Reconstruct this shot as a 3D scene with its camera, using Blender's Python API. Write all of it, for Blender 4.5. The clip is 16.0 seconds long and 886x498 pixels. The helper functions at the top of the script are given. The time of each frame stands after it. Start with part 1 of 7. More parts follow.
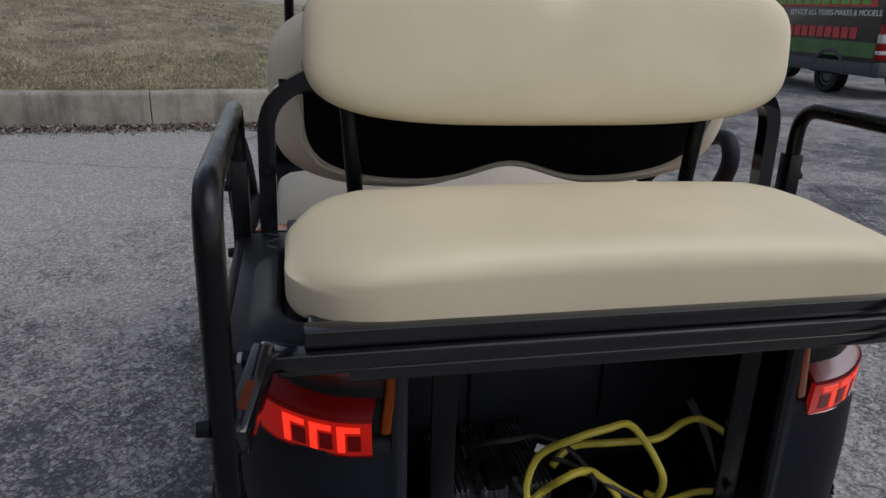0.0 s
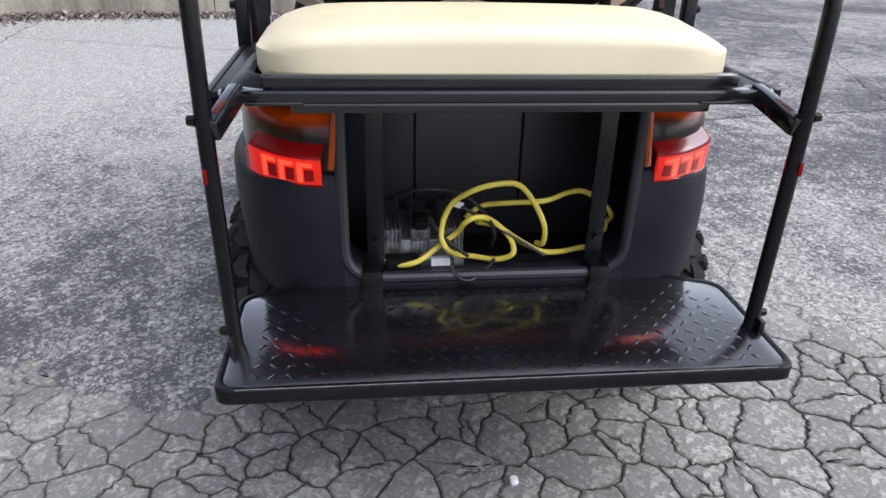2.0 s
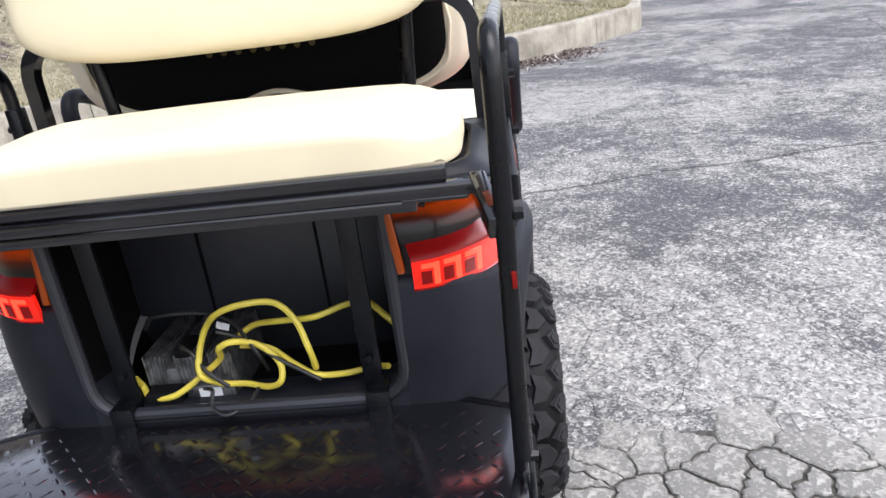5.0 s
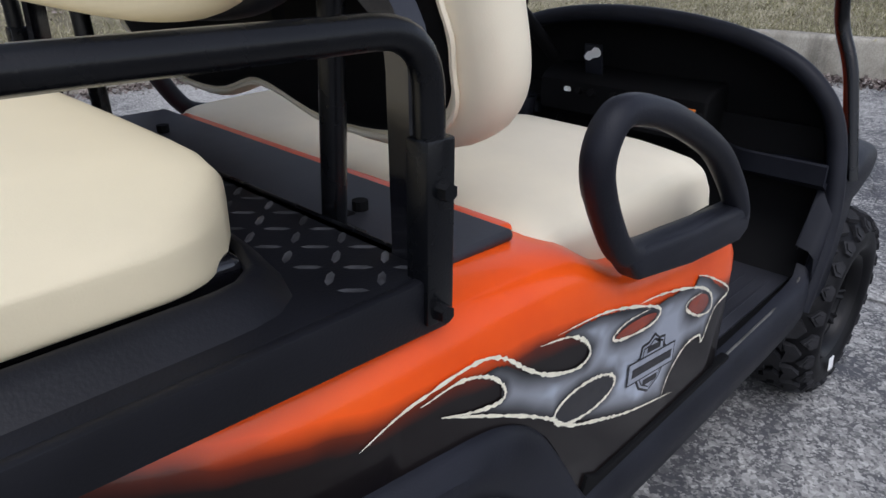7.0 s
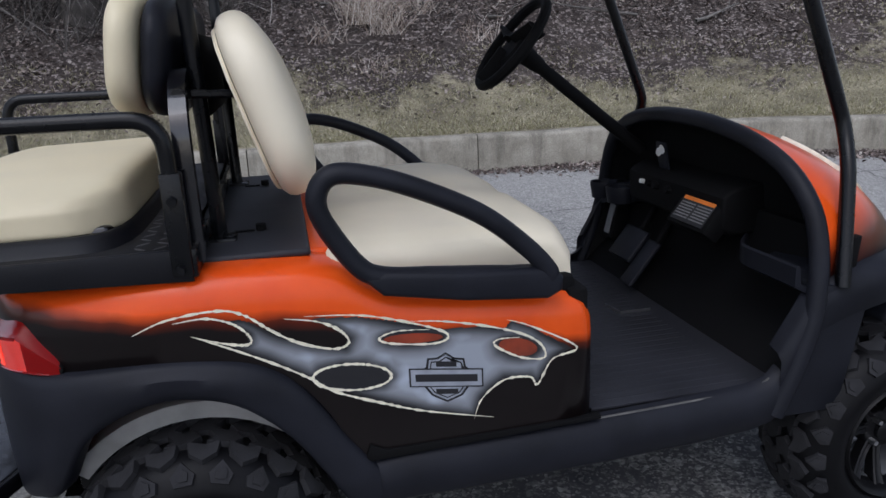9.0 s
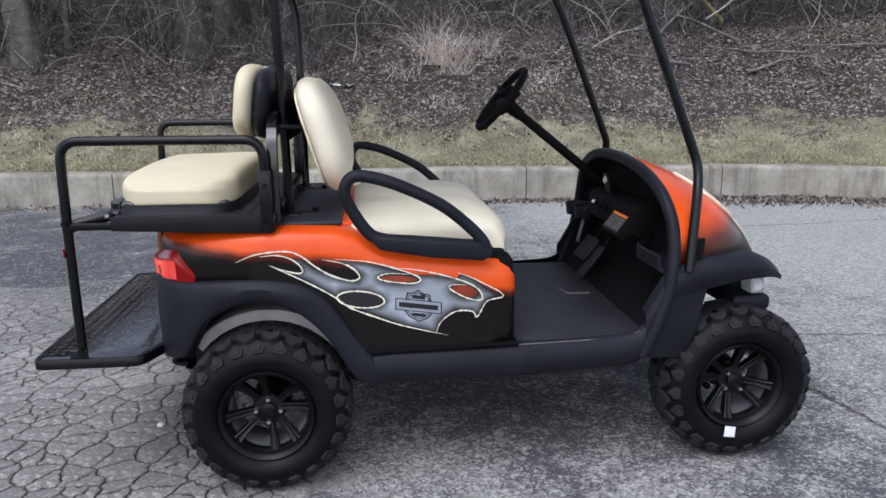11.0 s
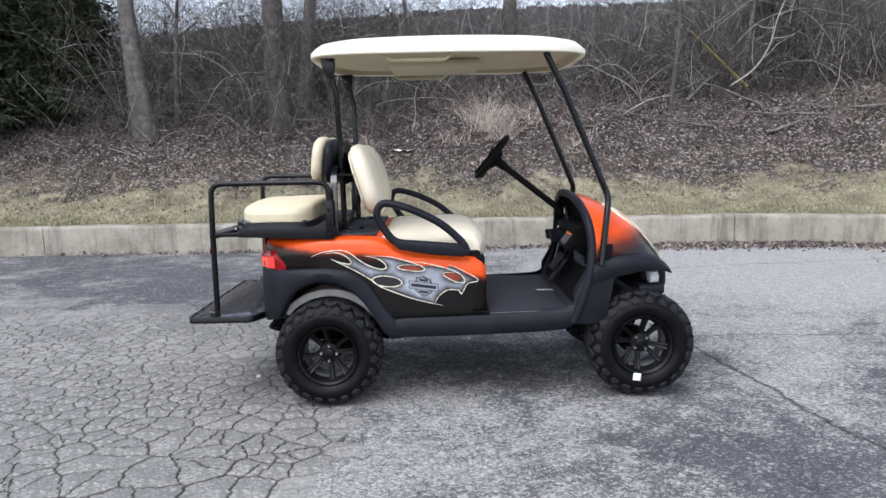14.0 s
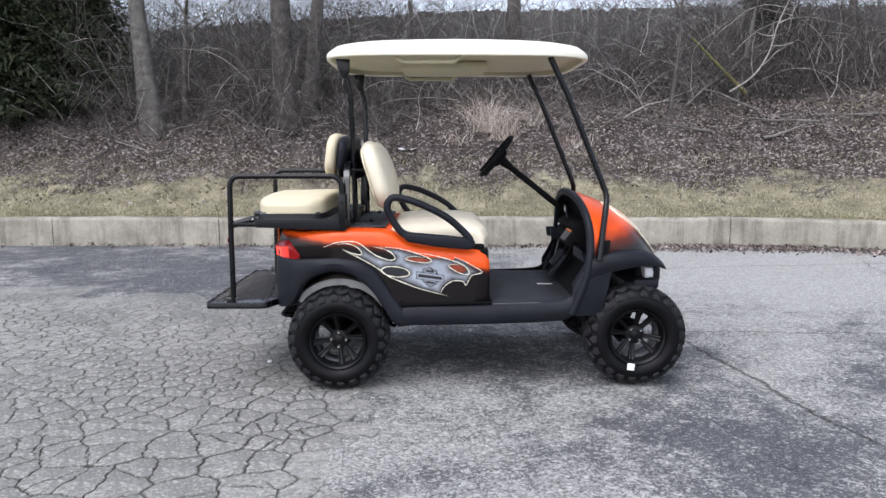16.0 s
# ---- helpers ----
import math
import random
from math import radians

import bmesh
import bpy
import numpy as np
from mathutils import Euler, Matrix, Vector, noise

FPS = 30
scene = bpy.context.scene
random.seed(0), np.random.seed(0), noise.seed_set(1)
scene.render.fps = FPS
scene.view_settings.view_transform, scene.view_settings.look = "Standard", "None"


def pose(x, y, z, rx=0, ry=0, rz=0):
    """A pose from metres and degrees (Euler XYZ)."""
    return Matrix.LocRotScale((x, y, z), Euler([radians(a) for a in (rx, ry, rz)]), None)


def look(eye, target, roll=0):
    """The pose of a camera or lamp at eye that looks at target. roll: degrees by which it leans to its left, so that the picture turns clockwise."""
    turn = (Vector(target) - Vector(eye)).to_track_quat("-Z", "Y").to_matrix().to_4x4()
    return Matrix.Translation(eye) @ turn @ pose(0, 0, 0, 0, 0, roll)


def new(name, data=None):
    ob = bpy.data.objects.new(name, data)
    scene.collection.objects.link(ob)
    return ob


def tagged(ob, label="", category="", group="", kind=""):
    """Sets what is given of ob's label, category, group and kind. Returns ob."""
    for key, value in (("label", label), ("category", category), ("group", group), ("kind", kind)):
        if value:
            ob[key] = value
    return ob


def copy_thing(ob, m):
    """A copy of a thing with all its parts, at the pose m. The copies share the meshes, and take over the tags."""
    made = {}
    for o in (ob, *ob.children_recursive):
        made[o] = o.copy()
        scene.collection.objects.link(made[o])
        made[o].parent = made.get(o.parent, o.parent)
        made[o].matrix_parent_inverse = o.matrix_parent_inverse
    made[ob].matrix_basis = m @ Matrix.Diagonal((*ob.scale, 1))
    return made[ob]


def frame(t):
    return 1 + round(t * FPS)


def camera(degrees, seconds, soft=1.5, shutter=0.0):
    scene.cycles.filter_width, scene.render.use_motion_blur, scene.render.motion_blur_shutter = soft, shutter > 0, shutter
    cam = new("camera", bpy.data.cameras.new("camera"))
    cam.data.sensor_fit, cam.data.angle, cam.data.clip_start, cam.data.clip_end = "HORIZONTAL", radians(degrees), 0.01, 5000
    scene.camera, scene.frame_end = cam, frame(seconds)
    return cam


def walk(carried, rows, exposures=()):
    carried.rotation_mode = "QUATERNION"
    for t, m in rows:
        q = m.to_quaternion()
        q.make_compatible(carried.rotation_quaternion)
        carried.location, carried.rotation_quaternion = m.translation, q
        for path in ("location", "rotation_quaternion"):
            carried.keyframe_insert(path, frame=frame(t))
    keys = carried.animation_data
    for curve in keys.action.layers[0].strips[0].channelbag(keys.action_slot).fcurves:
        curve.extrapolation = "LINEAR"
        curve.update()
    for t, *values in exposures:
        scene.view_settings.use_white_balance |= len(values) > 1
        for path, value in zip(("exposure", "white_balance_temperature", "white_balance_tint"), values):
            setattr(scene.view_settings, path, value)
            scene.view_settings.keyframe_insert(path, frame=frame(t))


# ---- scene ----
cam = camera(64.5, 16.0)
PATH = [
    (0, (-1.299, 0.471, 1.403), (0.551, 0.075, 0.756), 1.8),
    (0.5, (-1.469, 0.357, 1.405), (0.358, 0.027, 0.663), 1.3),
    (1, (-1.668, 0.35, 1.35), (0.147, 0.042, 0.567), 1.8),
    (1.5, (-1.819, 0.321, 1.349), (-0.017, 0.136, 0.5), 2.3),
    (2, (-1.849, 0.272, 1.323), (-0.069, 0.07, 0.435), 1.5),
    (2.5, (-1.873, 0.263, 1.301), (-0.108, 0.04, 0.387), 0.7),
    (3, (-1.893, 0.223, 1.305), (-0.128, -0.054, 0.404), -1.6),
    (3.5, (-1.93, 0.002, 1.31), (-0.118, -0.123, 0.473), -0.6),
    (4, (-1.936, -0.205, 1.309), (-0.124, -0.159, 0.466), -4.1),
    (4.5, (-1.753, -0.37, 1.3), (0.085, -0.178, 0.535), -5.7),
    (4.7, (-1.69, -0.451, 1.308), (0.166, -0.295, 0.58), -7.0),
    (6.8, (-0.575, -1.003, 1.314), (0.833, 0.115, 0.438), -1.5),
    (7, (-0.432, -1.033, 1.301), (0.884, 0.232, 0.485), 0.5),
    (7.5, (-0.238, -1.213, 1.304), (0.844, 0.326, 0.625), -4.1),
    (8, (-0.1, -1.467, 1.352), (0.754, 0.216, 0.69), -3.5),
    (8.5, (0.134, -1.683, 1.332), (0.682, 0.131, 0.694), -0.7),
    (9, (0.232, -1.923, 1.325), (0.641, -0.043, 0.779), -2.4),
    (9.2, (0.232, -2.039, 1.324), (0.656, -0.169, 0.757), -0.3),
    (11.3, (0.38, -3.033, 1.4), (0.537, -1.08, 0.997), -0.1),
    (11.5, (0.402, -3.128, 1.396), (0.516, -1.167, 1.02), 0.2),
    (12, (0.492, -3.381, 1.394), (0.507, -1.418, 1.014), 0.6),
    (12.5, (0.486, -3.666, 1.378), (0.602, -1.688, 1.105), -0.3),
    (13, (0.461, -3.905, 1.386), (0.561, -1.931, 1.085), -1.0),
    (13.5, (0.554, -4.149, 1.366), (0.568, -2.168, 1.092), 0.6),
    (14, (0.6, -4.323, 1.379), (0.613, -2.342, 1.102), -1.2),
    (14.5, (0.555, -4.474, 1.369), (0.585, -2.493, 1.096), -1.1),
    (15, (0.541, -4.548, 1.366), (0.545, -2.567, 1.092), -0.1),
    (15.5, (0.561, -4.543, 1.364), (0.592, -2.562, 1.091), -0.6),
    (16, (0.556, -4.527, 1.366), (0.573, -2.547, 1.09), -0.1),
]
EXPOSURES = [(0.0, -0.12, 6450, 15), (0.5, -0.2, 6400, 15), (1.0, 0.08, 6350, 15), (1.5, 0.97, 6250, 14), (2.0, 1.27, 6400, 14), (2.5, 1.72, 6550, 15), (3.0, 1.8, 6600, 15), (4.5, 1.74, 6600, 15), (7.0, 0.5, 6150, 15), (8.0, 0.27, 6100, 15), (9.0, 0.22, 6050, 15), (11.5, 0.92, 6150, 13), (12.5, 1.0, 6200, 13), (13.5, 1.08, 6250, 13), (16.0, 1.12, 6300, 14)]
walk(cam, [(t, look(eye, aim, roll)) for t, eye, aim, roll in PATH], EXPOSURES)

# ---- world and light ----
world = bpy.data.worlds.new("overcast_sky")
scene.world = world
world.use_nodes = True
wn = world.node_tree
sky = wn.nodes.new("ShaderNodeTexSky")
sky.sky_type = "NISHITA"
sky.sun_disc = False
sky.sun_elevation = radians(48)
sky.sun_rotation = radians(200)
sky.air_density, sky.dust_density, sky.ozone_density = 1.0, 1.5, 1.0
hsv = wn.nodes.new("ShaderNodeHueSaturation")
hsv.inputs["Saturation"].default_value = 0.48
wn.links.new(sky.outputs[0], hsv.inputs["Color"])
wn.links.new(hsv.outputs[0], wn.nodes["Background"].inputs["Color"])
wn.nodes["Background"].inputs["Strength"].default_value = 0.135
sun = new("sun", bpy.data.lights.new("sun", "SUN"))
sun.data.energy, sun.data.angle, sun.data.color = 1.0, radians(45), (0.96, 0.985, 1.0)
sun.matrix_world = look((-3.2, -2.8, 9), (0, 0, 0))


# ---- materials ----
def links(mat):
    nt = mat.node_tree
    return nt, nt.nodes, nt.links


def base(name, rough=0.6, metal=0.0, coat=0.0, spec=0.5):
    mat = bpy.data.materials.new(name)
    mat.use_nodes = True
    b = mat.node_tree.nodes["Principled BSDF"]
    b.inputs["Roughness"].default_value = rough
    b.inputs["Metallic"].default_value = metal
    b.inputs["Coat Weight"].default_value = coat
    b.inputs["Coat Roughness"].default_value = 0.06
    b.inputs["Specular IOR Level"].default_value = spec
    return mat, b


def noise_node(mat, scale, detail=4, rough=0.55, space="Object", dist=0.0, stretch=None):
    nt, n, l = links(mat)
    tc = n.new("ShaderNodeTexCoord")
    out = tc.outputs[space]
    if stretch:
        mp = n.new("ShaderNodeMapping")
        mp.inputs["Scale"].default_value = stretch
        l.new(out, mp.inputs["Vector"])
        out = mp.outputs[0]
    t = n.new("ShaderNodeTexNoise")
    t.inputs["Scale"].default_value = scale
    t.inputs["Detail"].default_value = detail
    t.inputs["Roughness"].default_value = rough
    t.inputs["Distortion"].default_value = dist
    l.new(out, t.inputs["Vector"])
    return t.outputs["Fac"]


def ramp(mat, fac, stops):
    nt, n, l = links(mat)
    r = n.new("ShaderNodeValToRGB")
    e = r.color_ramp.elements
    while len(e) < len(stops):
        e.new(0.5)
    for el, (p, c) in zip(e, stops):
        el.position = p
        el.color = (*c, 1) if len(c) == 3 else c
    l.new(fac, r.inputs["Fac"])
    return r.outputs["Color"]


def mix(mat, fac, a, b, mode="MIX"):
    nt, n, l = links(mat)
    m = n.new("ShaderNodeMix")
    m.data_type, m.blend_type = "RGBA", mode
    for sock, v in ((m.inputs["Factor"], fac), (m.inputs["A"], a), (m.inputs["B"], b)):
        if isinstance(v, (int, float)):
            sock.default_value = v
        elif isinstance(v, tuple):
            sock.default_value = (*v, 1)
        else:
            l.new(v, sock)
    return m.outputs["Result"]


def calc(mat, op, a, b=0.0, clamp=False):
    nt, n, l = links(mat)
    m = n.new("ShaderNodeMath")
    m.operation, m.use_clamp = op, clamp
    for sock, v in ((m.inputs[0], a), (m.inputs[1], b)):
        if isinstance(v, (int, float)):
            sock.default_value = v
        else:
            l.new(v, sock)
    return m.outputs[0]


def bump(mat, b, height, strength=0.3, dist=0.01):
    nt, n, l = links(mat)
    bp = n.new("ShaderNodeBump")
    bp.inputs["Strength"].default_value = strength
    bp.inputs["Distance"].default_value = dist
    l.new(height, bp.inputs["Height"])
    l.new(bp.outputs[0], b.inputs["Normal"])


def plain(name, col, rough=0.6, metal=0.0, vary=0.25, scale=6.0, grain=120.0, relief=0.15, coat=0.0, spec=0.5):
    """A surface with broad unevenness and a fine grain."""
    mat, b = base(name, rough, metal, coat, spec)
    broad = noise_node(mat, scale, 5)
    fine = noise_node(mat, grain, 2)
    lo, hi = tuple(c * (1 - vary) for c in col), tuple(min(1, c * (1 + vary)) for c in col)
    c = ramp(mat, broad, [(0.3, lo), (0.7, hi)])
    mat.node_tree.links.new(c, b.inputs["Base Color"])
    r = calc(mat, "MULTIPLY_ADD", broad, 0.25)
    r.node.inputs[2].default_value = rough - 0.12
    mat.node_tree.links.new(r, b.inputs["Roughness"])
    if relief:
        bump(mat, b, fine, relief, 0.002)
    return mat


vinyl = plain("cream_vinyl", (0.71, 0.625, 0.43), 0.5, 0, 0.05, 5, 500, 0.12)
vinyl_pale = plain("pale_vinyl", (0.79, 0.715, 0.55), 0.5, 0, 0.06, 5, 500, 0.12)
roof_plastic = plain("cream_roof_plastic", (0.80, 0.76, 0.63), 0.45, 0, 0.05, 3, 300, 0.06)
black_plastic = plain("black_textured_plastic", (0.0118, 0.0128, 0.0176), 0.46, 0, 0.3, 7, 380, 0.2, 0, 0.17)
matte_black = plain("matte_black_plastic", (0.003, 0.003, 0.0034), 0.75, 0, 0.3, 9, 250, 0.15, 0, 0.15)
steel_black = plain("black_powder_coat", (0.003, 0.0034, 0.0045), 0.27, 0.0, 0.25, 12, 300, 0.1, 0.0, 0.3)
gloss_black = plain("gloss_black_steel", (0.006, 0.006, 0.008), 0.13, 0.0, 0.3, 9, 200, 0.06, 0.6)
cover_plastic = plain("dark_grey_cover", (0.025, 0.026, 0.032), 0.5, 0, 0.25, 6, 300, 0.15, 0, 0.3)
deck_plastic = plain("black_moulded_deck", (0.0058, 0.0062, 0.0085), 0.42, 0, 0.3, 6, 260, 0.15, 0, 0.25)
dimple_brown = plain("brown_foam_dimple", (0.11, 0.085, 0.03), 0.8, 0, 0.3, 40, 200, 0.1)
well_plastic = plain("satin_black_liner", (0.017, 0.018, 0.0225), 0.36, 0, 0.3, 5, 300, 0.12, 0, 0.5)
roof_under = plain("yellowish_roof_plastic", (0.50, 0.46, 0.31), 0.55, 0, 0.08, 3, 200, 0.05)
barrel_grey = plain("dull_rim_metal", (0.16, 0.165, 0.175), 0.5, 0.4, 0.3, 10, 90, 0.1)
plate_gloss = plain("lacquered_tread_plate", (0.005, 0.005, 0.007), 0.17, 0.0, 0.3, 9, 200, 0.03, 1.0, 0.9)
plate_gloss.node_tree.nodes["Principled BSDF"].inputs["Coat Roughness"].default_value = 0.13
plate_gloss.node_tree.nodes["Principled BSDF"].inputs["Coat IOR"].default_value = 1.5
tread_rubber = plain("dusty_tread_rubber", (0.021, 0.021, 0.023), 0.8, 0, 0.4, 14, 160, 0.4, 0, 0.2)
rubber = plain("tyre_rubber", (0.0036, 0.0036, 0.0044), 0.45, 0, 0.35, 14, 160, 0.12, 0, 0.16)
rim_black = plain("satin_black_alloy", (0.0035, 0.0035, 0.0042), 0.40, 0.0, 0.2, 10, 200, 0.05, 0.0, 0.25)
chrome = plain("worn_zinc", (0.6, 0.6, 0.6), 0.3, 1.0, 0.1, 30, 200, 0.05)
silver = plain("cast_aluminium", (0.20, 0.203, 0.21), 0.38, 0.8, 0.6, 40, 120, 0.3)
grey_sheet = plain("galvanised_sheet", (0.30, 0.295, 0.285), 0.55, 0.2, 0.2, 10, 90, 0.1)
white_plastic = plain("white_label", (0.8, 0.8, 0.79), 0.5, 0, 0.05, 20, 100, 0)
label_grey = plain("grey_print", (0.20, 0.20, 0.205), 0.6, 0, 0.1, 60, 100, 0)
# pale colour for worn edges that also holds their highlight
scuffed = plain("scuffed_edge_highlight", (0.09, 0.088, 0.082), 0.6, 0, 0.5, 40, 100, 0.1)
worn_lug = plain("worn_lug_edges", (0.045, 0.046, 0.05), 0.4, 0, 0.6, 30, 100, 0.1)
label_black = plain("black_print", (0.015, 0.015, 0.017), 0.6, 0, 0.1, 60, 100, 0)
label_orange = plain("orange_print", (0.75, 0.20, 0.02), 0.5, 0, 0.1, 40, 100, 0)
cord_yellow = plain("yellow_cord_jacket", (0.62, 0.50, 0.06), 0.45, 0, 0.15, 20, 300, 0.1)
cord_black = plain("black_cord_jacket", (0.012, 0.012, 0.012), 0.45, 0, 0.2, 20, 300, 0.1)
cream_paint = plain("cream_airbrush", (0.80, 0.76, 0.60), 0.35, 0, 0.15, 40, 200, 0, 0.5)
shield_paint = plain("black_airbrush", (0.012, 0.012, 0.015), 0.35, 0, 0.1, 40, 200, 0, 0.3)
badge_grey = plain("grey_airbrush", (0.30, 0.325, 0.37), 0.35, 0, 0.2, 30, 200, 0, 0.3)


def painted():
    """Orange lacquer fading down into black with a ragged airbrushed border."""
    mat, b = base("orange_black_fade", 0.30, 0, 0.24, 0.22)
    nt, n, l = links(mat)
    tc = n.new("ShaderNodeTexCoord")
    sep = n.new("ShaderNodeSeparateXYZ")
    l.new(tc.outputs["Object"], sep.inputs[0])
    wob = noise_node(mat, 5.0, 3)
    # the border falls towards the front of the panel and climbs again on the nose
    slope = calc(mat, "ADD", calc(mat, "MULTIPLY", calc(mat, "MINIMUM", sep.outputs["X"], 0.2), -0.11), calc(mat, "MULTIPLY", calc(mat, "MAXIMUM", calc(mat, "SUBTRACT", sep.outputs["X"], 0.2), 0.0), -0.21))
    nose = calc(mat, "MULTIPLY", calc(mat, "MAXIMUM", calc(mat, "SUBTRACT", sep.outputs["X"], 1.0), 0.0), 0.47)
    h = calc(mat, "SUBTRACT", calc(mat, "SUBTRACT", sep.outputs["Z"], slope), nose)
    h = calc(mat, "ADD", h, calc(mat, "MULTIPLY", calc(mat, "SUBTRACT", wob, 0.5), 0.05))
    gain = calc(mat, "MAXIMUM", calc(mat, "SUBTRACT", 24.0, calc(mat, "MULTIPLY", calc(mat, "MAXIMUM", calc(mat, "SUBTRACT", sep.outputs["X"], 1.0), 0.0), 34.0)), 7.0)
    f = calc(mat, "MULTIPLY", calc(mat, "SUBTRACT", h, 0.826), gain, True)
    deep = ramp(mat, noise_node(mat, 8, 3), [(0.3, (0.72, 0.074, 0.006)), (0.7, (0.80, 0.096, 0.008))])
    col = mix(mat, ramp(mat, f, [(0.0, (0, 0, 0)), (0.45, (0.12, 0.12, 0.12)), (1.0, (1, 1, 1))]), (0.006, 0.004, 0.004), deep)
    l.new(col, b.inputs["Base Color"])
    return mat


paint = painted()


def flame_paint():
    """Silver-grey airbrush with soft blue-white clouds and dark edges."""
    mat, b = base("silver_flame_airbrush", 0.3, 0.1, 0.3, 0.4)
    rim = mat.node_tree.nodes.new("ShaderNodeAttribute")
    rim.attribute_name = "rim"
    f = noise_node(mat, 7.0, 3, 0.5)
    d = calc(mat, "ADD", calc(mat, "MULTIPLY", rim.outputs["Fac"], 22.0), calc(mat, "MULTIPLY", calc(mat, "SUBTRACT", f, 0.5), 0.5))
    body = ramp(mat, d, [(0.05, (0.022, 0.023, 0.026)), (0.22, (0.095, 0.10, 0.11)), (0.48, (0.23, 0.245, 0.27)), (0.85, (0.34, 0.37, 0.42))])
    cloud = calc(mat, "MULTIPLY", ramp(mat, f, [(0.54, (0, 0, 0)), (0.68, (1, 1, 1))]), ramp(mat, d, [(0.3, (0, 0, 0)), (0.6, (0.75, 0.75, 0.75))]))
    col = mix(mat, cloud, body, (0.62, 0.70, 0.83))
    mat.node_tree.links.new(col, b.inputs["Base Color"])
    return mat


silver_flame = flame_paint()
ember = plain("deep_red_airbrush", (0.22, 0.03, 0.008), 0.3, 0, 0.5, 12, 200, 0, 0.8)


def lens(name, col, emit=0.0, clear=0.25):
    mat, b = base(name, 0.25, 0, 0.0, 0.08)
    b.inputs["Base Color"].default_value = (*col, 1)
    b.inputs["Transmission Weight"].default_value = clear
    if emit:
        b.inputs["Emission Color"].default_value = (*col, 1)
        b.inputs["Emission Strength"].default_value = emit
    return mat


# red_lens and red_deep carry a faint added glow even where no lamp burns
red_lens = lens("red_lens", (0.27, 0.006, 0.006), 0.025)
red_glow = lens("lit_red_lens", (0.80, 0.024, 0.012), 0.13)
red_spark = lens("bright_lamp_cell", (1.0, 0.060, 0.026), 0.6)
red_deep = lens("dark_lamp_cell", (0.22, 0.006, 0.005), 0.02)
orange_edge = lens("orange_edge", (0.40, 0.075, 0.010))
amber_dark = lens("smoked_amber_lens", (0.10, 0.022, 0.008))
clear_lens = lens("clear_lens", (0.72, 0.70, 0.72), 0.0, 0.3)
headlight_lens = lens("headlight_lens", (0.8, 0.82, 0.84), 0.0, 0.35)


def grit(mat, scale):
    """Salt and pepper of single stones: a random grey for each cell."""
    nt, n, l = links(mat)
    tc = n.new("ShaderNodeTexCoord")
    v = n.new("ShaderNodeTexVoronoi")
    v.inputs["Scale"].default_value = scale
    l.new(tc.outputs["Object"], v.inputs["Vector"])
    bw = n.new("ShaderNodeSeparateColor")
    l.new(v.outputs["Color"], bw.inputs[0])
    return bw.outputs[0]


BARE = 0.385


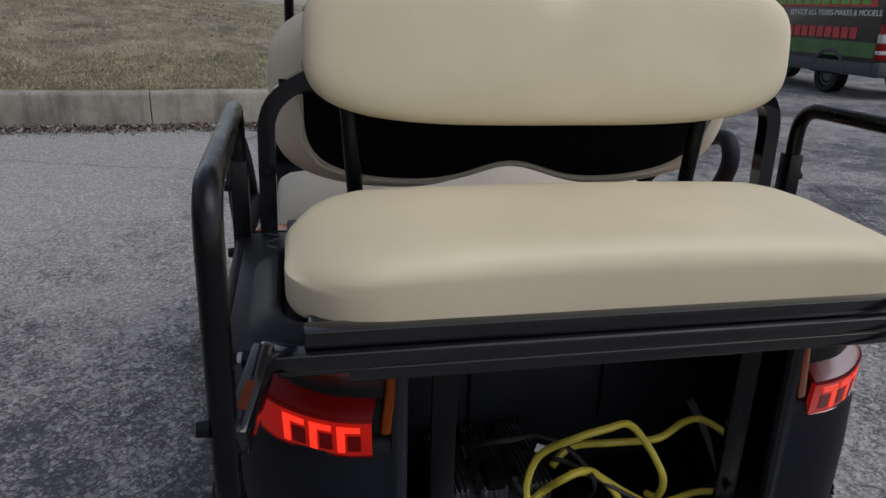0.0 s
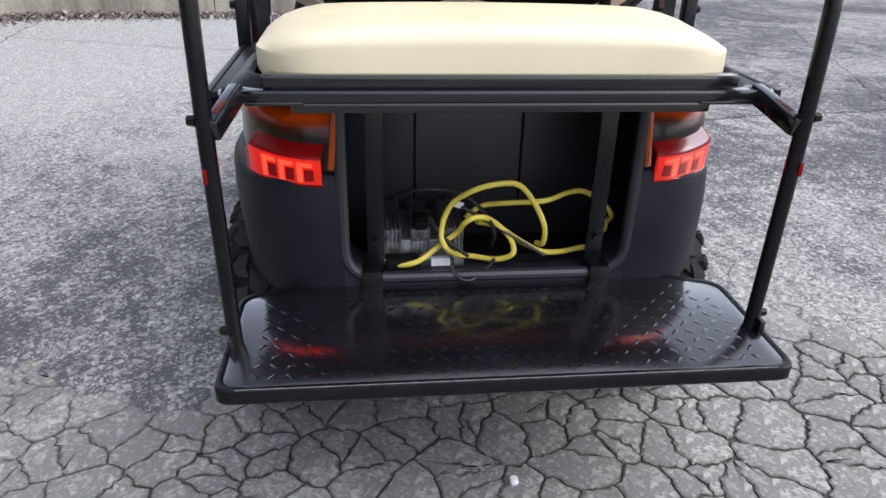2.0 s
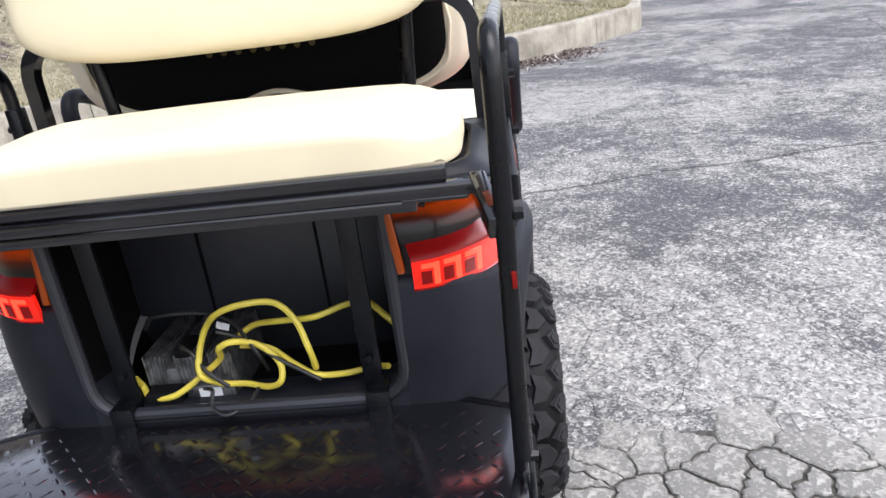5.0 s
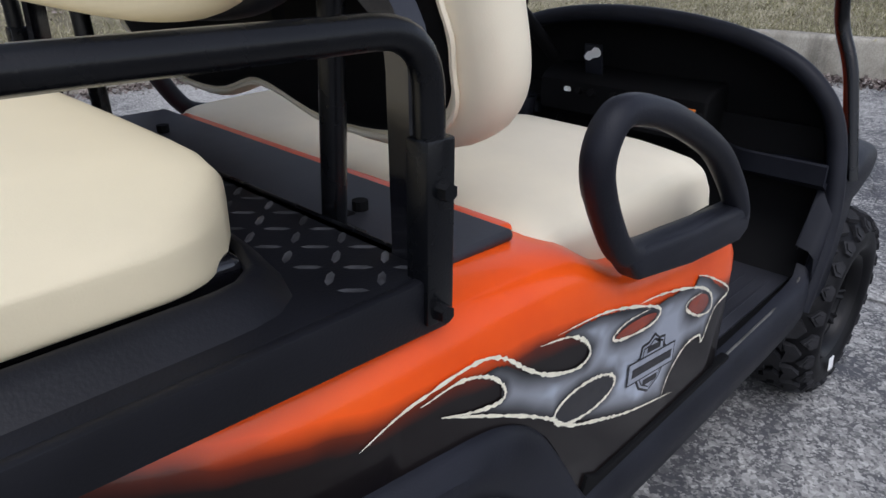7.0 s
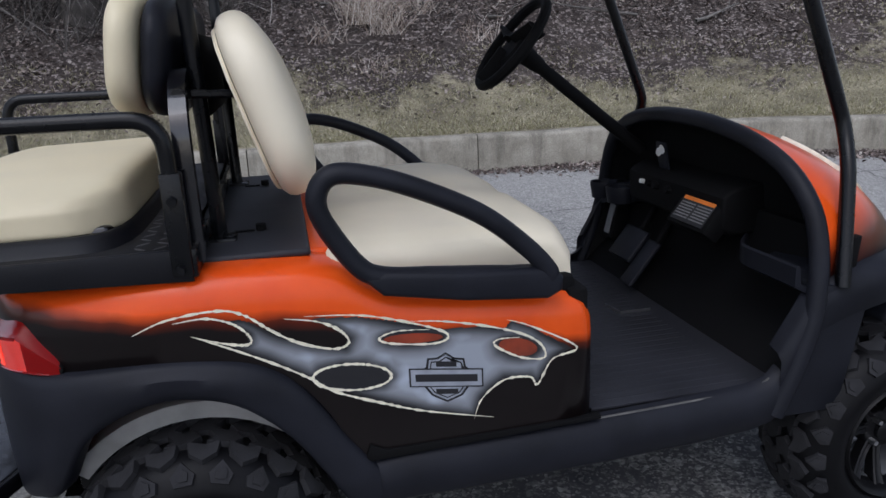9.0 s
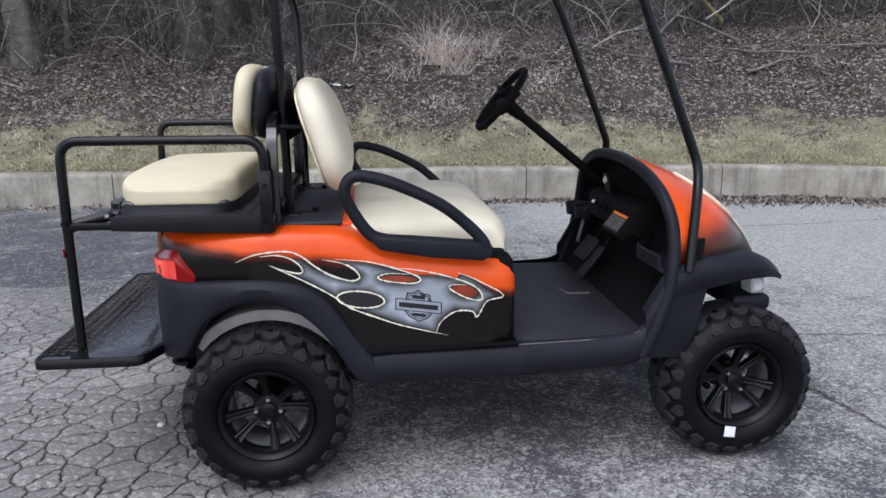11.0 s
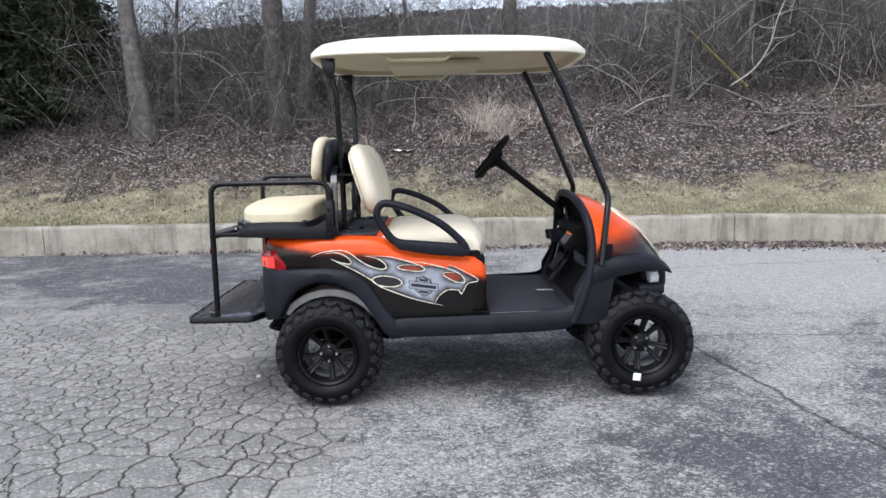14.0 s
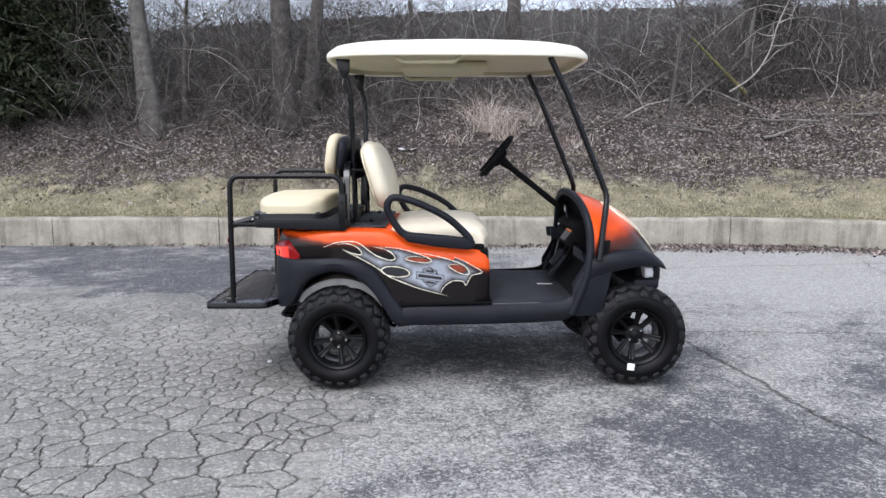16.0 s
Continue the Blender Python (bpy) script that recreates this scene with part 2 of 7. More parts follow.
def asphalt_mat(name, cracked):
    mat, b = base(name, 0.9, 0, 0, 0.16)
    nt, n, l = links(mat)
    patches = noise_node(mat, 0.55, 8, 0.62, dist=0.6)
    streak = noise_node(mat, 4.5, 8, 0.75)
    wear = calc(mat, "ADD", calc(mat, "MULTIPLY", patches, 0.58), calc(mat, "MULTIPLY", streak, 0.42))
    tcw = n.new("ShaderNodeTexCoord")
    sepw = n.new("ShaderNodeSeparateXYZ")
    l.new(tcw.outputs["Object"], sepw.inputs[0])
    # the lane beside the kerb grows paler towards the front
    side = calc(mat, "SUBTRACT", calc(mat, "MULTIPLY", sepw.outputs["Y"], 0.5), 0.1, True)
    ahead = calc(mat, "SUBTRACT", calc(mat, "MULTIPLY", sepw.outputs["X"], 0.30), 0.10, True)
    lane = calc(mat, "MULTIPLY", side, calc(mat, "SUBTRACT", calc(mat, "MULTIPLY", ahead, 0.30), 0.05))
    wear = calc(mat, "ADD", wear, lane)
    # the strip in front of the cart, away from the kerb, is slightly darker
    front = calc(mat, "MULTIPLY", calc(mat, "SUBTRACT", sepw.outputs["X"], 1.0), 0.5, True)
    outer = calc(mat, "SUBTRACT", 0.65, calc(mat, "MULTIPLY", sepw.outputs["Y"], 0.6), True)
    wear = calc(mat, "SUBTRACT", wear, calc(mat, "MULTIPLY", calc(mat, "MULTIPLY", front, outer), 0.022))
    # bitumen with bare pale stones of three sizes; more of them show where it has worn away
    bare = calc(mat, "MULTIPLY_ADD", calc(mat, "SUBTRACT", wear, 0.5), 3.4)
    bare.node.inputs[2].default_value = BARE
    # old sealed patches keep their bitumen
    sealed = ramp(mat, noise_node(mat, 0.8, 7, 0.66, dist=0.9), [(0.50, (0, 0, 0)), (0.62, (1, 1, 1))])
    bare = calc(mat, "MAXIMUM", calc(mat, "SUBTRACT", bare, calc(mat, "MULTIPLY", sealed, 0.12)), 0.17)
    seen = None
    for size, share, crisp in ((48.0, 0.72, 5.0), (84.0, 1.0, 4.0), (150.0, 1.05, 3.5)):
        show = calc(mat, "MULTIPLY", calc(mat, "SUBTRACT", calc(mat, "ADD", grit(mat, size), calc(mat, "MULTIPLY", bare, share)), 1.0), crisp, True)
        seen = show if seen is None else calc(mat, "MAXIMUM", seen, calc(mat, "MULTIPLY", show, 0.85))
    stones = seen
    tar = ramp(mat, wear, [(0.36, (0.062, 0.064, 0.073)), (0.5, (0.108, 0.108, 0.110)), (0.64, (0.182, 0.180, 0.173))])
    rock = ramp(mat, grit(mat, 91.0), [(0.0, (0.225, 0.222, 0.212)), (0.6, (0.345, 0.338, 0.320)), (1.0, (0.50, 0.488, 0.46))])
    tar = mix(mat, calc(mat, "MULTIPLY", sealed, 0.42), tar, (0.066, 0.070, 0.080))
    col = mix(mat, stones, tar, rock)
    height = stones
    if cracked:
        ob = n.new("ShaderNodeObjectInfo")
        geo = n.new("ShaderNodeNewGeometry")
        tint = calc(mat, "ADD", calc(mat, "MULTIPLY", calc(mat, "ADD", ob.outputs["Random"], geo.outputs["Random Per Island"]), 0.22), 0.42)
        col = mix(mat, 0.5, col, ramp(mat, tint, [(0.3, (0.3, 0.3, 0.3)), (0.9, (0.85, 0.84, 0.8))]), "OVERLAY")
        col = mix(mat, 0.45, col, (0.298, 0.290, 0.266))
        # soil and crumbs cling to the broken edges
        soil = n.new("ShaderNodeAttribute")
        soil.attribute_name = "soil"
        cling = calc(mat, "MULTIPLY", soil.outputs["Fac"], ramp(mat, noise_node(mat, 26, 4, 0.7), [(0.36, (0.25, 0.25, 0.25)), (0.62, (1, 1, 1))]), True)
        col = mix(mat, cling, col, (0.080, 0.077, 0.067))
    else:
        # long open joints where patches of paving meet
        tc = n.new("ShaderNodeTexCoord")
        sep = n.new("ShaderNodeSeparateXYZ")
        l.new(tc.outputs["Object"], sep.inputs[0])
        X, Y = sep.outputs["X"], sep.outputs["Y"]
        wob = calc(mat, "MULTIPLY", calc(mat, "SUBTRACT", noise_node(mat, 1.6, 6, 0.7), 0.5), 0.28)
        dark = None
        for a, c, d, lo, hi, axis in CRACKS:
            u, v = (X, Y) if axis == "x" else (Y, X)
            line = calc(mat, "ADD", calc(mat, "MULTIPLY", u, a), c)
            dist = calc(mat, "ABSOLUTE", calc(mat, "SUBTRACT", calc(mat, "ADD", v, wob), line))
            near = calc(mat, "SUBTRACT", 1.0, calc(mat, "DIVIDE", dist, d), True)
            inside = calc(mat, "MULTIPLY", calc(mat, "GREATER_THAN", u, lo), calc(mat, "LESS_THAN", u, hi))
            k = calc(mat, "MULTIPLY", near, inside)
            dark = k if dark is None else calc(mat, "MAXIMUM", dark, k)
        # fine map cracking
        vor = n.new("ShaderNodeTexVoronoi")
        vor.feature = "DISTANCE_TO_EDGE"
        vor.inputs["Scale"].default_value = 2.2
        warp = n.new("ShaderNodeVectorMath")
        warp.operation = "ADD"
        l.new(tc.outputs["Object"], warp.inputs[0])
        nn = n.new("ShaderNodeTexNoise")
        nn.inputs["Scale"].default_value = 2.5
        l.new(tc.outputs["Object"], nn.inputs["Vector"])
        sc = n.new("ShaderNodeVectorMath")
        sc.operation = "SCALE"
        sc.inputs["Scale"].default_value = 0.5
        l.new(nn.outputs["Color"], sc.inputs[0])
        l.new(sc.outputs[0], warp.inputs[1])
        l.new(warp.outputs[0], vor.inputs["Vector"])
        hair = calc(mat, "SUBTRACT", 1.0, calc(mat, "DIVIDE", vor.outputs["Distance"], 0.012), True)
        hair = calc(mat, "MULTIPLY", hair, ramp(mat, noise_node(mat, 0.35, 3), [(0.50, (0, 0, 0)), (0.62, (0.6, 0.6, 0.6))]))
        dark = calc(mat, "MAXIMUM", dark, hair)
        col = mix(mat, calc(mat, "MULTIPLY", dark, 0.85), col, (0.022, 0.022, 0.02))
        height = calc(mat, "SUBTRACT", height, calc(mat, "MULTIPLY", dark, 3.0))
    l.new(col, b.inputs["Base Color"])
    bump(mat, b, height, 0.55, 0.005)
    return mat


# slope, offset, half width, range and running axis of each long crack
CRACKS = [(-0.15, 2.375, 0.026, -3.6, 1.0, "y"), (0.02, -0.03, 0.010, -4.0, -0.9, "y"), (-0.05, 0.75, 0.012, 2.2, 6.0, "x"),
          (0.12, 3.1, 0.014, 2.0, 7.2, "x"), (0.3, 4.6, 0.012, -6.0, 4.0, "y"), (-0.35, -2.6, 0.012, 2.5, 9.0, "x")]
asphalt = asphalt_mat("weathered_asphalt", False)
asphalt_piece = asphalt_mat("alligator_asphalt", True)
crack_dirt = plain("crack_dirt", (0.060, 0.057, 0.049), 0.95, 0, 0.75, 45, 160, 0.9)


def concrete_mat():
    """Cast concrete, blotched and streaked down its face."""
    mat, b = base("weathered_concrete", 0.9, 0, 0, 0.3)
    blot = noise_node(mat, 2.2, 7, 0.7)
    runs = noise_node(mat, 4.2, 6, 0.72, stretch=(1, 1, 0.12))
    fine = noise_node(mat, 70.0, 4, 0.75)
    col = ramp(mat, blot, [(0.34, (0.225, 0.209, 0.174)), (0.5, (0.32, 0.299, 0.252)), (0.66, (0.40, 0.375, 0.32))])
    col = mix(mat, 0.48, col, ramp(mat, runs, [(0.38, (0.16, 0.155, 0.145)), (0.50, (0.50, 0.495, 0.48)), (0.66, (0.58, 0.575, 0.56))]), "OVERLAY")
    col = mix(mat, 0.5, col, ramp(mat, fine, [(0.35, (0.3, 0.3, 0.3)), (0.65, (0.68, 0.68, 0.67))]), "OVERLAY")
    mat.node_tree.links.new(col, b.inputs["Base Color"])
    bump(mat, b, fine, 0.5, 0.006)
    return mat


concrete = concrete_mat()


def bank_surface():
    """Thin turf that gives way raggedly to leaf-littered soil; the mesh says how far up the bank it lies."""
    mat, b = base("turf_and_leaf_soil", 0.95, 0, 0, 0.2)
    nt, n, l = links(mat)
    at = n.new("ShaderNodeAttribute")
    at.attribute_name = "soil"
    g = noise_node(mat, 38, 5, 0.75)
    flecks = grit(mat, 30.0)
    turf = ramp(mat, noise_node(mat, 1.7, 7, 0.7), [(0.34, (0.12, 0.105, 0.078)), (0.5, (0.23, 0.21, 0.145)), (0.66, (0.34, 0.31, 0.22))])
    soil = ramp(mat, noise_node(mat, 2.4, 8, 0.72), [(0.3, (0.026, 0.021, 0.019)), (0.5, (0.055, 0.045, 0.041)), (0.7, (0.105, 0.088, 0.081))])
    soil = mix(mat, ramp(mat, flecks, [(0.72, (0, 0, 0)), (0.92, (0.75, 0.75, 0.75))]), soil, (0.34, 0.30, 0.285))
    edge = calc(mat, "ADD", at.outputs["Fac"], calc(mat, "MULTIPLY", calc(mat, "SUBTRACT", noise_node(mat, 1.1, 8, 0.78), 0.5), 3.2))
    col = mix(mat, ramp(mat, edge, [(0.35, (0, 0, 0)), (0.65, (1, 1, 1))]), turf, soil)
    col = mix(mat, 0.7, col, ramp(mat, g, [(0.34, (0.16, 0.155, 0.15)), (0.66, (0.82, 0.81, 0.79))]), "OVERLAY")
    l.new(col, b.inputs["Base Color"])
    bump(mat, b, g, 0.8, 0.02)
    return mat


turf_mat = bank_surface()


def scatter_mat(name, stops, rough=0.8):
    """Colour that differs from piece to piece of a joined mesh."""
    mat, b = base(name, rough, 0, 0, 0.3)
    geo = mat.node_tree.nodes.new("ShaderNodeNewGeometry")
    col = ramp(mat, geo.outputs["Random Per Island"], stops)
    mat.node_tree.links.new(col, b.inputs["Base Color"])
    return mat


leaf_mat = scatter_mat("dry_leaves", [(0.0, (0.05, 0.038, 0.034)), (0.45, (0.145, 0.115, 0.103)), (0.86, (0.28, 0.232, 0.205)), (1.0, (0.46, 0.415, 0.375))])
grass_mat = scatter_mat("winter_grass", [(0.0, (0.12, 0.105, 0.066)), (0.35, (0.24, 0.23, 0.115)), (0.75, (0.40, 0.37, 0.23)), (1.0, (0.66, 0.61, 0.47))])
straw_mat = scatter_mat("dry_straw", [(0.0, (0.24, 0.17, 0.14)), (0.45, (0.42, 0.35, 0.29)), (1.0, (0.80, 0.75, 0.68))])
bark = plain("grey_bark", (0.085, 0.077, 0.07), 0.95, 0, 0.45, 9, 45, 0.9)
birch = plain("weathered_white_wood", (0.33, 0.31, 0.285), 0.9, 0, 0.3, 12, 60, 0.5)
moss = plain("mossy_pole", (0.17, 0.15, 0.06), 0.95, 0, 0.4, 14, 60, 0.6)
bark_grey = plain("lichened_bark", (0.115, 0.108, 0.098), 0.95, 0, 0.5, 8, 45, 0.9)
bark_pale = plain("pale_bark", (0.15, 0.14, 0.128), 0.95, 0, 0.45, 8, 45, 0.9)
twig = scatter_mat("bare_twigs", [(0.0, (0.035, 0.031, 0.029)), (0.6, (0.085, 0.077, 0.071)), (0.88, (0.17, 0.157, 0.147)), (1.0, (0.42, 0.39, 0.36))])
vine_mat = scatter_mat("pale_vines", [(0.0, (0.07, 0.062, 0.057)), (0.5, (0.16, 0.148, 0.138)), (1.0, (0.48, 0.45, 0.42))])
needle = scatter_mat("dark_evergreen", [(0.0, (0.012, 0.018, 0.009)), (0.6, (0.03, 0.042, 0.018)), (1.0, (0.06, 0.07, 0.035))])


def board_mat():
    mat, b = base("weathered_fence_board", 0.9, 0, 0, 0.25)
    nt, n, l = links(mat)
    info = n.new("ShaderNodeObjectInfo")
    grain = noise_node(mat, 22, 6, 0.7, stretch=(6, 6, 0.35))
    col = ramp(mat, grain, [(0.3, (0.085, 0.083, 0.082)), (0.7, (0.20, 0.197, 0.193))])
    col = mix(mat, 0.5, col, ramp(mat, info.outputs["Random"], [(0, (0.25, 0.25, 0.25)), (1, (0.7, 0.68, 0.66))]), "OVERLAY")
    l.new(col, b.inputs["Base Color"])
    bump(mat, b, grain, 0.5, 0.006)
    return mat


fence_board = board_mat()
van_black = plain("black_van_paint", (0.012, 0.013, 0.016), 0.3, 0, 0.2, 2, 100, 0, 0.6)
van_green = plain("green_van_wrap", (0.03, 0.13, 0.02), 0.35, 0, 0.3, 2, 100, 0, 0.4)
van_lime = plain("lime_van_print", (0.16, 0.42, 0.10), 0.4, 0, 0.2, 5, 100, 0)
van_grey = plain("grey_van_trim", (0.06, 0.065, 0.07), 0.6, 0, 0.15, 3, 100, 0.1)
van_red = plain("red_van_print", (0.5, 0.03, 0.04), 0.4, 0, 0.2, 5, 100, 0)
van_glass, vgb = base("dark_tinted_glass", 0.06, 0, 0.3)
vgb.inputs["Base Color"].default_value = (0.01, 0.012, 0.014, 1)


# ---- building tools ----
def part(name, bm, mat, parent=None, label="", smooth=None):
    """Links a bmesh as one mesh object under a thing or part."""
    bmesh.ops.recalc_face_normals(bm, faces=bm.faces)
    me = bpy.data.meshes.new(name)
    bm.to_mesh(me)
    bm.free()
    me.materials.append(mat)
    if smooth is None:
        smooth = 35
    if smooth:
        me.shade_smooth()
        me.set_sharp_from_angle(angle=radians(smooth))
    ob = new(name, me)
    if parent is not None:
        ob.parent = parent
    if label:
        tagged(ob, label)
    return ob


def box(x0, x1, y0, y1, z0, z1, r=0.006, seg=2):
    bm = bmesh.new()
    bmesh.ops.create_cube(bm, size=1)
    for v in bm.verts:
        v.co = ((x0 + x1) / 2 + v.co.x * (x1 - x0), (y0 + y1) / 2 + v.co.y * (y1 - y0), (z0 + z1) / 2 + v.co.z * (z1 - z0))
    if r:
        bmesh.ops.bevel(bm, geom=bm.edges[:], offset=min(r, 0.45 * min(x1 - x0, y1 - y0, z1 - z0)), segments=seg, profile=0.5, affect="EDGES")
    return bm


def moved(bm, m):
    bmesh.ops.transform(bm, matrix=m, verts=bm.verts)
    return bm


def merged(*bms):
    out = bms[0]
    for other in bms[1:]:
        me = bpy.data.meshes.new("scratch")
        other.to_mesh(me)
        other.free()
        out.from_mesh(me)
        bpy.data.meshes.remove(me)
    return out


def smooth_line(pts, n=8, closed=False):
    """A Catmull-Rom line through the points."""
    p = [Vector(q) for q in pts]
    k = len(p)
    out = []
    for i in range(k if closed else k - 1):
        a, b, c, d = (p[(i + j) % k] if closed else p[min(max(i + j, 0), k - 1)] for j in (-1, 0, 1, 2))
        for s in range(n):
            t = s / n
            out.append(0.5 * (2 * b + (c - a) * t + (2 * a - 5 * b + 4 * c - d) * t * t + (3 * b - a - 3 * c + d) * t ** 3))
    if not closed:
        out.append(p[-1])
    return out


def rounded(pts, r=0.04, n=5):
    """A polyline with its corners rounded off."""
    p = [Vector(q) for q in pts]
    out = [p[0]]
    for a, b, c in zip(p, p[1:], p[2:]):
        u, w = (a - b), (c - b)
        d = min(r, u.length * 0.45, w.length * 0.45)
        s, e = b + u.normalized() * d, b + w.normalized() * d
        for i in range(n + 1):
            t = i / n
            out.append((1 - t) ** 2 * s + 2 * t * (1 - t) * b + t * t * e)
    out.append(p[-1])
    return out


def tube(pts, r, sides=10, closed=False, flat=1.0, taper=None):
    """A tube along the points; r may be a number, flat squeezes it across."""
    pts = [Vector(p) for p in pts]
    bm = bmesh.new()
    rings, k = [], len(pts)
    up = None
    for i, p in enumerate(pts):
        a = pts[(i - 1) % k] if closed or i else p
        c = pts[(i + 1) % k] if closed or i < k - 1 else p
        t = (c - a).normalized()
        if up is None:
            up = Vector((0, 1, 0)) if abs(t.y) < 0.9 else Vector((1, 0, 0))
        side = t.cross(up).normalized()
        up = side.cross(t).normalized()
        rad = r if taper is None else r + (taper - r) * i / (k - 1)
        rings.append([bm.verts.new(p + rad * (math.cos(f) * side + flat * math.sin(f) * up)) for f in (2 * math.pi * (j + 0.5) / sides for j in range(sides))])
    for i in range(k if closed else k - 1):
        A, B = rings[i], rings[(i + 1) % k]
        for j in range(sides):
            bm.faces.new((A[j], A[(j + 1) % sides], B[(j + 1) % sides], B[j]))
    if not closed:
        bm.faces.new(rings[0][::-1])
        bm.faces.new(rings[-1])
    return bm


def prism(profile, y0, y1, r=0.0, seg=2):
    """A side profile (x, z) run from y0 to y1."""
    bm = bmesh.new()
    f = bm.faces.new([bm.verts.new((x, y0, z)) for x, z in profile])
    ext = bmesh.ops.extrude_face_region(bm, geom=[f])
    bmesh.ops.translate(bm, vec=(0, y1 - y0, 0), verts=[v for v in ext["geom"] if isinstance(v, bmesh.types.BMVert)])
    if r:
        caps = [e for e in bm.edges if abs(e.verts[0].co.y - e.verts[1].co.y) < 1e-6]
        bmesh.ops.bevel(bm, geom=caps, offset=r, segments=seg, profile=0.5, affect="EDGES")
    return bm


def grid(rows, close_u=False, close_v=False, cap=False):
    """A surface through rows of points."""
    bm = bmesh.new()
    vs = [[bm.verts.new(p) for p in row] for row in rows]
    nu, nv = len(vs), len(vs[0])
    for i in range(nu if close_u else nu - 1):
        for j in range(nv if close_v else nv - 1):
            q = (vs[i][j], vs[i][(j + 1) % nv], vs[(i + 1) % nu][(j + 1) % nv], vs[(i + 1) % nu][j])
            bm.faces.new(q)
    if cap:
        bm.faces.new(vs[0][::-1])
        bm.faces.new(vs[-1])
    return bm


def shell(bm, t):
    bmesh.ops.recalc_face_normals(bm, faces=bm.faces)
    bmesh.ops.solidify(bm, geom=bm.faces[:], thickness=t)
    return bm


def soft_box(sx, sy, sz, r, n=10, shape=None, foot=None):
    """A padded block about the origin: rounded by r, then pushed about by shape(p)."""
    bm = bmesh.new()
    bmesh.ops.create_cube(bm, size=2)
    bmesh.ops.subdivide_edges(bm, edges=bm.edges[:], cuts=n, use_grid_fill=True)
    h = Vector((sx / 2, sy / 2, sz / 2))
    foot = foot or r
    for v in bm.verts:
        # spread the rows so that some lie in the rounding
        c = [math.copysign(1 - (1 - abs(u)) ** 1.25, u) for u in v.co]
        p = Vector([c[i] * h[i] for i in range(3)])
        t = min(1.0, max(0.0, 0.5 + p.z / h.z * 0.9))
        k = foot + (r - foot) * t * t * (3 - 2 * t)
        q = Vector([max(e - k, 0.001) for e in h])
        core = Vector([max(-q[i], min(q[i], p[i])) for i in range(3)])
        d = p - core
        if d.length > 1e-6:
            m = max(abs(d[i]) for i in range(3))
            p = core + d.normalized() * m
        v.co = shape(p) if shape else p
    return bm


def lathe(profile, sides=32, axis="y"):
    """Turns (radius, along) pairs about an axis."""
    rows = []
    for rad, a in profile:
        rows.append([(rad * math.cos(f), a, rad * math.sin(f)) for f in (2 * math.pi * j / sides for j in range(sides))])
    return grid(rows, close_v=True)


def bolt(x, y, z, r=0.011, d=0.012):
    """A hexagonal bolt head that stands out across the cart."""
    bm = bmesh.new()
    s = 1 if y > 0 else -1
    bmesh.ops.create_cone(bm, cap_ends=True, segments=6, radius1=r, radius2=r * 0.85, depth=d, matrix=Matrix.Translation((x, y + s * d / 2, z)) @ Matrix.Rotation(-s * math.pi / 2, 4, "X"))
    return bm


def lerp_table(table, x):
    xs, ys = zip(*table)
    return float(np.interp(x, xs, ys))


# ---- setting: paving, kerb, bank, fence ----
rng = np.random.default_rng(7)


def raw(name, verts, faces, mat, parent=None, label="", category="", kind="", smooth=0, soil=None):
    me = bpy.data.meshes.new(name)
    me.from_pydata([tuple(v) for v in verts], [], faces)
    if soil is not None:
        me.attributes.new("soil", "FLOAT", "POINT").data.foreach_set("value", np.asarray(soil, np.float32))
    me.materials.append(mat)
    if smooth:
        me.shade_smooth()
        me.set_sharp_from_angle(angle=radians(smooth))
    ob = new(name, me)
    if parent is not None:
        ob.parent = parent
    return tagged(ob, label, category, "", kind)


def step(a, b, x):
    t = np.clip((np.asarray(x, float) - a) / (b - a), 0, 1)
    return t * t * (3 - 2 * t)


def crazed(x, y):
    """How badly the paving is cracked at a place, 0 to 1."""
    x, y = np.asarray(x, float), np.asarray(y, float)
    edge = 0.10 * np.sin(3.1 * y) + 0.08 * np.sin(7.3 * y + 1)
    right = 1 - step(-0.16, 0.20, x + edge + 0.10 * (y + 1.2))
    far = 1 - step(0.4, 1.7, y + 0.2 * x + 0.15 * np.sin(4 * x))
    back = step(-6.0, -4.6, x)
    near = step(-4.2, -3.4, y)
    return right * far * back * near


KERB = smooth_line([(-32, 6.5, 0), (-12, 5.95, 0), (-5, 5.72, 0), (0, 5.57, 0), (4, 5.42, 0), (5.7, 5.22, 0), (6.65, 4.8, 0), (7.08, 4.2, 0), (7.25, 3.3, 0),
                    (7.36, 2.0, 0), (7.6, 0.6, 0), (8.3, -0.9, 0), (10, -2.4, 0), (14, -3.6, 0), (40, -7, 0)], 12)
KERB_XY = np.array([(p.x, p.y) for p in KERB])


def beyond(x, y):
    """Distance from the kerb's face, positive on the bank."""
    p = np.stack([np.ravel(x), np.ravel(y)], 1).astype(float)
    a, b = KERB_XY[:-1], KERB_XY[1:]
    d = b - a
    best = np.full(len(p), 1e9)
    sign = np.ones(len(p))
    for i in range(len(a)):
        t = np.clip(((p - a[i]) @ d[i]) / (d[i] @ d[i]), 0, 1)
        q = p - (a[i] + t[:, None] * d[i])
        r = np.hypot(q[:, 0], q[:, 1])
        s = np.where(d[i][0] * q[:, 1] - d[i][1] * q[:, 0] >= 0, 1.0, -1.0)
        near = r < best
        best[near], sign[near] = r[near], s[near]
    return (best * sign).reshape(np.shape(x))


def lump(x, y, f):
    return np.sin(f * x + 1.3 * np.sin(0.7 * f * y)) * np.sin(f * 1.1 * y + 0.9 * np.sin(0.6 * f * x + 2))


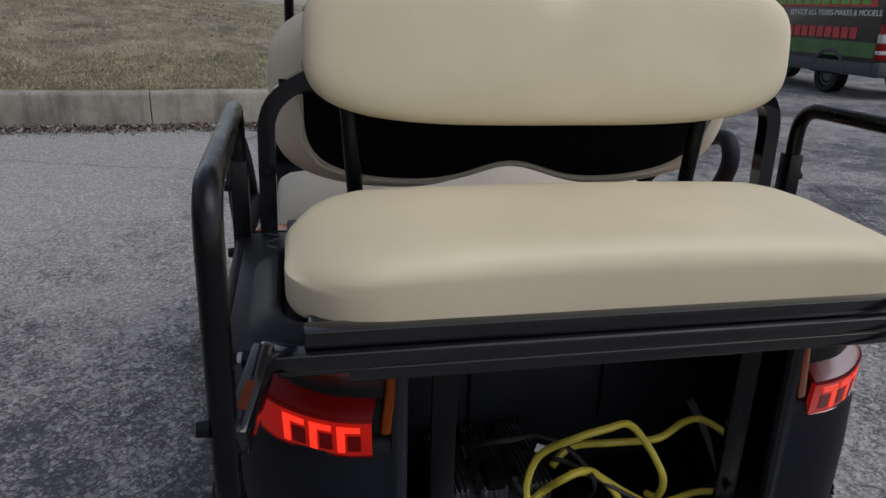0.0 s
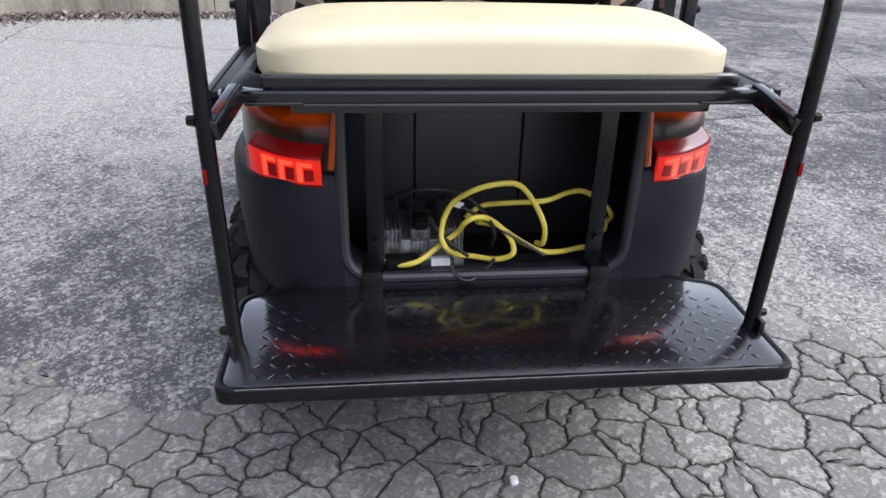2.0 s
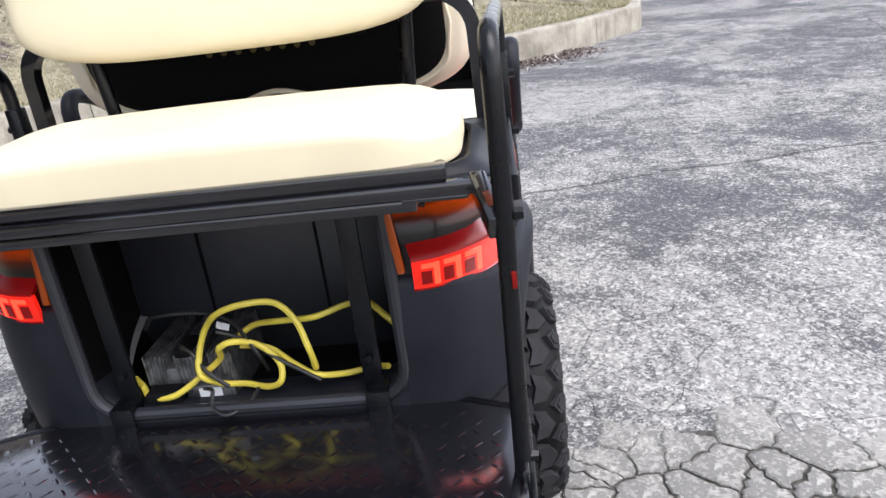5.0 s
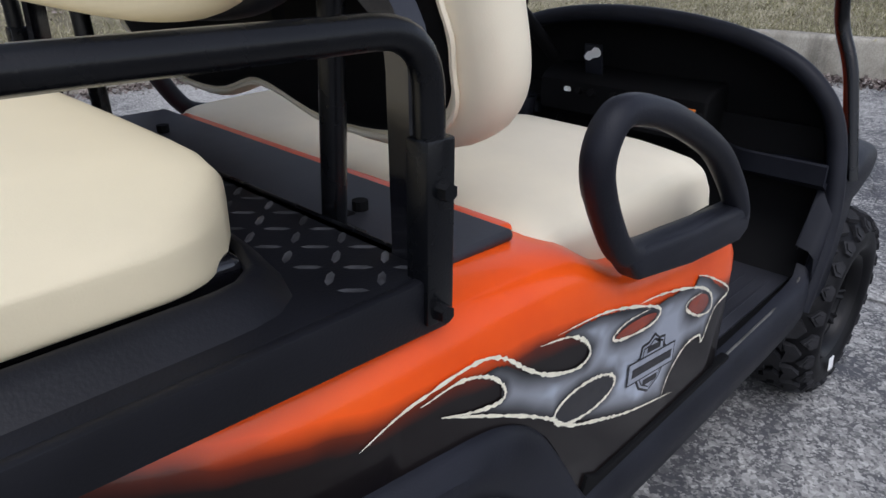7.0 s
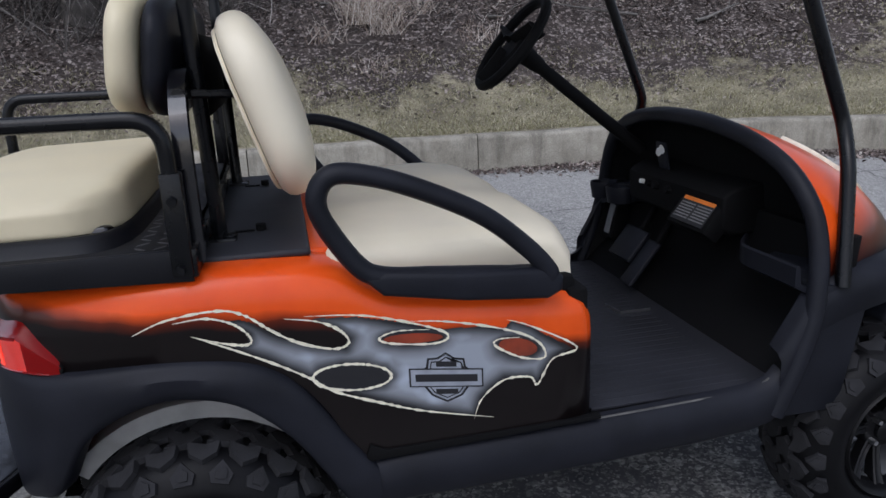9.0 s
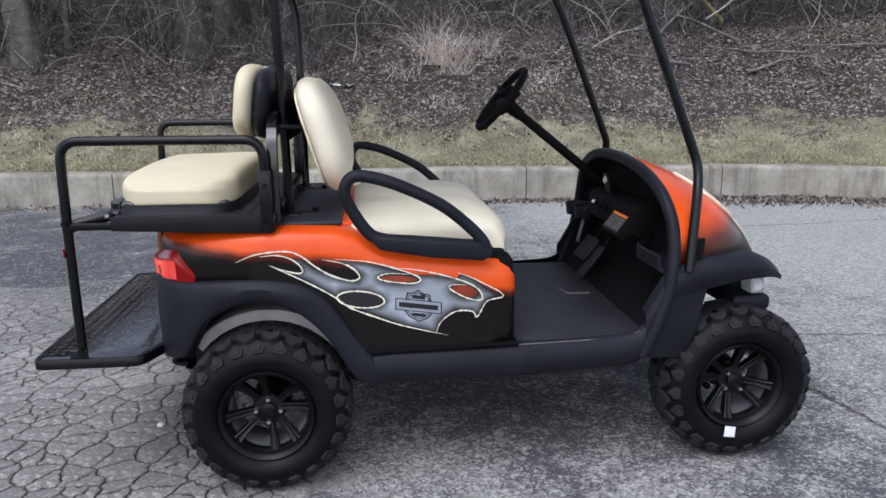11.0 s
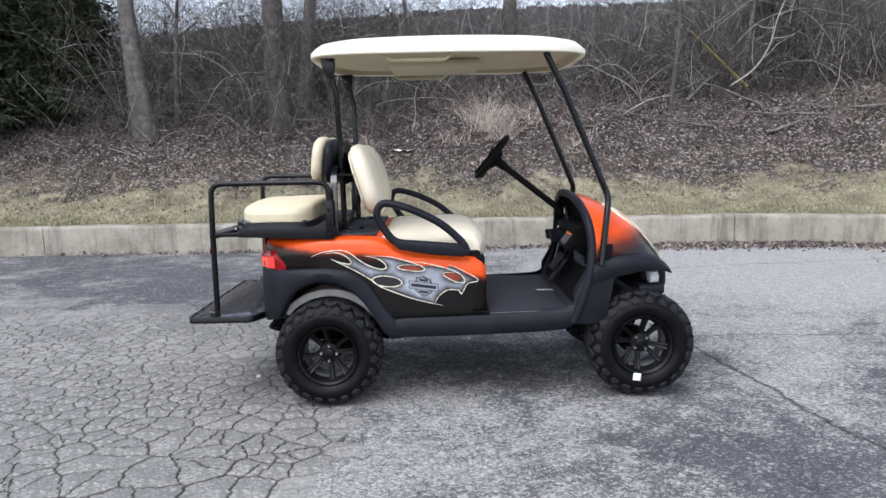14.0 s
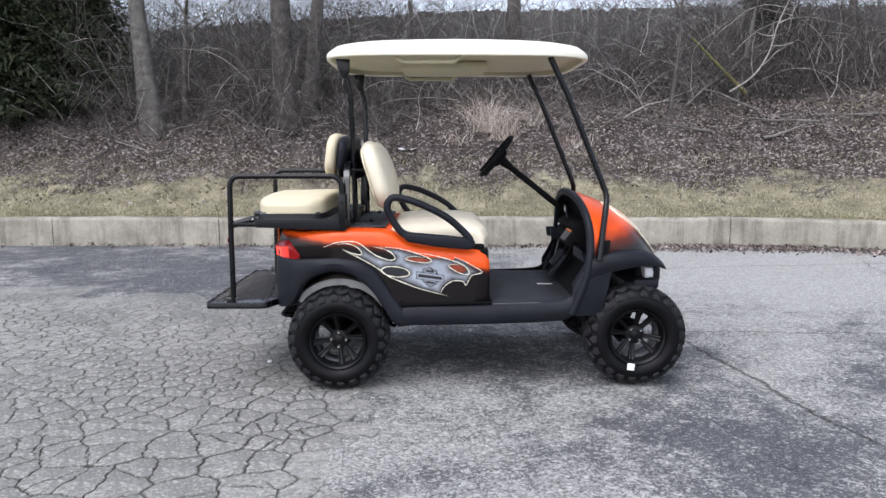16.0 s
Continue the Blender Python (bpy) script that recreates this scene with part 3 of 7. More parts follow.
def bank_height(x, y, d):
    left = np.interp(d, [0.16, 0.7, 1.6, 2.8, 3.5, 6.5, 9, 40], [0.40, 0.55, 0.95, 1.80, 2.12, 3.0, 3.4, 4.2])
    lawn = np.interp(d, [0.16, 2, 6, 15, 40], [0.40, 0.68, 1.25, 1.9, 3.0])
    w = step(0, 6, np.asarray(x) - 6.2 - 0.8 * (np.asarray(y) - 5.5))
    z = left * (1 - w) + lawn * w
    return z + 0.05 * lump(x, y, 2.1) * np.clip(d - 0.3, 0, 1) + 0.02 * lump(x, y, 6.3) * np.clip(d - 0.2, 0, 1)


# the lot: one sheet to the horizon, sunk a hair under the crazed paving
gx = np.unique(np.concatenate([[-900, -200, -60, -20, -10], np.arange(-7, 9.01, 0.125), [12, 20, 60, 200, 900]]))
gy = np.unique(np.concatenate([[-900, -200, -60, -20, -9], np.arange(-5.5, 6.51, 0.125), [9, 20, 60, 200, 900]]))
GX, GY = np.meshgrid(gx, gy, indexing="ij")
GZ = -0.007 * step(0.02, 0.3, crazed(GX, GY)) + 0.003 * lump(GX, GY, 1.4) * (1 - step(0.0, 0.02, crazed(GX, GY))) + 0.014 * step(0.3, 1.7, GX)
nx, ny = len(gx), len(gy)
faces = [(i * ny + j, (i + 1) * ny + j, (i + 1) * ny + j + 1, i * ny + j + 1) for i in range(nx - 1) for j in range(ny - 1)]
ground = raw("ground", np.stack([GX.ravel(), GY.ravel(), GZ.ravel()], 1), faces, asphalt, None, "weathered grey asphalt of a parking lot with long open cracks", "asphalt ground", "structure", 60)
ground.data.materials.append(crack_dirt)
for poly in ground.data.polygons:
    c = poly.center
    if crazed(c.x, c.y) > 0.30:
        poly.material_index = 1

# bank: a strip along the kerb and the slope behind it
rows = []
for i, p in enumerate(KERB):
    a, b = KERB[max(i - 1, 0)], KERB[min(i + 1, len(KERB) - 1)]
    t = (b - a).normalized()
    nrm = Vector((-t.y, t.x, 0))
    rows.append([p + nrm * d for d in (0.14, 0.3, 0.5, 0.8, 1.1, 1.4, 1.8, 2.3)])
pts = np.array([[(q.x, q.y) for q in r] for r in rows])
D = np.array([[0.14, 0.3, 0.5, 0.8, 1.1, 1.4, 1.8, 2.3]] * len(rows))
Z = bank_height(pts[..., 0], pts[..., 1], D)
bank = grid([[(pts[i, j, 0], pts[i, j, 1], Z[i, j]) for j in range(8)] for i in range(len(rows))])
bank = part("grass_verge", bank, turf_mat, None, smooth=60)
att = bank.data.attributes.new("soil", "FLOAT", "POINT")
vco = np.array([tuple(v.co) for v in bank.data.vertices])


def soil_share(x, y, d):
    """0 on the turf strip, 1 on the leafy bank; the lawn past the corner stays turf."""
    lawn = step(0, 3, np.asarray(x) - 6.2 - 0.8 * (np.asarray(y) - 5.5))
    return np.interp(d, [0.2, 0.7, 1.3, 1.9, 2.6], [-0.25, 0.02, 0.42, 0.95, 1.5]) * (1 - lawn) - 0.3 * lawn


att.data.foreach_set("value", soil_share(vco[:, 0], vco[:, 1], beyond(vco[:, 0], vco[:, 1])).astype(np.float32))
tagged(bank, "thin winter grass verge sloping up behind the kerb", "grass verge", "", "structure")
hx, hy = np.arange(-34, 40.1, 0.4), np.arange(-6, 40.1, 0.4)
HX, HY = np.meshgrid(hx, hy, indexing="ij")
HD = beyond(HX, HY)
HZ = bank_height(HX, HY, np.maximum(HD, 0.2)) - 0.03 * (HD < 2.2)
mx, my = len(hx), len(hy)
faces = [q for q in ((i * my + j, (i + 1) * my + j, (i + 1) * my + j + 1, i * my + j + 1) for i in range(mx - 1) for j in range(my - 1)) if min(HD.ravel()[k] for k in q) > 1.5]
slope = raw("bank", np.stack([HX.ravel(), HY.ravel(), HZ.ravel()], 1), faces, turf_mat, None, "brown leaf-littered bank rising to a board fence", "earth bank", "structure", 60)
att = slope.data.attributes.new("soil", "FLOAT", "POINT")
att.data.foreach_set("value", soil_share(HX.ravel(), HY.ravel(), HD.ravel()).astype(np.float32))

# kerb: long cast lengths with open joints
kerb = tagged(new("kerb"), "tall weathered concrete kerb with stained joints", "kerb", "", "structure")
run = [0.0]
for a, b in zip(KERB, KERB[1:]):
    run.append(run[-1] + (b - a).length)


def along(s):
    x = np.interp(s, run, KERB_XY[:, 0])
    y = np.interp(s, run, KERB_XY[:, 1])
    return Vector((x, y, 0))


def kerb_length(s0, s1):
    n = max(3, int((s1 - s0) / 0.25))
    rows = []
    sect = [(0.0, -0.05), (0.0, 0.36), (0.006, 0.385), (0.02, 0.402), (0.045, 0.41), (0.17, 0.415), (0.20, 0.40), (0.21, -0.05)]
    for i in range(n + 1):
        s = s0 + (s1 - s0) * i / n
        p, q = along(s), along(s + 0.05)
        t = (q - p).normalized()
        nrm = Vector((-t.y, t.x, 0))
        dz = 0.006 * math.sin(s * 2.1) + 0.004 * math.sin(s * 5.7)
        rows.append([p + nrm * (d + 0.004 * math.sin(9 * s + 40 * z)) + Vector((0, 0, z + (dz if z > 0 else 0))) for d, z in sect])
    return grid(rows, close_v=True, cap=True)


cuts = list(np.arange(0, run[-1] - 3, 2.45)) + [run[-1] - 0.1]
for a, b in zip(cuts, cuts[1:]):
    part("kerb_stone", kerb_length(a + 0.006, b - 0.006), concrete, kerb, smooth=40)


# ---- plants on the bank ----
def sticks(segs, sides=3):
    """Verts and faces of thin tapered sticks: (p, q, r0, r1)."""
    V, F = [], []
    for p, q, r0, r1 in segs:
        t = q - p
        u = t.orthogonal().normalized()
        w = t.normalized().cross(u)
        k = len(V)
        for c, r in ((p, r0), (q, r1)):
            for j in range(sides):
                f = 2 * math.pi * j / sides
                V.append(c + r * (math.cos(f) * u + math.sin(f) * w))
        for j in range(sides):
            m = (j + 1) % sides
            F.append((k + j, k + m, k + sides + m, k + sides + j))
    return V, F


def grow(segs, p, way, length, r, depth, rnd, bend=0.35, kids=(2, 4), up=0.15):
    """A crooked limb with side shoots, added to segs."""
    n = 4
    d = way.normalized()
    for i in range(n):
        d = (d + Vector((rnd.gauss(0, bend), rnd.gauss(0, bend), rnd.gauss(0, bend) + up)) * 0.45).normalized()
        q = p + d * (length / n)
        r1 = max(r * (1 - 0.16 * (i + 1)), 0.0016)
        segs.append((p, q, max(r * (1 - 0.16 * i), 0.0016), r1))
        if depth > 0:
            for _ in range(rnd.randint(*kids) if i else rnd.randint(0, 1)):
                side = (d + Vector((rnd.gauss(0, 0.8), rnd.gauss(0, 0.8), rnd.gauss(0.1, 0.5)))).normalized()
                grow(segs, q, side, length * rnd.uniform(0.35, 0.6), r1 * 0.55, depth - 1, rnd, bend, kids if depth > 1 else (0, 1), up)
        p = q


def bare_shrub(seed, height, stems, spread=0.5):
    rnd = random.Random(seed)
    segs = []
    for _ in range(stems):
        a = rnd.uniform(0, 2 * math.pi)
        way = Vector((math.cos(a) * spread, math.sin(a) * spread, 1))
        grow(segs, Vector((rnd.gauss(0, 0.12), rnd.gauss(0, 0.12), -0.08)), way, height * rnd.uniform(0.6, 1.1), rnd.uniform(0.006, 0.014), 2, rnd, 0.4, (1, 2), 0.1)
    V, F = sticks(segs)
    top = new("bare_shrub")
    raw("crown", V, F, twig, top)
    return tagged(top, "leafless grey-brown shrub of thin tangled stems", "shrub", "bare shrubs on the bank")


def bank_z(x, y):
    return float(bank_height(x, y, max(float(beyond(np.array([x]), np.array([y]))[0]), 0.2)))


kinds = [bare_shrub(i, h, s, sp) for i, (h, s, sp) in enumerate([(2.2, 10, 0.5), (1.6, 12, 0.7), (2.8, 8, 0.35), (1.2, 12, 0.9), (3.2, 7, 0.3)])]
rnd = random.Random(11)
placed = 0
for i in range(380):
    x = rnd.uniform(-13, 13)
    y = 5.55 - 0.03 * x + (2.35 + 5.0 * rnd.random() ** 0.8 if x < 0 else rnd.uniform(3.7, 7.5))
    if x > 6.5:
        y = max(y, 8.1 + 0.3 * (x - 6.5))
    thick = 0.95 if x < 0.0 else 0.75 if x > 4.5 else 0.5
    if rnd.random() > thick:
        continue
    if x < -5.9 and y < 9.6:
        continue
    kind = kinds[rnd.randrange(5)]
    m = Matrix.Translation((x, y, bank_z(x, y))) @ Matrix.Rotation(rnd.uniform(0, 6.28), 4, "Z")
    s = rnd.uniform(0.5, 0.92)
    if placed < 5:
        kind = kinds[placed]
        kind.matrix_basis = m
    else:
        ob = copy_thing(kind, m)
        ob.scale = (s, s, s)
    placed += 1


# tangle of dead canes and vines between the shrubs
rnd = random.Random(77)
segs = []
for i in range(20000):
    x = rnd.uniform(-13, 13) if rnd.random() < 0.83 else rnd.uniform(5.2, 9.8)
    d = (2.1 if x < 0 else 3.0) + 5.4 * rnd.random() ** 0.75 + (0.7 if x > 0.5 else 0.0)
    y = 5.55 - 0.03 * x + d
    if x > 6.5:
        y = max(y, 8.0 + 0.3 * (x - 6.5))
    if rnd.random() < (0.25 if x > 0 else 0.75 if x < -6.2 and d < 4.2 else 0.0):
        continue
    p = Vector((x, y, 0))
    a = rnd.uniform(0, 6.28)
    way = Vector((math.cos(a), 0.5 * math.sin(a), rnd.uniform(0.1, 1.6))).normalized()
    ln = rnd.uniform(0.3, 1.5)
    r = rnd.uniform(0.0025, 0.007)
    q = p + way * ln * 0.5
    e = q + (way + Vector((rnd.gauss(0, 0.4), rnd.gauss(0, 0.3), rnd.gauss(-0.35, 0.4)))).normalized() * ln * 0.5
    segs.append((p, q, e, r))
base_z = bank_height(np.array([s_[0].x for s_ in segs]), np.array([s_[0].y for s_ in segs]), np.maximum(beyond(np.array([s_[0].x for s_ in segs]), np.array([s_[0].y for s_ in segs])), 0.2))
pieces = []
for (p, q, e, r), z in zip(segs, base_z):
    lift = Vector((0, 0, z + (rnd.uniform(0, 1.7) if rnd.random() < 0.45 else -0.03)))
    pieces += [(p + lift, q + lift, r, r * 0.8), (q + lift, e + lift, r * 0.8, r * 0.4)]
for i in range(5200):
    x = rnd.uniform(-13, 12)
    d = 1.3 + 3.4 * rnd.random() ** 0.6
    y = 5.55 - 0.03 * x + d
    a = rnd.uniform(0, 6.28)
    p = Vector((x, y, float(bank_height(x, y, d)) + rnd.uniform(0.0, 0.05)))
    q = p + Vector((math.cos(a), math.sin(a), abs(rnd.gauss(0.25, 0.5)))).normalized() * rnd.uniform(0.1, 0.5)
    r = rnd.uniform(0.002, 0.0055)
    pieces.append((p, q, r, r * 0.5))
V, F = sticks(pieces)
raw("brush", V, F, twig, None, "tangle of dead canes and vines on the bank", "brush", "stuff")


def canes(lines):
    """Whole curved stems, each one unbroken."""
    V, F = [], []
    for pts, r in lines:
        k0 = len(V)
        m = len(pts)
        for i, p in enumerate(pts):
            t = (pts[min(i + 1, m - 1)] - pts[max(i - 1, 0)]).normalized()
            u = t.orthogonal().normalized()
            w = t.cross(u)
            rr = r * (1 - 0.75 * i / (m - 1))
            V += [p + rr * (math.cos(f) * u + math.sin(f) * w) for f in (0.0, 2.094, 4.189)]
        for i in range(m - 1):
            for j in range(3):
                q = (j + 1) % 3
                F.append((k0 + 3 * i + j, k0 + 3 * i + q, k0 + 3 * i + 3 + q, k0 + 3 * i + 3 + j))
    return V, F


rnd = random.Random(91)
lines = []
for i in range(760):
    x = rnd.uniform(-12, 11)
    d = rnd.uniform(2.5, 6.6) + (0.7 if x > 0.5 else 0.0)
    y = 5.55 - 0.03 * x + d
    if x > 6.5:
        y = max(y, 8.3 + 0.3 * (x - 6.5))
    p = Vector((x, y, float(bank_height(x, y, d)) + rnd.uniform(-0.05, 1.0)))
    a = rnd.uniform(0, 6.28)
    d = Vector((math.cos(a), 0.4 * math.sin(a), rnd.uniform(0.3, 2.2))).normalized()
    pts = [p]
    for k in range(rnd.randint(7, 14)):
        p = p + d * 0.19
        pts.append(p)
        d = (d + Vector((rnd.gauss(0, 0.16), rnd.gauss(0, 0.1), rnd.gauss(-0.14, 0.12)))).normalized()
    lines.append((pts, rnd.uniform(0.004, 0.010)))
V, F = canes(lines)
raw("vines", V, F, vine_mat, None, "pale arching vines and canes among the brush", "vines", "stuff")


def bare_tree(seed, x, y, r, height, lean, mat, label, limbs=9):
    """A leafless tree: a tapered trunk with a flared foot, and a crown of limbs and twigs."""
    rnd = random.Random(seed)
    top = tagged(new("bare_tree"), label, "tree", "bare trees on the bank")
    top.location = (x, y, bank_z(x, y))
    pts = [Vector((lean[0] * t + 0.06 * math.sin(5 * t + seed), lean[1] * t + 0.05 * math.sin(4 * t + 2 * seed), -0.2 + height * t)) for t in np.linspace(0, 1, 14)]
    rows = []
    for i, p in enumerate(pts):
        t = i / 13
        rad = r * (1.35 - 0.35 * min(1, t * 6)) * (1 - 0.75 * t)
        rows.append([p + Vector((math.cos(f), math.sin(f), 0)) * rad * (1 + 0.10 * math.sin(3 * f + seed + 2 * t) + 0.05 * math.sin(7 * f + 9 * t)) for f in np.linspace(0, 2 * math.pi, 14, endpoint=False)])
    part("trunk", grid(rows, close_v=True, cap=True), mat, top, smooth=70)
    segs = []
    for k in range(limbs):
        t = rnd.uniform(0.45, 0.98)
        p = pts[int(t * 13)]
        a = rnd.uniform(0, 6.28)
        grow(segs, p, Vector((math.cos(a), math.sin(a), rnd.uniform(0.2, 1.1))), height * rnd.uniform(0.25, 0.5), r * 0.42 * (1.1 - t) + 0.012, 3 if r > 0.1 else 2, rnd, 0.35, (1, 2), 0.12)
    V, F = sticks(segs, 4)
    raw("crown", V, F, twig, top)
    return top


bare_tree(3, -4.58, 8.5, 0.185, 6.5, (-0.5, 0.2), bark_grey, "leafless tree with a pale grey trunk", 6)
bare_tree(5, -2.15, 8.8, 0.24, 6.0, (-0.5, 0.2), bark, "thick leafless tree with dark furrowed bark", 6)
bare_tree(8, -1.95, 8.9, 0.15, 6.0, (0.9, 0.3), bark, "leafless tree leaning away from its twin trunk", 7)
bare_tree(9, 2.3, 12.6, 0.20, 7.0, (0.5, 0.2), bark, "leafless tree standing against the fence", 8)
bare_tree(12, 4.85, 8.6, 0.034, 4.5, (0.25, 0.1), bark, "slim leafless sapling on the bank", 8)
bare_tree(14, 6.4, 9.6, 0.045, 4.2, (0.9, 0.2), bark_pale, "slim bent pale sapling", 8)
bare_tree(15, -4.2, 8.9, 0.05, 4.6, (0.4, 0.1), bark, "slim leafless sapling among brush", 8)
bare_tree(16, -7.4, 9.8, 0.10, 6.0, (-0.4, 0.1), bark, "leafless tree among dark undergrowth", 9)
bare_tree(18, 9.2, 10.8, 0.10, 6.0, (0.5, 0.1), bark, "leafless tree near the board fence", 9)
bare_tree(21, 0.2, 10.4, 0.06, 5.0, (-0.3, 0.1), bark, "slim leafless tree before the fence", 8)
bare_tree(22, -10.5, 10.0, 0.14, 6.5, (0.2, 0.1), bark, "leafless tree beside an evergreen", 9)


def evergreen(seed, x, y, height, width):
    rnd = random.Random(seed)
    top = tagged(new("evergreen_tree"), "dark shaggy evergreen with drooping sprays", "tree", "evergreens at the end of the bank")
    top.location = (x, y, bank_z(x, y))
    part("trunk", tube([(0, 0, -0.2), (0.03, 0.02, height * 0.5), (0, 0, height * 0.95)], 0.14, 8, taper=0.02), bark, top)
    V, F = [], []
    for _ in range(8500):
        t = rnd.random() ** 0.95
        a = rnd.uniform(0, 6.28)
        rad = width * (1 - 0.75 * t) * (0.55 + 0.45 * math.sin(a * 5 + t * 19)) * math.sqrt(rnd.random())
        c = Vector((math.cos(a) * rad, math.sin(a) * rad, 0.1 + height * t))
        d = Vector((math.cos(a) + rnd.gauss(0, 0.5), math.sin(a) + rnd.gauss(0, 0.5), rnd.gauss(-0.3, 0.5))).normalized()
        w = d.orthogonal().normalized() * rnd.uniform(0.012, 0.03)
        ln = rnd.uniform(0.10, 0.26)
        k = len(V)
        V += [c - w, c + w, c + d * ln + w * 0.3, c + d * ln - w * 0.3, c + d * ln * 0.5 + w.cross(d) * 1.2]
        F += [(k, k + 1, k + 4), (k + 1, k + 2, k + 4), (k + 2, k + 3, k + 4), (k + 3, k, k + 4)]
    raw("foliage", V, F, needle, top)


evergreen(1, -7.4, 8.8, 3.3, 1.5)
evergreen(2, -7.0, 10.6, 3.6, 1.7)
evergreen(3, -8.9, 8.3, 4.0, 2.0)
evergreen(5, -6.3, 9.3, 2.6, 1.4)
evergreen(4, 7.8, 11.3, 2.6, 0.9)


def leaves(n, pick, size, name, label, mat, flat=0.5):
    V, F = [], []
    rnd = random.Random(len(name) + n)
    xy = []
    while len(xy) < n:
        p = pick(rnd)
        if p:
            xy.append(p)
    arr = np.array(xy)
    dd = beyond(arr[:, 0], arr[:, 1])
    zz = np.where(dd > 0.14, bank_height(arr[:, 0], arr[:, 1], np.maximum(dd, 0.15)), 0.016)
    for (x, y), z in zip(xy, zz):
        a = rnd.uniform(0, 6.28)
        big = size * (0.45 + 1.1 * rnd.random() ** 2.2)
        u = Vector((math.cos(a), math.sin(a), rnd.gauss(0, flat))) * rnd.uniform(0.6, 1.1) * big
        w = Vector((-math.sin(a), math.cos(a), rnd.gauss(0, flat))) * rnd.uniform(0.3, 0.8) * big
        c = Vector((x, y, z + abs(rnd.gauss(0.012, 0.012))))
        k = len(V)
        V += [c - u, c - w * 0.9 + Vector((0, 0, size * 0.3)), c + u, c + w]
        F += [(k, k + 1, k + 2), (k, k + 2, k + 3)]
    return raw(name, V, F, mat, None, label, "leaf litter", "stuff")


def bank_leaf(r):
    d = 0.5 + 7.5 * r.random()
    if d < 2.2 and r.random() > ((d - 0.3) / 1.9) ** 1.5:
        return None
    x = r.uniform(-13, 12)
    y = 5.57 - 0.03 * x + d
    drift = math.sin(2.1 * x + 1.7 * math.sin(1.3 * y)) * math.sin(2.9 * y + 1.1 * math.sin(1.7 * x)) + 0.5 * math.sin(6.3 * x + 2 * y) * math.sin(5.1 * y - x)
    if r.random() > 0.60 + 0.42 * drift:
        return None
    return (x, y)


leaves(100000, bank_leaf, 0.028, "leaf_litter", "dry brown and grey leaves covering the bank", leaf_mat)
def kerb_leaf(r):
    """Leaves drift against the kerb, thickest towards the corner."""
    p = along(r.uniform(20, 46))
    if r.random() > np.interp(p.x, [-6, 0.5, 2.5, 4.0], [0.05, 0.12, 0.35, 1.0]):
        return None
    d = abs(r.gauss(0, 0.16 + 0.10 * (p.x > 3))) + 0.02
    if p.x < 5.5:
        return (p.x + r.gauss(0, 0.1), p.y - d)
    return (p.x - 0.7 * d, p.y - 0.7 * d)


leaves(21000, kerb_leaf, 0.024, "kerbside_leaves", "drift of dry leaves along the foot of the kerb", leaf_mat)


def blades(n, pick, lo, hi, name, label, category, mat, lean=0.35, width=0.006):
    V, F = [], []
    rnd = random.Random(n)
    xy = [pick(rnd) for _ in range(n)]
    arr = np.array(xy)
    dd = np.maximum(beyond(arr[:, 0], arr[:, 1]), 0.15)
    zz = bank_height(arr[:, 0], arr[:, 1], dd)
    for (x, y), z in zip(xy, zz):
        a = rnd.uniform(0, 6.28)
        h = rnd.uniform(lo, hi)
        b = Vector((math.cos(a), math.sin(a), 0)) * width
        tip = Vector((rnd.gauss(0, lean), rnd.gauss(0, lean), 1)).normalized() * h
        c = Vector((x, y, z - 0.005))
        k = len(V)
        V += [c - b, c + b, c + tip * 0.6 + b * 0.6, c + tip * 0.6 - b * 0.6, c + tip + Vector((tip.x, tip.y, -h * 0.15)) * 0.4]
        F += [(k, k + 1, k + 2, k + 3), (k + 3, k + 2, k + 4)]
    return raw(name, V, F, mat, None, label, category, "stuff")


def verge_spot(r):
    s = r.uniform(16, 52)
    p, q = along(s), along(s + 0.1)
    t = (q - p).normalized()
    d = 0.2 + 1.9 * r.random() ** 1.6
    return (p.x - t.y * d, p.y + t.x * d)


blades(120000, verge_spot, 0.015, 0.085, "grass", "short yellow-green winter grass on the verge", "grass", grass_mat, 0.8, 0.004)
blades(26000, lambda r: (r.uniform(7.5, 20), r.uniform(0.5, 9)), 0.02, 0.07, "lawn_grass", "short straw-coloured lawn grass on the rise", "grass", grass_mat, 0.7)


def straw_clump(seed, x, y, h, n):
    rnd = random.Random(seed)
    segs = []
    for _ in range(n):
        a = rnd.uniform(0, 6.28)
        k = rnd.uniform(0.1, 1.3)
        way = Vector((math.cos(a) * k, math.sin(a) * k, 1)).normalized()
        p = Vector((rnd.gauss(0, 0.13), rnd.gauss(0, 0.13), 0))
        hh = h * rnd.uniform(0.5, 1.1)
        m = p + way * hh * 0.6
        segs += [(p, m, 0.0034, 0.0026), (m, m + (way + Vector((rnd.gauss(0, 0.5), rnd.gauss(0, 0.5), rnd.uniform(-0.9, 0.2)))) * hh * 0.4, 0.002, 0.0010)]
    V, F = sticks(segs)
    top = tagged(new("dry_grass_clump"), "tall pale dry grass clump on the bank", "dry grass", "dry grass clumps")
    top.location = (x, y, bank_z(x, y) - 0.02)
    raw("tuft", V, F, straw_mat, top, "", "", "stuff")


for i, (x, y, h, n) in enumerate([(1.45, 8.2, 0.95, 210), (1.75, 8.0, 0.75, 110), (2.25, 8.3, 0.7, 45), (0.9, 7.9, 0.5, 40), (3.0, 7.7, 0.45, 45), (-0.6, 7.9, 0.4, 40), (1.5, 7.4, 0.35, 45)]):
    straw_clump(40 + i, x, y, h, n)


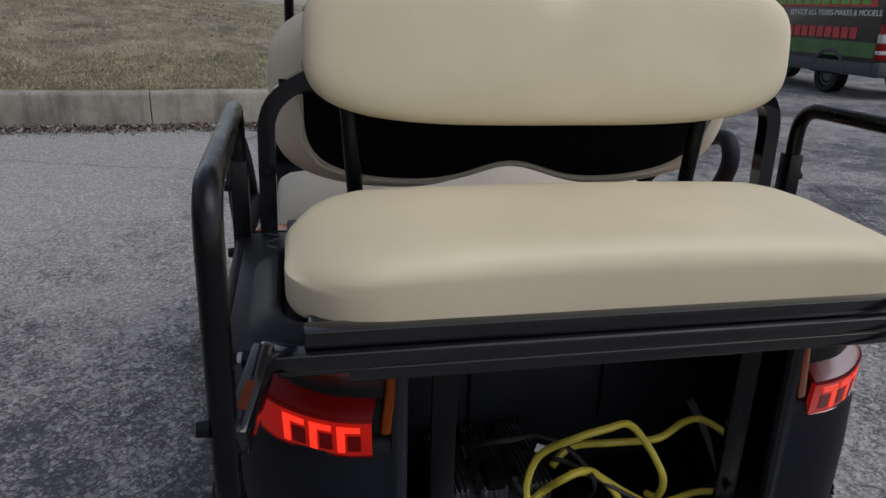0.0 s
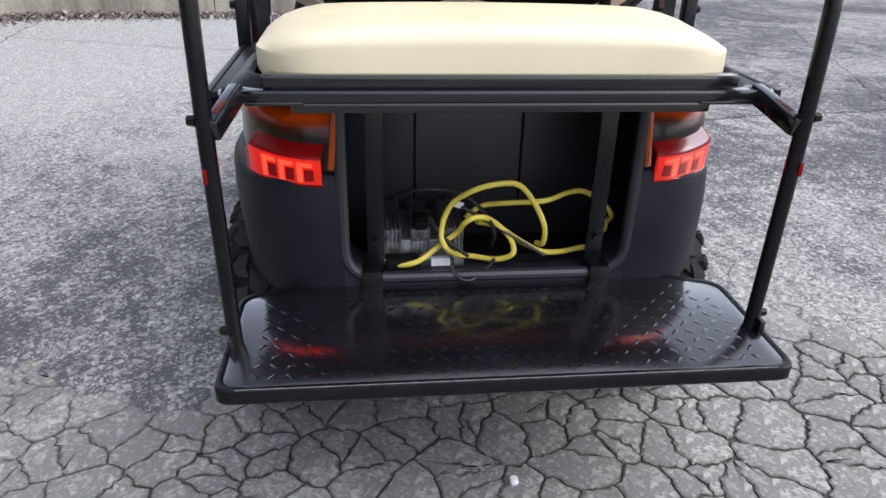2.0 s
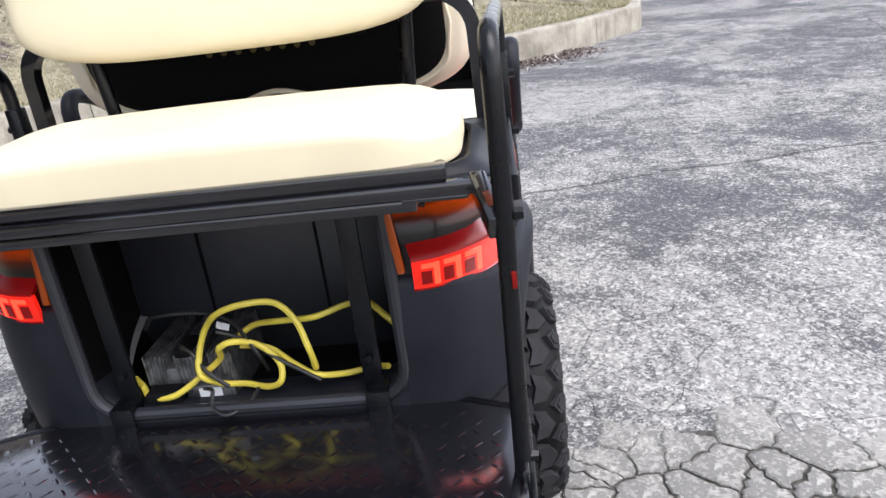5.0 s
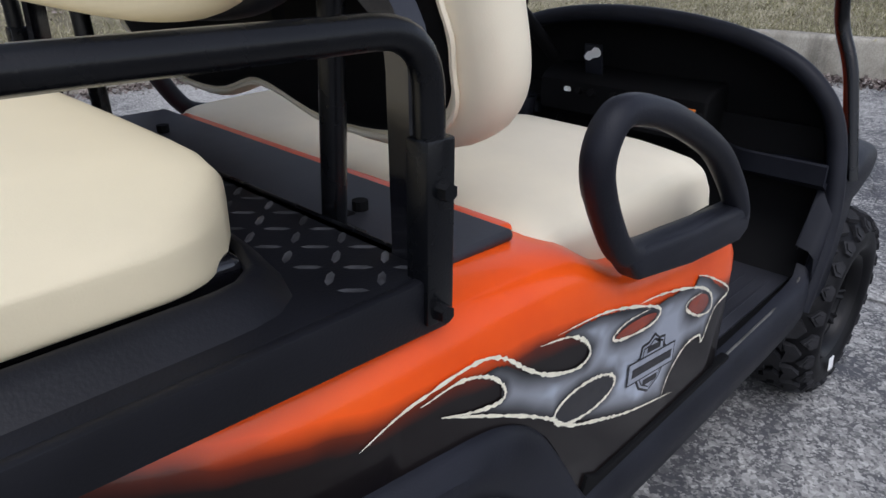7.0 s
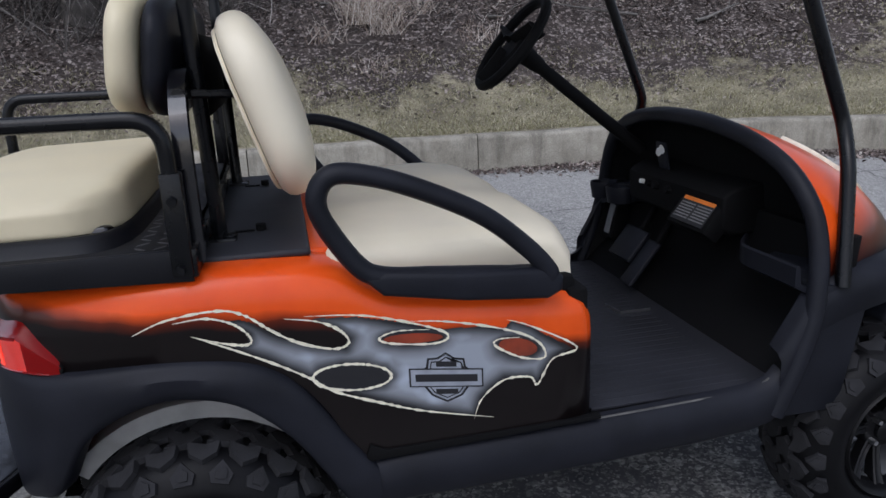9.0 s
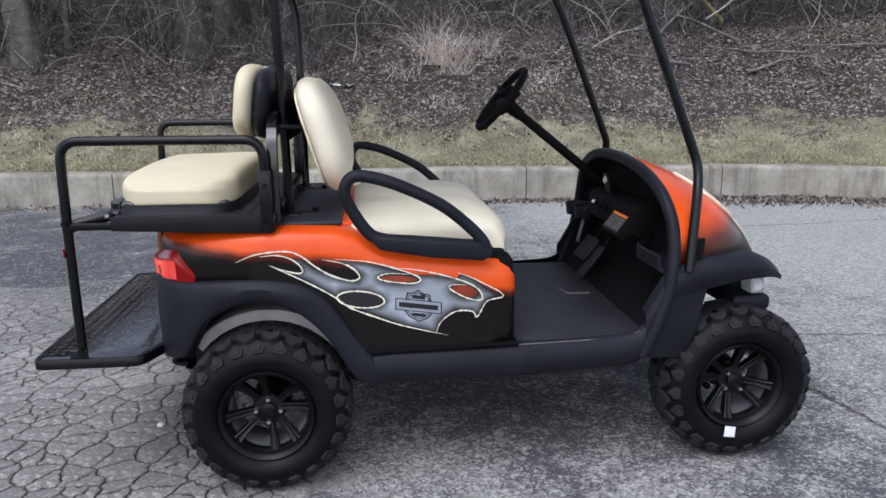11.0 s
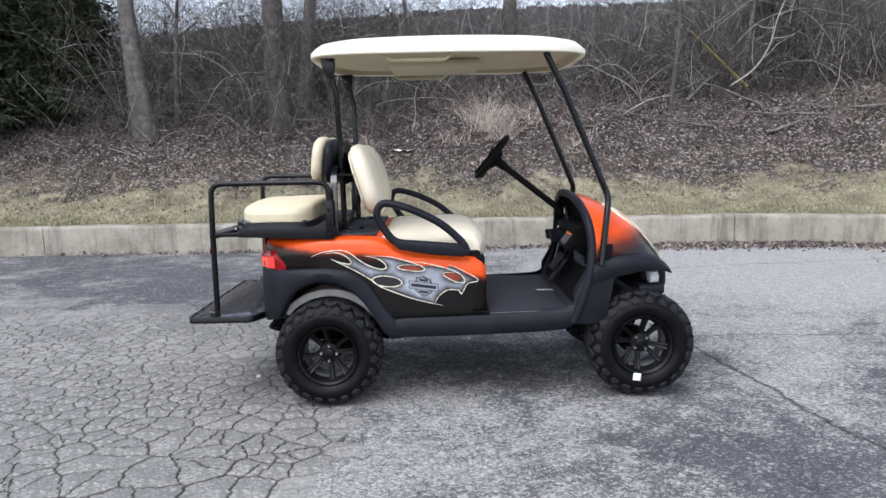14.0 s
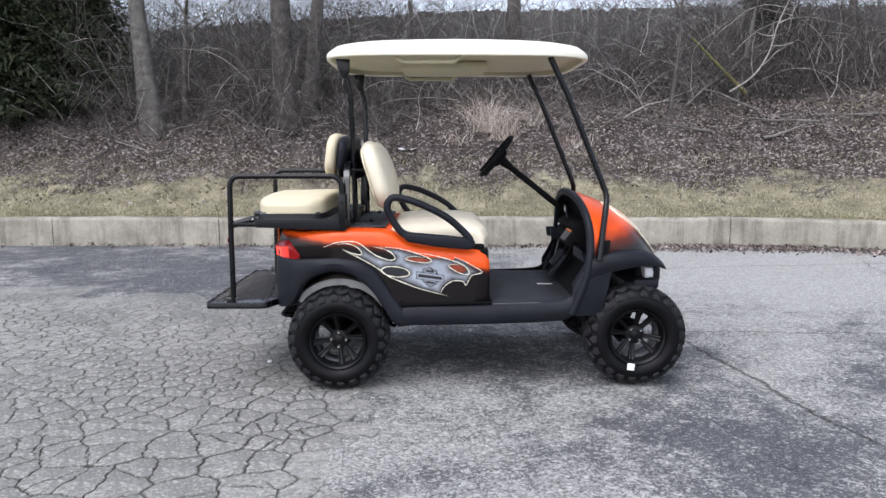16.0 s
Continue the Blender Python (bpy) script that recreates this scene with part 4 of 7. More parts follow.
def fallen_branch(x, y, ang, length, r, label, tilt=6):
    rnd = random.Random(int(x * 100))
    segs = []
    grow(segs, Vector((0, 0, 0.03)), Vector((math.cos(ang), math.sin(ang), math.tan(radians(tilt)))), length, r, 1, rnd, 0.22, (0, 1), 0.0)
    V, F = sticks(segs, 6)
    top = tagged(new("fallen_branch"), label, "branch", "fallen branches")
    top.location = (x, y, bank_z(x, y) + 0.03)
    raw("wood", V, F, bark_pale, top, smooth=60)


fallen_branch(1.75, 8.9, 0.1, 0.7, 0.05, "short broken log lying among leaves")
fallen_branch(0.9, 8.6, 0.9, 1.3, 0.022, "pale crooked branch lying on leaves")
fallen_branch(5.3, 9.0, 0.5, 2.4, 0.03, "long pale branch caught in the brush", 35)
fallen_branch(-0.2, 9.2, 2.3, 2.2, 0.03, "long dead branch leaning in the brush", 40)
fallen_branch(4.2, 8.3, 2.6, 1.4, 0.018, "thin crooked branch lying on the bank", 12)
fallen_branch(-6.0, 8.2, 0.3, 1.5, 0.02, "thin pale branch lying on leaves", 8)
for x, y, turn_, length, r in ((5.4, 7.9, 2.7, 1.3, 0.022), (6.1, 7.5, 0.25, 0.9, 0.03), (7.2, 7.8, 2.9, 1.5, 0.025), (6.7, 8.2, 0.6, 1.1, 0.018), (3.2, 8.1, 0.2, 1.0, 0.02), (8.3, 7.4, 2.8, 1.2, 0.02)):
    fallen_branch(x, y, turn_, length, r, "dark rotting branch lying on leaves", 4)
fallen_branch(6.4, 8.4, 2.9, 1.6, 0.02, "pale forked branch lying on leaves", 15)


def caught_branch(pts, r, mat, label, forks=0):
    """A long bare branch hung up in the brush, with a few forks."""
    rnd = random.Random(len(pts) + forks)
    top = tagged(new("fallen_branch"), label, "branch", "fallen branches")
    line = smooth_line(pts, 5)
    segs = [(a, b, r * (1 - 0.6 * i / len(line)), r * (1 - 0.6 * (i + 1) / len(line))) for i, (a, b) in enumerate(zip(line, line[1:]))]
    for k in range(forks):
        p = line[int(len(line) * (0.25 + 0.6 * k / max(forks, 1)))]
        grow(segs, p, Vector((rnd.uniform(-1, 1), rnd.uniform(-0.3, 0.3), rnd.uniform(-0.2, 1.2))), rnd.uniform(0.5, 1.1), r * 0.5, 0, rnd, 0.35)
    V, F = sticks(segs, 6)
    raw("wood", V, F, mat, top, smooth=60)


caught_branch([(6.0, 8.75, 2.45), (6.45, 8.8, 2.75), (6.75, 8.85, 3.2), (6.9, 8.9, 3.7), (7.2, 9.0, 4.3)], 0.019, birch, "long white forked branch hung up in the brush", 6)
caught_branch([(6.45, 9.1, 2.45), (5.95, 9.15, 2.95), (5.4, 9.2, 3.5)], 0.04, moss, "mossy yellow-green pole leaning in the brush", 0)
caught_branch([(3.9, 8.2, 1.95), (4.4, 8.4, 2.2), (5.0, 8.6, 2.3)], 0.011, birch, "pale arching branch lying on the bank", 3)
part_litter = tagged(new("paper_scrap"), "crumpled pale paper scrap among the leaves", "litter")
part_litter.location = (0.05, 7.75, bank_z(0.05, 7.75) + 0.02)
V, F = [], []
for i in range(5):
    for j in range(4):
        V.append(Vector((i * 0.08 - 0.16, j * 0.05 - 0.07, 0.05 * rng.random())))
F = [(i * 4 + j, i * 4 + j + 1, i * 4 + j + 5, i * 4 + j + 4) for i in range(4) for j in range(3)]
raw("sheet", V, F, white_plastic, part_litter)

# ---- the golf cart ----
cart = tagged(new("golf_cart"), "lifted orange and black golf cart with silver flames and cream seats", "golf cart")


def both(fn):
    for s in (-1, 1):
        fn(s)


def mirror_y(bm, s):
    if s < 0:
        for v in bm.verts:
            v.co.y = -v.co.y
    return bm


def tail(x):
    """Draws the tail of the body forward to its true length."""
    return x if x > -0.1 else -0.1 + (x + 0.1) * 0.84


# painted rear body, one quarter panel a side
BODY = [(-0.428, 0.345, 0.925, 0.765), (-0.420, 0.42, 0.922, 0.765), (-0.392, 0.47, 0.918, 0.76), (-0.345, 0.512, 0.915, 0.755), (-0.25, 0.556, 0.915, 0.745), (-0.10, 0.584, 0.925, 0.745),
        (0.0, 0.595, 0.932, 0.745), (0.10, 0.597, 0.931, 0.735), (0.20, 0.598, 0.927, 0.69), (0.27, 0.598, 0.922, 0.60), (0.32, 0.598, 0.912, 0.50), (0.37, 0.598, 0.882, 0.495), (0.43, 0.598, 0.852, 0.495),
        (0.55, 0.598, 0.836, 0.495), (0.68, 0.597, 0.824, 0.495), (0.79, 0.595, 0.812, 0.495), (0.835, 0.588, 0.803, 0.495), (0.856, 0.57, 0.795, 0.495)]


BODY = [(tail(x), y, zt, zb) for x, y, zt, zb in BODY]


def panel_y(x):
    return lerp_table([(b[0], b[1]) for b in BODY[:16]], x)


def quarter_panel(s):
    rows = []
    for x, y, zt, zb in BODY:
        if y < 0.45:
            d = Vector((1, 0.06, 0))
        elif x < 0.83:
            d = Vector((max(x, -0.22) - x, 0.28 - y, 0)).normalized()
        elif x < 0.86:
            d = Vector((-0.7, -0.7, 0))
        else:
            d = Vector((-1, 0, 0))
        p = Vector((x, y, 0))
        prof = [(0.012, zb), (0.0, zb + 0.01), (0.0, (zb + zt) / 2), (0.0, zt - 0.085), (0.003, zt - 0.05), (0.013, zt - 0.022), (0.034, zt - 0.006), (0.07, zt), (0.12, zt + 0.003), (0.17, zt + 0.003)]
        rows.append([p + d * q + Vector((0, 0, z)) for q, z in prof])
    # carry the run smoothly between the stations
    fine = [smooth_line([r[j] for r in rows], 3) for j in range(len(rows[0]))]
    return mirror_y(grid([list(c) for c in zip(*fine)]), s)


both(lambda s: part("quarter_panel", quarter_panel(s), paint, cart, "orange gloss panel fading to black, airbrushed with silver flames", 50))
FEND = [(-0.448, 0.335, 0.785, 0.455), (-0.444, 0.42, 0.783, 0.455), (-0.422, 0.475, 0.778, 0.46), (-0.372, 0.525, 0.768, 0.475), (-0.31, 0.562, 0.757, 0.50), (-0.23, 0.588, 0.760, 0.61),
        (-0.13, 0.606, 0.765, 0.668), (-0.03, 0.616, 0.767, 0.692), (0.07, 0.62, 0.758, 0.672), (0.14, 0.62, 0.740, 0.625), (0.20, 0.62, 0.700, 0.56), (0.25, 0.62, 0.635, 0.48), (0.30, 0.62, 0.555, 0.40), (0.36, 0.616, 0.475, 0.375)]


FEND = [(tail(x), y, zt, zb) for x, y, zt, zb in FEND]


def rear_fender(s):
    rows = []
    for i, (x, y, zt, zb) in enumerate(FEND):
        a, b = FEND[max(i - 1, 0)], FEND[min(i + 1, len(FEND) - 1)]
        t = Vector((b[0] - a[0], b[1] - a[1], 0)).normalized()
        d = Vector((t.y, -t.x, 0))
        p = Vector((x, y, 0))
        h = zt - zb
        prof = [(0.05, zb + 0.004), (0.014, zb), (0.004, zb + 0.006), (0.0, zb + 0.02), (-0.004, zb + h * 0.35), (-0.004, zb + h * 0.65), (0.0, zt - 0.025), (0.006, zt - 0.009), (0.018, zt), (0.04, zt + 0.002)]
        rows.append([p + d * q + Vector((0, 0, z)) for q, z in prof])
    fine = [smooth_line([r[j] for r in rows], 4) for j in range(len(rows[0]))]
    return mirror_y(grid([list(c) for c in zip(*fine)]), s)


both(lambda s: part("rear_fender", rear_fender(s), black_plastic, cart, "black textured plastic rear fender and flare", 50))

# rear sill under the open bag well
rows = []
for y in np.linspace(-0.34, 0.34, 25):
    k = max(0, (abs(y) - 0.24) / 0.10)
    zt = 0.527 + 0.06 * k * k
    prof = [(-0.40, 0.44), (-0.435, 0.445), (-0.448, 0.46), (-0.45, 0.485), (-0.447, zt - 0.02), (-0.435, zt - 0.004), (-0.415, zt), (-0.30, zt - 0.012)]
    rows.append([(tail(x), y, z) for x, z in prof])
part("rear_sill", grid(rows), black_plastic, cart, "rounded black sill under the bag well", 50)
# bag well liner
part("bag_well_back", box(-0.11, -0.09, -0.345, 0.345, 0.47, 0.95, 0.004), well_plastic, cart)
# raised black strips stand in for the shade in two upright grooves
for y in (0.155, -0.125):
    part("well_groove_strip", box(-0.116, -0.106, y - 0.003, y + 0.003, 0.60, 0.95, 0.002), matte_black, cart)
part("bag_well_floor", box(-0.365, -0.09, -0.345, 0.345, 0.475, 0.500, 0.004), matte_black, cart)
for s in (-1, 1):
    rows = [[(tail(x), s * (0.350 - 0.02 * math.exp(-((z - 0.52) / 0.05) ** 2) + 0.02 * (x + 0.43)), z) for z in np.linspace(0.475, 0.95, 10)] for x in (-0.440, -0.425, -0.40, -0.3, -0.2, -0.1)]
    part("bag_well_side", shell(grid(rows), 0.006), matte_black, cart)
    # steel stays that carry the rear seat
    part("seat_stay", merged(box(-0.372, -0.362, s * 0.262 - 0.020, s * 0.262 + 0.020, 0.53, 0.955, 0.002), box(-0.405, -0.355, s * 0.272 - 0.024, s * 0.272 + 0.024, 0.520, 0.547, 0.003), box(-0.409, -0.402, s * 0.272 - 0.024, s * 0.272 + 0.024, 0.44, 0.547, 0.002)), steel_black, cart)
    part("stay_bolt", moved(bolt(0, 0.001, 0, 0.009, 0.008), Matrix.Translation((-0.373, s * 0.262, 0.61)) @ Matrix.Rotation(math.pi / 2, 4, "Z")), steel_black, cart)
part("well_lip", tube(rounded([(-0.384, 0.335, 0.93), (-0.386, 0.335, 0.522), (-0.386, -0.335, 0.522), (-0.384, -0.335, 0.93)], 0.085, 8), 0.014, 10), well_plastic, cart, "rounded black lip of the bag well")
# engine cover behind the front seat
part("seat_pod", box(0.28, 0.83, -0.555, 0.555, 0.495, 0.84, 0.02), matte_black, cart)
part("kick_panel", box(0.80, 0.850, -0.572, 0.572, 0.495, 0.812, 0.01), matte_black, cart)
cover = part("engine_cover", box(-0.10, 0.262, -0.50, 0.50, 0.925, 0.943, 0.008, 3), cover_plastic, cart, "flat black cover between the seats")
for y in (-0.3, 0.3):
    part("cover_knob", tube([(0.16, y, 0.944), (0.16, y, 0.958)], 0.012, 10), matte_black, cover)
    part("cover_slot", box(0.10, 0.145, y - 0.008, y + 0.008, 0.9425, 0.9455, 0.001), matte_black, cover)
part("body_top", box(-0.25, 0.28, -0.47, 0.47, 0.905, 0.9285, 0.008), paint, cart)
part("seat_back_ledge", box(0.252, 0.30, -0.47, 0.47, 0.90, 0.933, 0.01, 3), paint, cart)

# rocker and floor
for s in (-1, 1):
    prof = [(0.545, 0.372), (0.59, 0.376), (0.612, 0.395), (0.614, 0.44), (0.606, 0.475), (0.592, 0.492), (0.57, 0.496)]
    rows = [[(x, s * (y - dy), z + dz) for y, z in prof] for x, dy, dz in [(0.33, 0.0, -0.012), (0.42, 0.0, 0.0), (0.6, 0.0, 0.0), (0.9, 0.0, 0.006), (1.1, 0.0, 0.012), (1.26, 0.0, 0.022), (1.31, 0.0, 0.034), (1.34, 0.005, 0.06)]]
    part("rocker_panel", grid(rows), black_plastic, cart, "black plastic rocker panel", 60)
    # thin pale tube: wear and the highlight along the sill
    part("sill_edge", tube(rounded([(0.872, s * 0.590, 0.4985), (1.27, s * 0.590, 0.508), (1.315, s * 0.585, 0.53)], 0.03), 0.0030, 6), scuffed, cart, "scuffed edge of the floor sill with its highlight in pale colour")
    part("panel_trim", prism([(0.33, 0.49), (0.87, 0.505), (0.87, 0.514), (0.38, 0.512), (0.345, 0.53)], s * 0.585, s * 0.605, 0.003), matte_black, cart)
part("floor_pan", box(0.80, 1.56, -0.575, 0.575, 0.440, 0.492, 0.01), matte_black, cart)
mat_ = part("floor_mat", box(0.87, 1.38, -0.55, 0.55, 0.492, 0.502, 0.004), cover_plastic, cart, "black ribbed rubber floor mat")
for i in range(34):
    y = -0.52 + i * 0.0315
    part("mat_rib", box(0.90, 1.30, y - 0.004, y + 0.004, 0.5015, 0.5035, 0.0008, 1), cover_plastic, mat_)
part("underframe", merged(box(-0.38, 1.75, -0.30, -0.22, 0.355, 0.42, 0.006), box(-0.38, 1.75, 0.22, 0.30, 0.355, 0.42, 0.006), box(0.3, 0.36, -0.3, 0.3, 0.36, 0.41, 0.004), box(1.2, 1.26, -0.3, 0.3, 0.36, 0.41, 0.004), box(0.4, 1.1, -0.28, 0.28, 0.34, 0.40, 0.02)), matte_black, cart)

# ---- front body ----
STA = [(1.425, 0.580, 1.112, 0.74), (1.47, 0.578, 1.100, 0.74), (1.53, 0.570, 1.078, 0.74), (1.60, 0.552, 1.045, 0.735), (1.67, 0.522, 1.005, 0.73), (1.74, 0.478, 0.950, 0.725), (1.80, 0.428, 0.885, 0.72), (1.855, 0.368, 0.815, 0.70), (1.90, 0.30, 0.755, 0.68), (1.925, 0.22, 0.715, 0.66)]


def arch(w, h, b, n=2.7, k=28):
    out = []
    for i in range(k + 1):
        f = math.pi * i / k
        c, s = math.cos(f), math.sin(f)
        out.append((w * math.copysign(abs(c) ** (2 / n), c), b + (h - b) * abs(s) ** (2 / n)))
    return out


rows = [[(x, y, z) for y, z in arch(w, h, b)] for x, w, h, b in STA]
cowl = part("front_cowl", shell(grid(rows), 0.004), paint, cart, "orange cowl fading to black, with flames over the nose", 60)
# flame strokes over the nose: a looped tongue on each side and a long stroke down to the fender
def on_cowl(x, y, up):
    w, h, b = (lerp_table([(q[0], q[j]) for q in STA], x) for j in (1, 2, 3))
    return (x, y, b + (h - b) * (1 - min(0.999, abs(y) / w) ** 2.7) ** (1 / 2.7) + up)


NOSE = [[(1.56, 0.24), (1.64, 0.34), (1.72, 0.345), (1.775, 0.31), (1.79, 0.25), (1.75, 0.22), (1.68, 0.235), (1.64, 0.26)],
        [(1.775, 0.325), (1.81, 0.315), (1.85, 0.29), (1.885, 0.25)], [(1.60, 0.14), (1.70, 0.15), (1.80, 0.10), (1.87, 0.12)]]
for s in (-1, 1):
    for k, line in enumerate(NOSE):
        pts = smooth_line([(x, y, 0) for x, y in line], 6)
        part("nose_flame", tube([on_cowl(p.x, s * p.y, 0.002) for p in pts], 0.0065 if k else 0.0095, 6, flat=0.5), cream_paint, cowl)
LIP = [(1.325, 0.600, 0.44), (1.372, 0.602, 0.56), (1.408, 0.598, 0.67), (1.426, 0.582, 0.78), (1.430, 0.556, 0.885), (1.425, 0.515, 0.958), (1.416, 0.44, 1.022), (1.406, 0.32, 1.070), (1.397, 0.17, 1.098), (1.393, 0.0, 1.107)]
lip_line = smooth_line([(x, -y, z) for x, y, z in LIP] + [(x, y, z) for x, y, z in LIP[-2::-1]], 4)
part("dash_rim", tube(lip_line, 0.023, 12), black_plastic, cart, "thick rounded black rim of the dash opening")
rows = []
for k, (dx, sc) in enumerate([(0.0, 0.99), (0.03, 0.95), (0.06, 0.92), (0.09, 0.88), (0.10, 0.75), (0.10, 0.4), (0.10, 0.02)]):
    rows.append([(p.x + dx, p.y * sc, 0.72 + (p.z - 0.72) * (sc if p.z > 0.72 else 1)) for p in lip_line])
part("dash_cavity", grid(rows), matte_black, cart, "", 60)
# side pillars that run from dash to floor, and the footwell bulkhead
for s in (-1, 1):
    part("footwell_side", prism([(1.30, 0.43), (1.345, 0.43), (1.50, 0.43), (1.56, 0.74), (1.43, 0.76), (1.40, 0.66), (1.36, 0.54)], s * 0.585, s * 0.606, 0.006), black_plastic, cart)
part("bulkhead", prism([(1.36, 0.50), (1.40, 0.50), (1.52, 0.60), (1.545, 0.86), (1.50, 0.86), (1.47, 0.62)], -0.575, 0.575, 0.006), matte_black, cart)
dash = part("dash_panel", prism([(1.405, 0.915), (1.388, 0.90), (1.392, 0.81), (1.42, 0.79), (1.54, 0.79), (1.54, 0.94), (1.44, 0.93)], -0.25, 0.30, 0.012, 3), matte_black, cart, "black dash panel with switch, key and warning label")
# warning label: orange band over grey print, on a panel leaning back from the seat
tilt = Matrix.Translation((1.368, -0.142, 0.848)) @ Matrix.Rotation(radians(38), 4, "Y")
part("label_panel", moved(box(0.002, 0.06, -0.100, 0.100, -0.055, 0.056, 0.008), tilt), matte_black, dash)
part("warning_label", moved(box(-0.001, 0.0015, -0.080, 0.080, -0.043, 0.043, 0), tilt), label_black, dash, "warning label with an orange band and fine print")
part("label_band", moved(box(-0.0022, -0.001, -0.078, 0.078, 0.025, 0.042, 0), tilt), label_orange, dash)
for i in range(6):
    for j in (0, 1):
        y0 = -0.076 + j * 0.080
        part("print_line", moved(box(-0.002, -0.0008, y0, y0 + 0.070, 0.014 - i * 0.0092, 0.0178 - i * 0.0092, 0), tilt), label_grey, dash)
plate = part("switch_plate", moved(box(-0.006, 0.004, -0.03, 0.03, -0.045, 0.045, 0.004), Matrix.Translation((1.42, 0.13, 0.968)) @ Matrix.Rotation(radians(-12), 4, "Y")), black_plastic, cart, "dark plate with a small white sign")
rows = smooth_line([(-0.02, -0.008, 0), (-0.012, 0.006, 0), (-0.002, 0.010, 0), (0.006, 0.018, 0), (0.018, 0.016, 0), (0.022, 0.004, 0), (0.014, -0.004, 0), (0.004, -0.006, 0), (-0.008, -0.014, 0)], 4, True)
bm = bmesh.new()
bm.faces.new([bm.verts.new((0, -p.x * 1.4, p.y * 1.3)) for p in rows])
part("white_sign", moved(bm, Matrix.Translation((1.4070, 0.13, 0.981)) @ Matrix.Rotation(radians(-12), 4, "Y")), white_plastic, plate)
for y, r in ((0.21, 0.008), (0.17, 0.010), (0.125, 0.012), (0.05, 0.012)):
    part("dash_switch", tube([(1.392, y - 0.02, 0.874), (1.374, y - 0.02, 0.879)], r, 10), matte_black if y < 0.2 else white_plastic, dash)
rows = []
for y in np.linspace(-0.272, -0.575, 16):
    t = min(1.0, (-0.272 - y) / 0.12)
    xf = 1.452 - 0.078 * math.sin(t * math.pi / 2)
    rows.append([(1.53, y, 0.752), (xf + 0.04, y, 0.746), (xf + 0.012, y, 0.758), (xf + 0.006, y, 0.800), (xf, y, 0.8045), (xf - 0.006, y, 0.800), (xf - 0.004, y, 0.752), (xf + 0.03, y, 0.732), (1.53, y, 0.736)])
part("glove_tray", grid(rows, close_v=True, cap=True), black_plastic, cart, "open black tray with a bowed lip under the dash", 50)
# cup holder at the far end of the dash
part("cup_holder", merged(moved(lathe([(0.030, -0.05), (0.038, -0.048), (0.044, 0.0), (0.050, 0.004), (0.052, -0.006), (0.048, -0.030), (0.044, -0.056), (0.0, -0.056), (0.0, -0.05)], 24), Matrix.Translation((1.392, 0.500, 0.820)) @ Matrix.Rotation(math.pi / 2, 4, "X")), moved(lathe([(0.034, -0.05), (0.042, -0.048), (0.050, 0.0), (0.056, 0.004), (0.058, -0.006), (0.054, -0.030), (0.050, -0.056), (0.0, -0.056), (0.0, -0.05)], 24), Matrix.Translation((1.410, 0.392, 0.820)) @ Matrix.Rotation(math.pi / 2, 4, "X")), box(1.42, 1.53, 0.33, 0.555, 0.770, 0.818, 0.012, 3)), black_plastic, cart, "double cup holder moulded into the dash", 40)
part("tag_bracket", moved(box(-0.012, 0.06, -0.035, 0.035, -0.075, 0.075, 0.008), Matrix.Translation((1.435, 0.505, 0.672)) @ Matrix.Rotation(radians(14), 4, "Y")), matte_black, cart)
part("shroud_tag", moved(box(-0.0155, -0.0120, -0.019, 0.019, -0.056, 0.056, 0.0005), Matrix.Translation((1.435, 0.505, 0.672)) @ Matrix.Rotation(radians(14), 4, "Y")), label_grey, cart, "grey printed tag")
for name, x, y, z, hw, hl_ in (("brake_pedal", 1.385, 0.275, 0.640, 0.075, 0.062), ("accelerator_pedal", 1.372, 0.165, 0.598, 0.036, 0.088)):
    ped = part(name, moved(box(-hl_, hl_, -hw, hw, -0.009, 0.009, 0.007, 3), Matrix.Translation((x, y, z)) @ Matrix.Rotation(radians(-52), 4, "Y")), black_plastic, cart)
    part("pedal_arm", tube([(x + 0.01, y, z), (x + 0.06, y, z + 0.06), (x + 0.11, y, z + 0.14)], 0.013, 8), matte_black, ped)
part("pedal_plate", tube([(1.195, 0.06, 0.5065), (1.209, -0.021, 0.5065), (1.310, -0.024, 0.5065)], 0.005, 6, flat=0.4), chrome, cart)

# front fenders, one smooth wing a side
FF = [(1.33, 0.44, 0.60, 0.605), (1.365, 0.54, 0.66, 0.607), (1.41, 0.625, 0.735, 0.608), (1.46, 0.655, 0.768, 0.608), (1.53, 0.678, 0.786, 0.608), (1.60, 0.695, 0.795, 0.607), (1.68, 0.710, 0.794, 0.602), (1.75, 0.714, 0.789, 0.592), (1.80, 0.711, 0.773, 0.574), (1.845, 0.699, 0.744, 0.548), (1.875, 0.686, 0.718, 0.522), (1.890, 0.682, 0.698, 0.50)]


def front_wing(s):
    rows = []
    for x, zb, zt, y in FF:
        inner = 0.36 if x > 1.42 else 0.56
        rows.append([(x, s * (y - 0.03), zb), (x, s * (y - 0.004), zb), (x, s * y, zb + 0.008), (x, s * (y + 0.003), (zb + zt) / 2), (x, s * (y - 0.002), zt - 0.02), (x, s * (y - 0.018), zt - 0.004), (x, s * (y - 0.05), zt + 0.004), (x, s * max(inner, y - 0.14), zt + 0.004), (x, s * inner, zt - 0.01)])
    fine = [smooth_line([r[j] for r in rows], 4) for j in range(len(rows[0]))]
    return grid([list(c) for c in zip(*fine)])


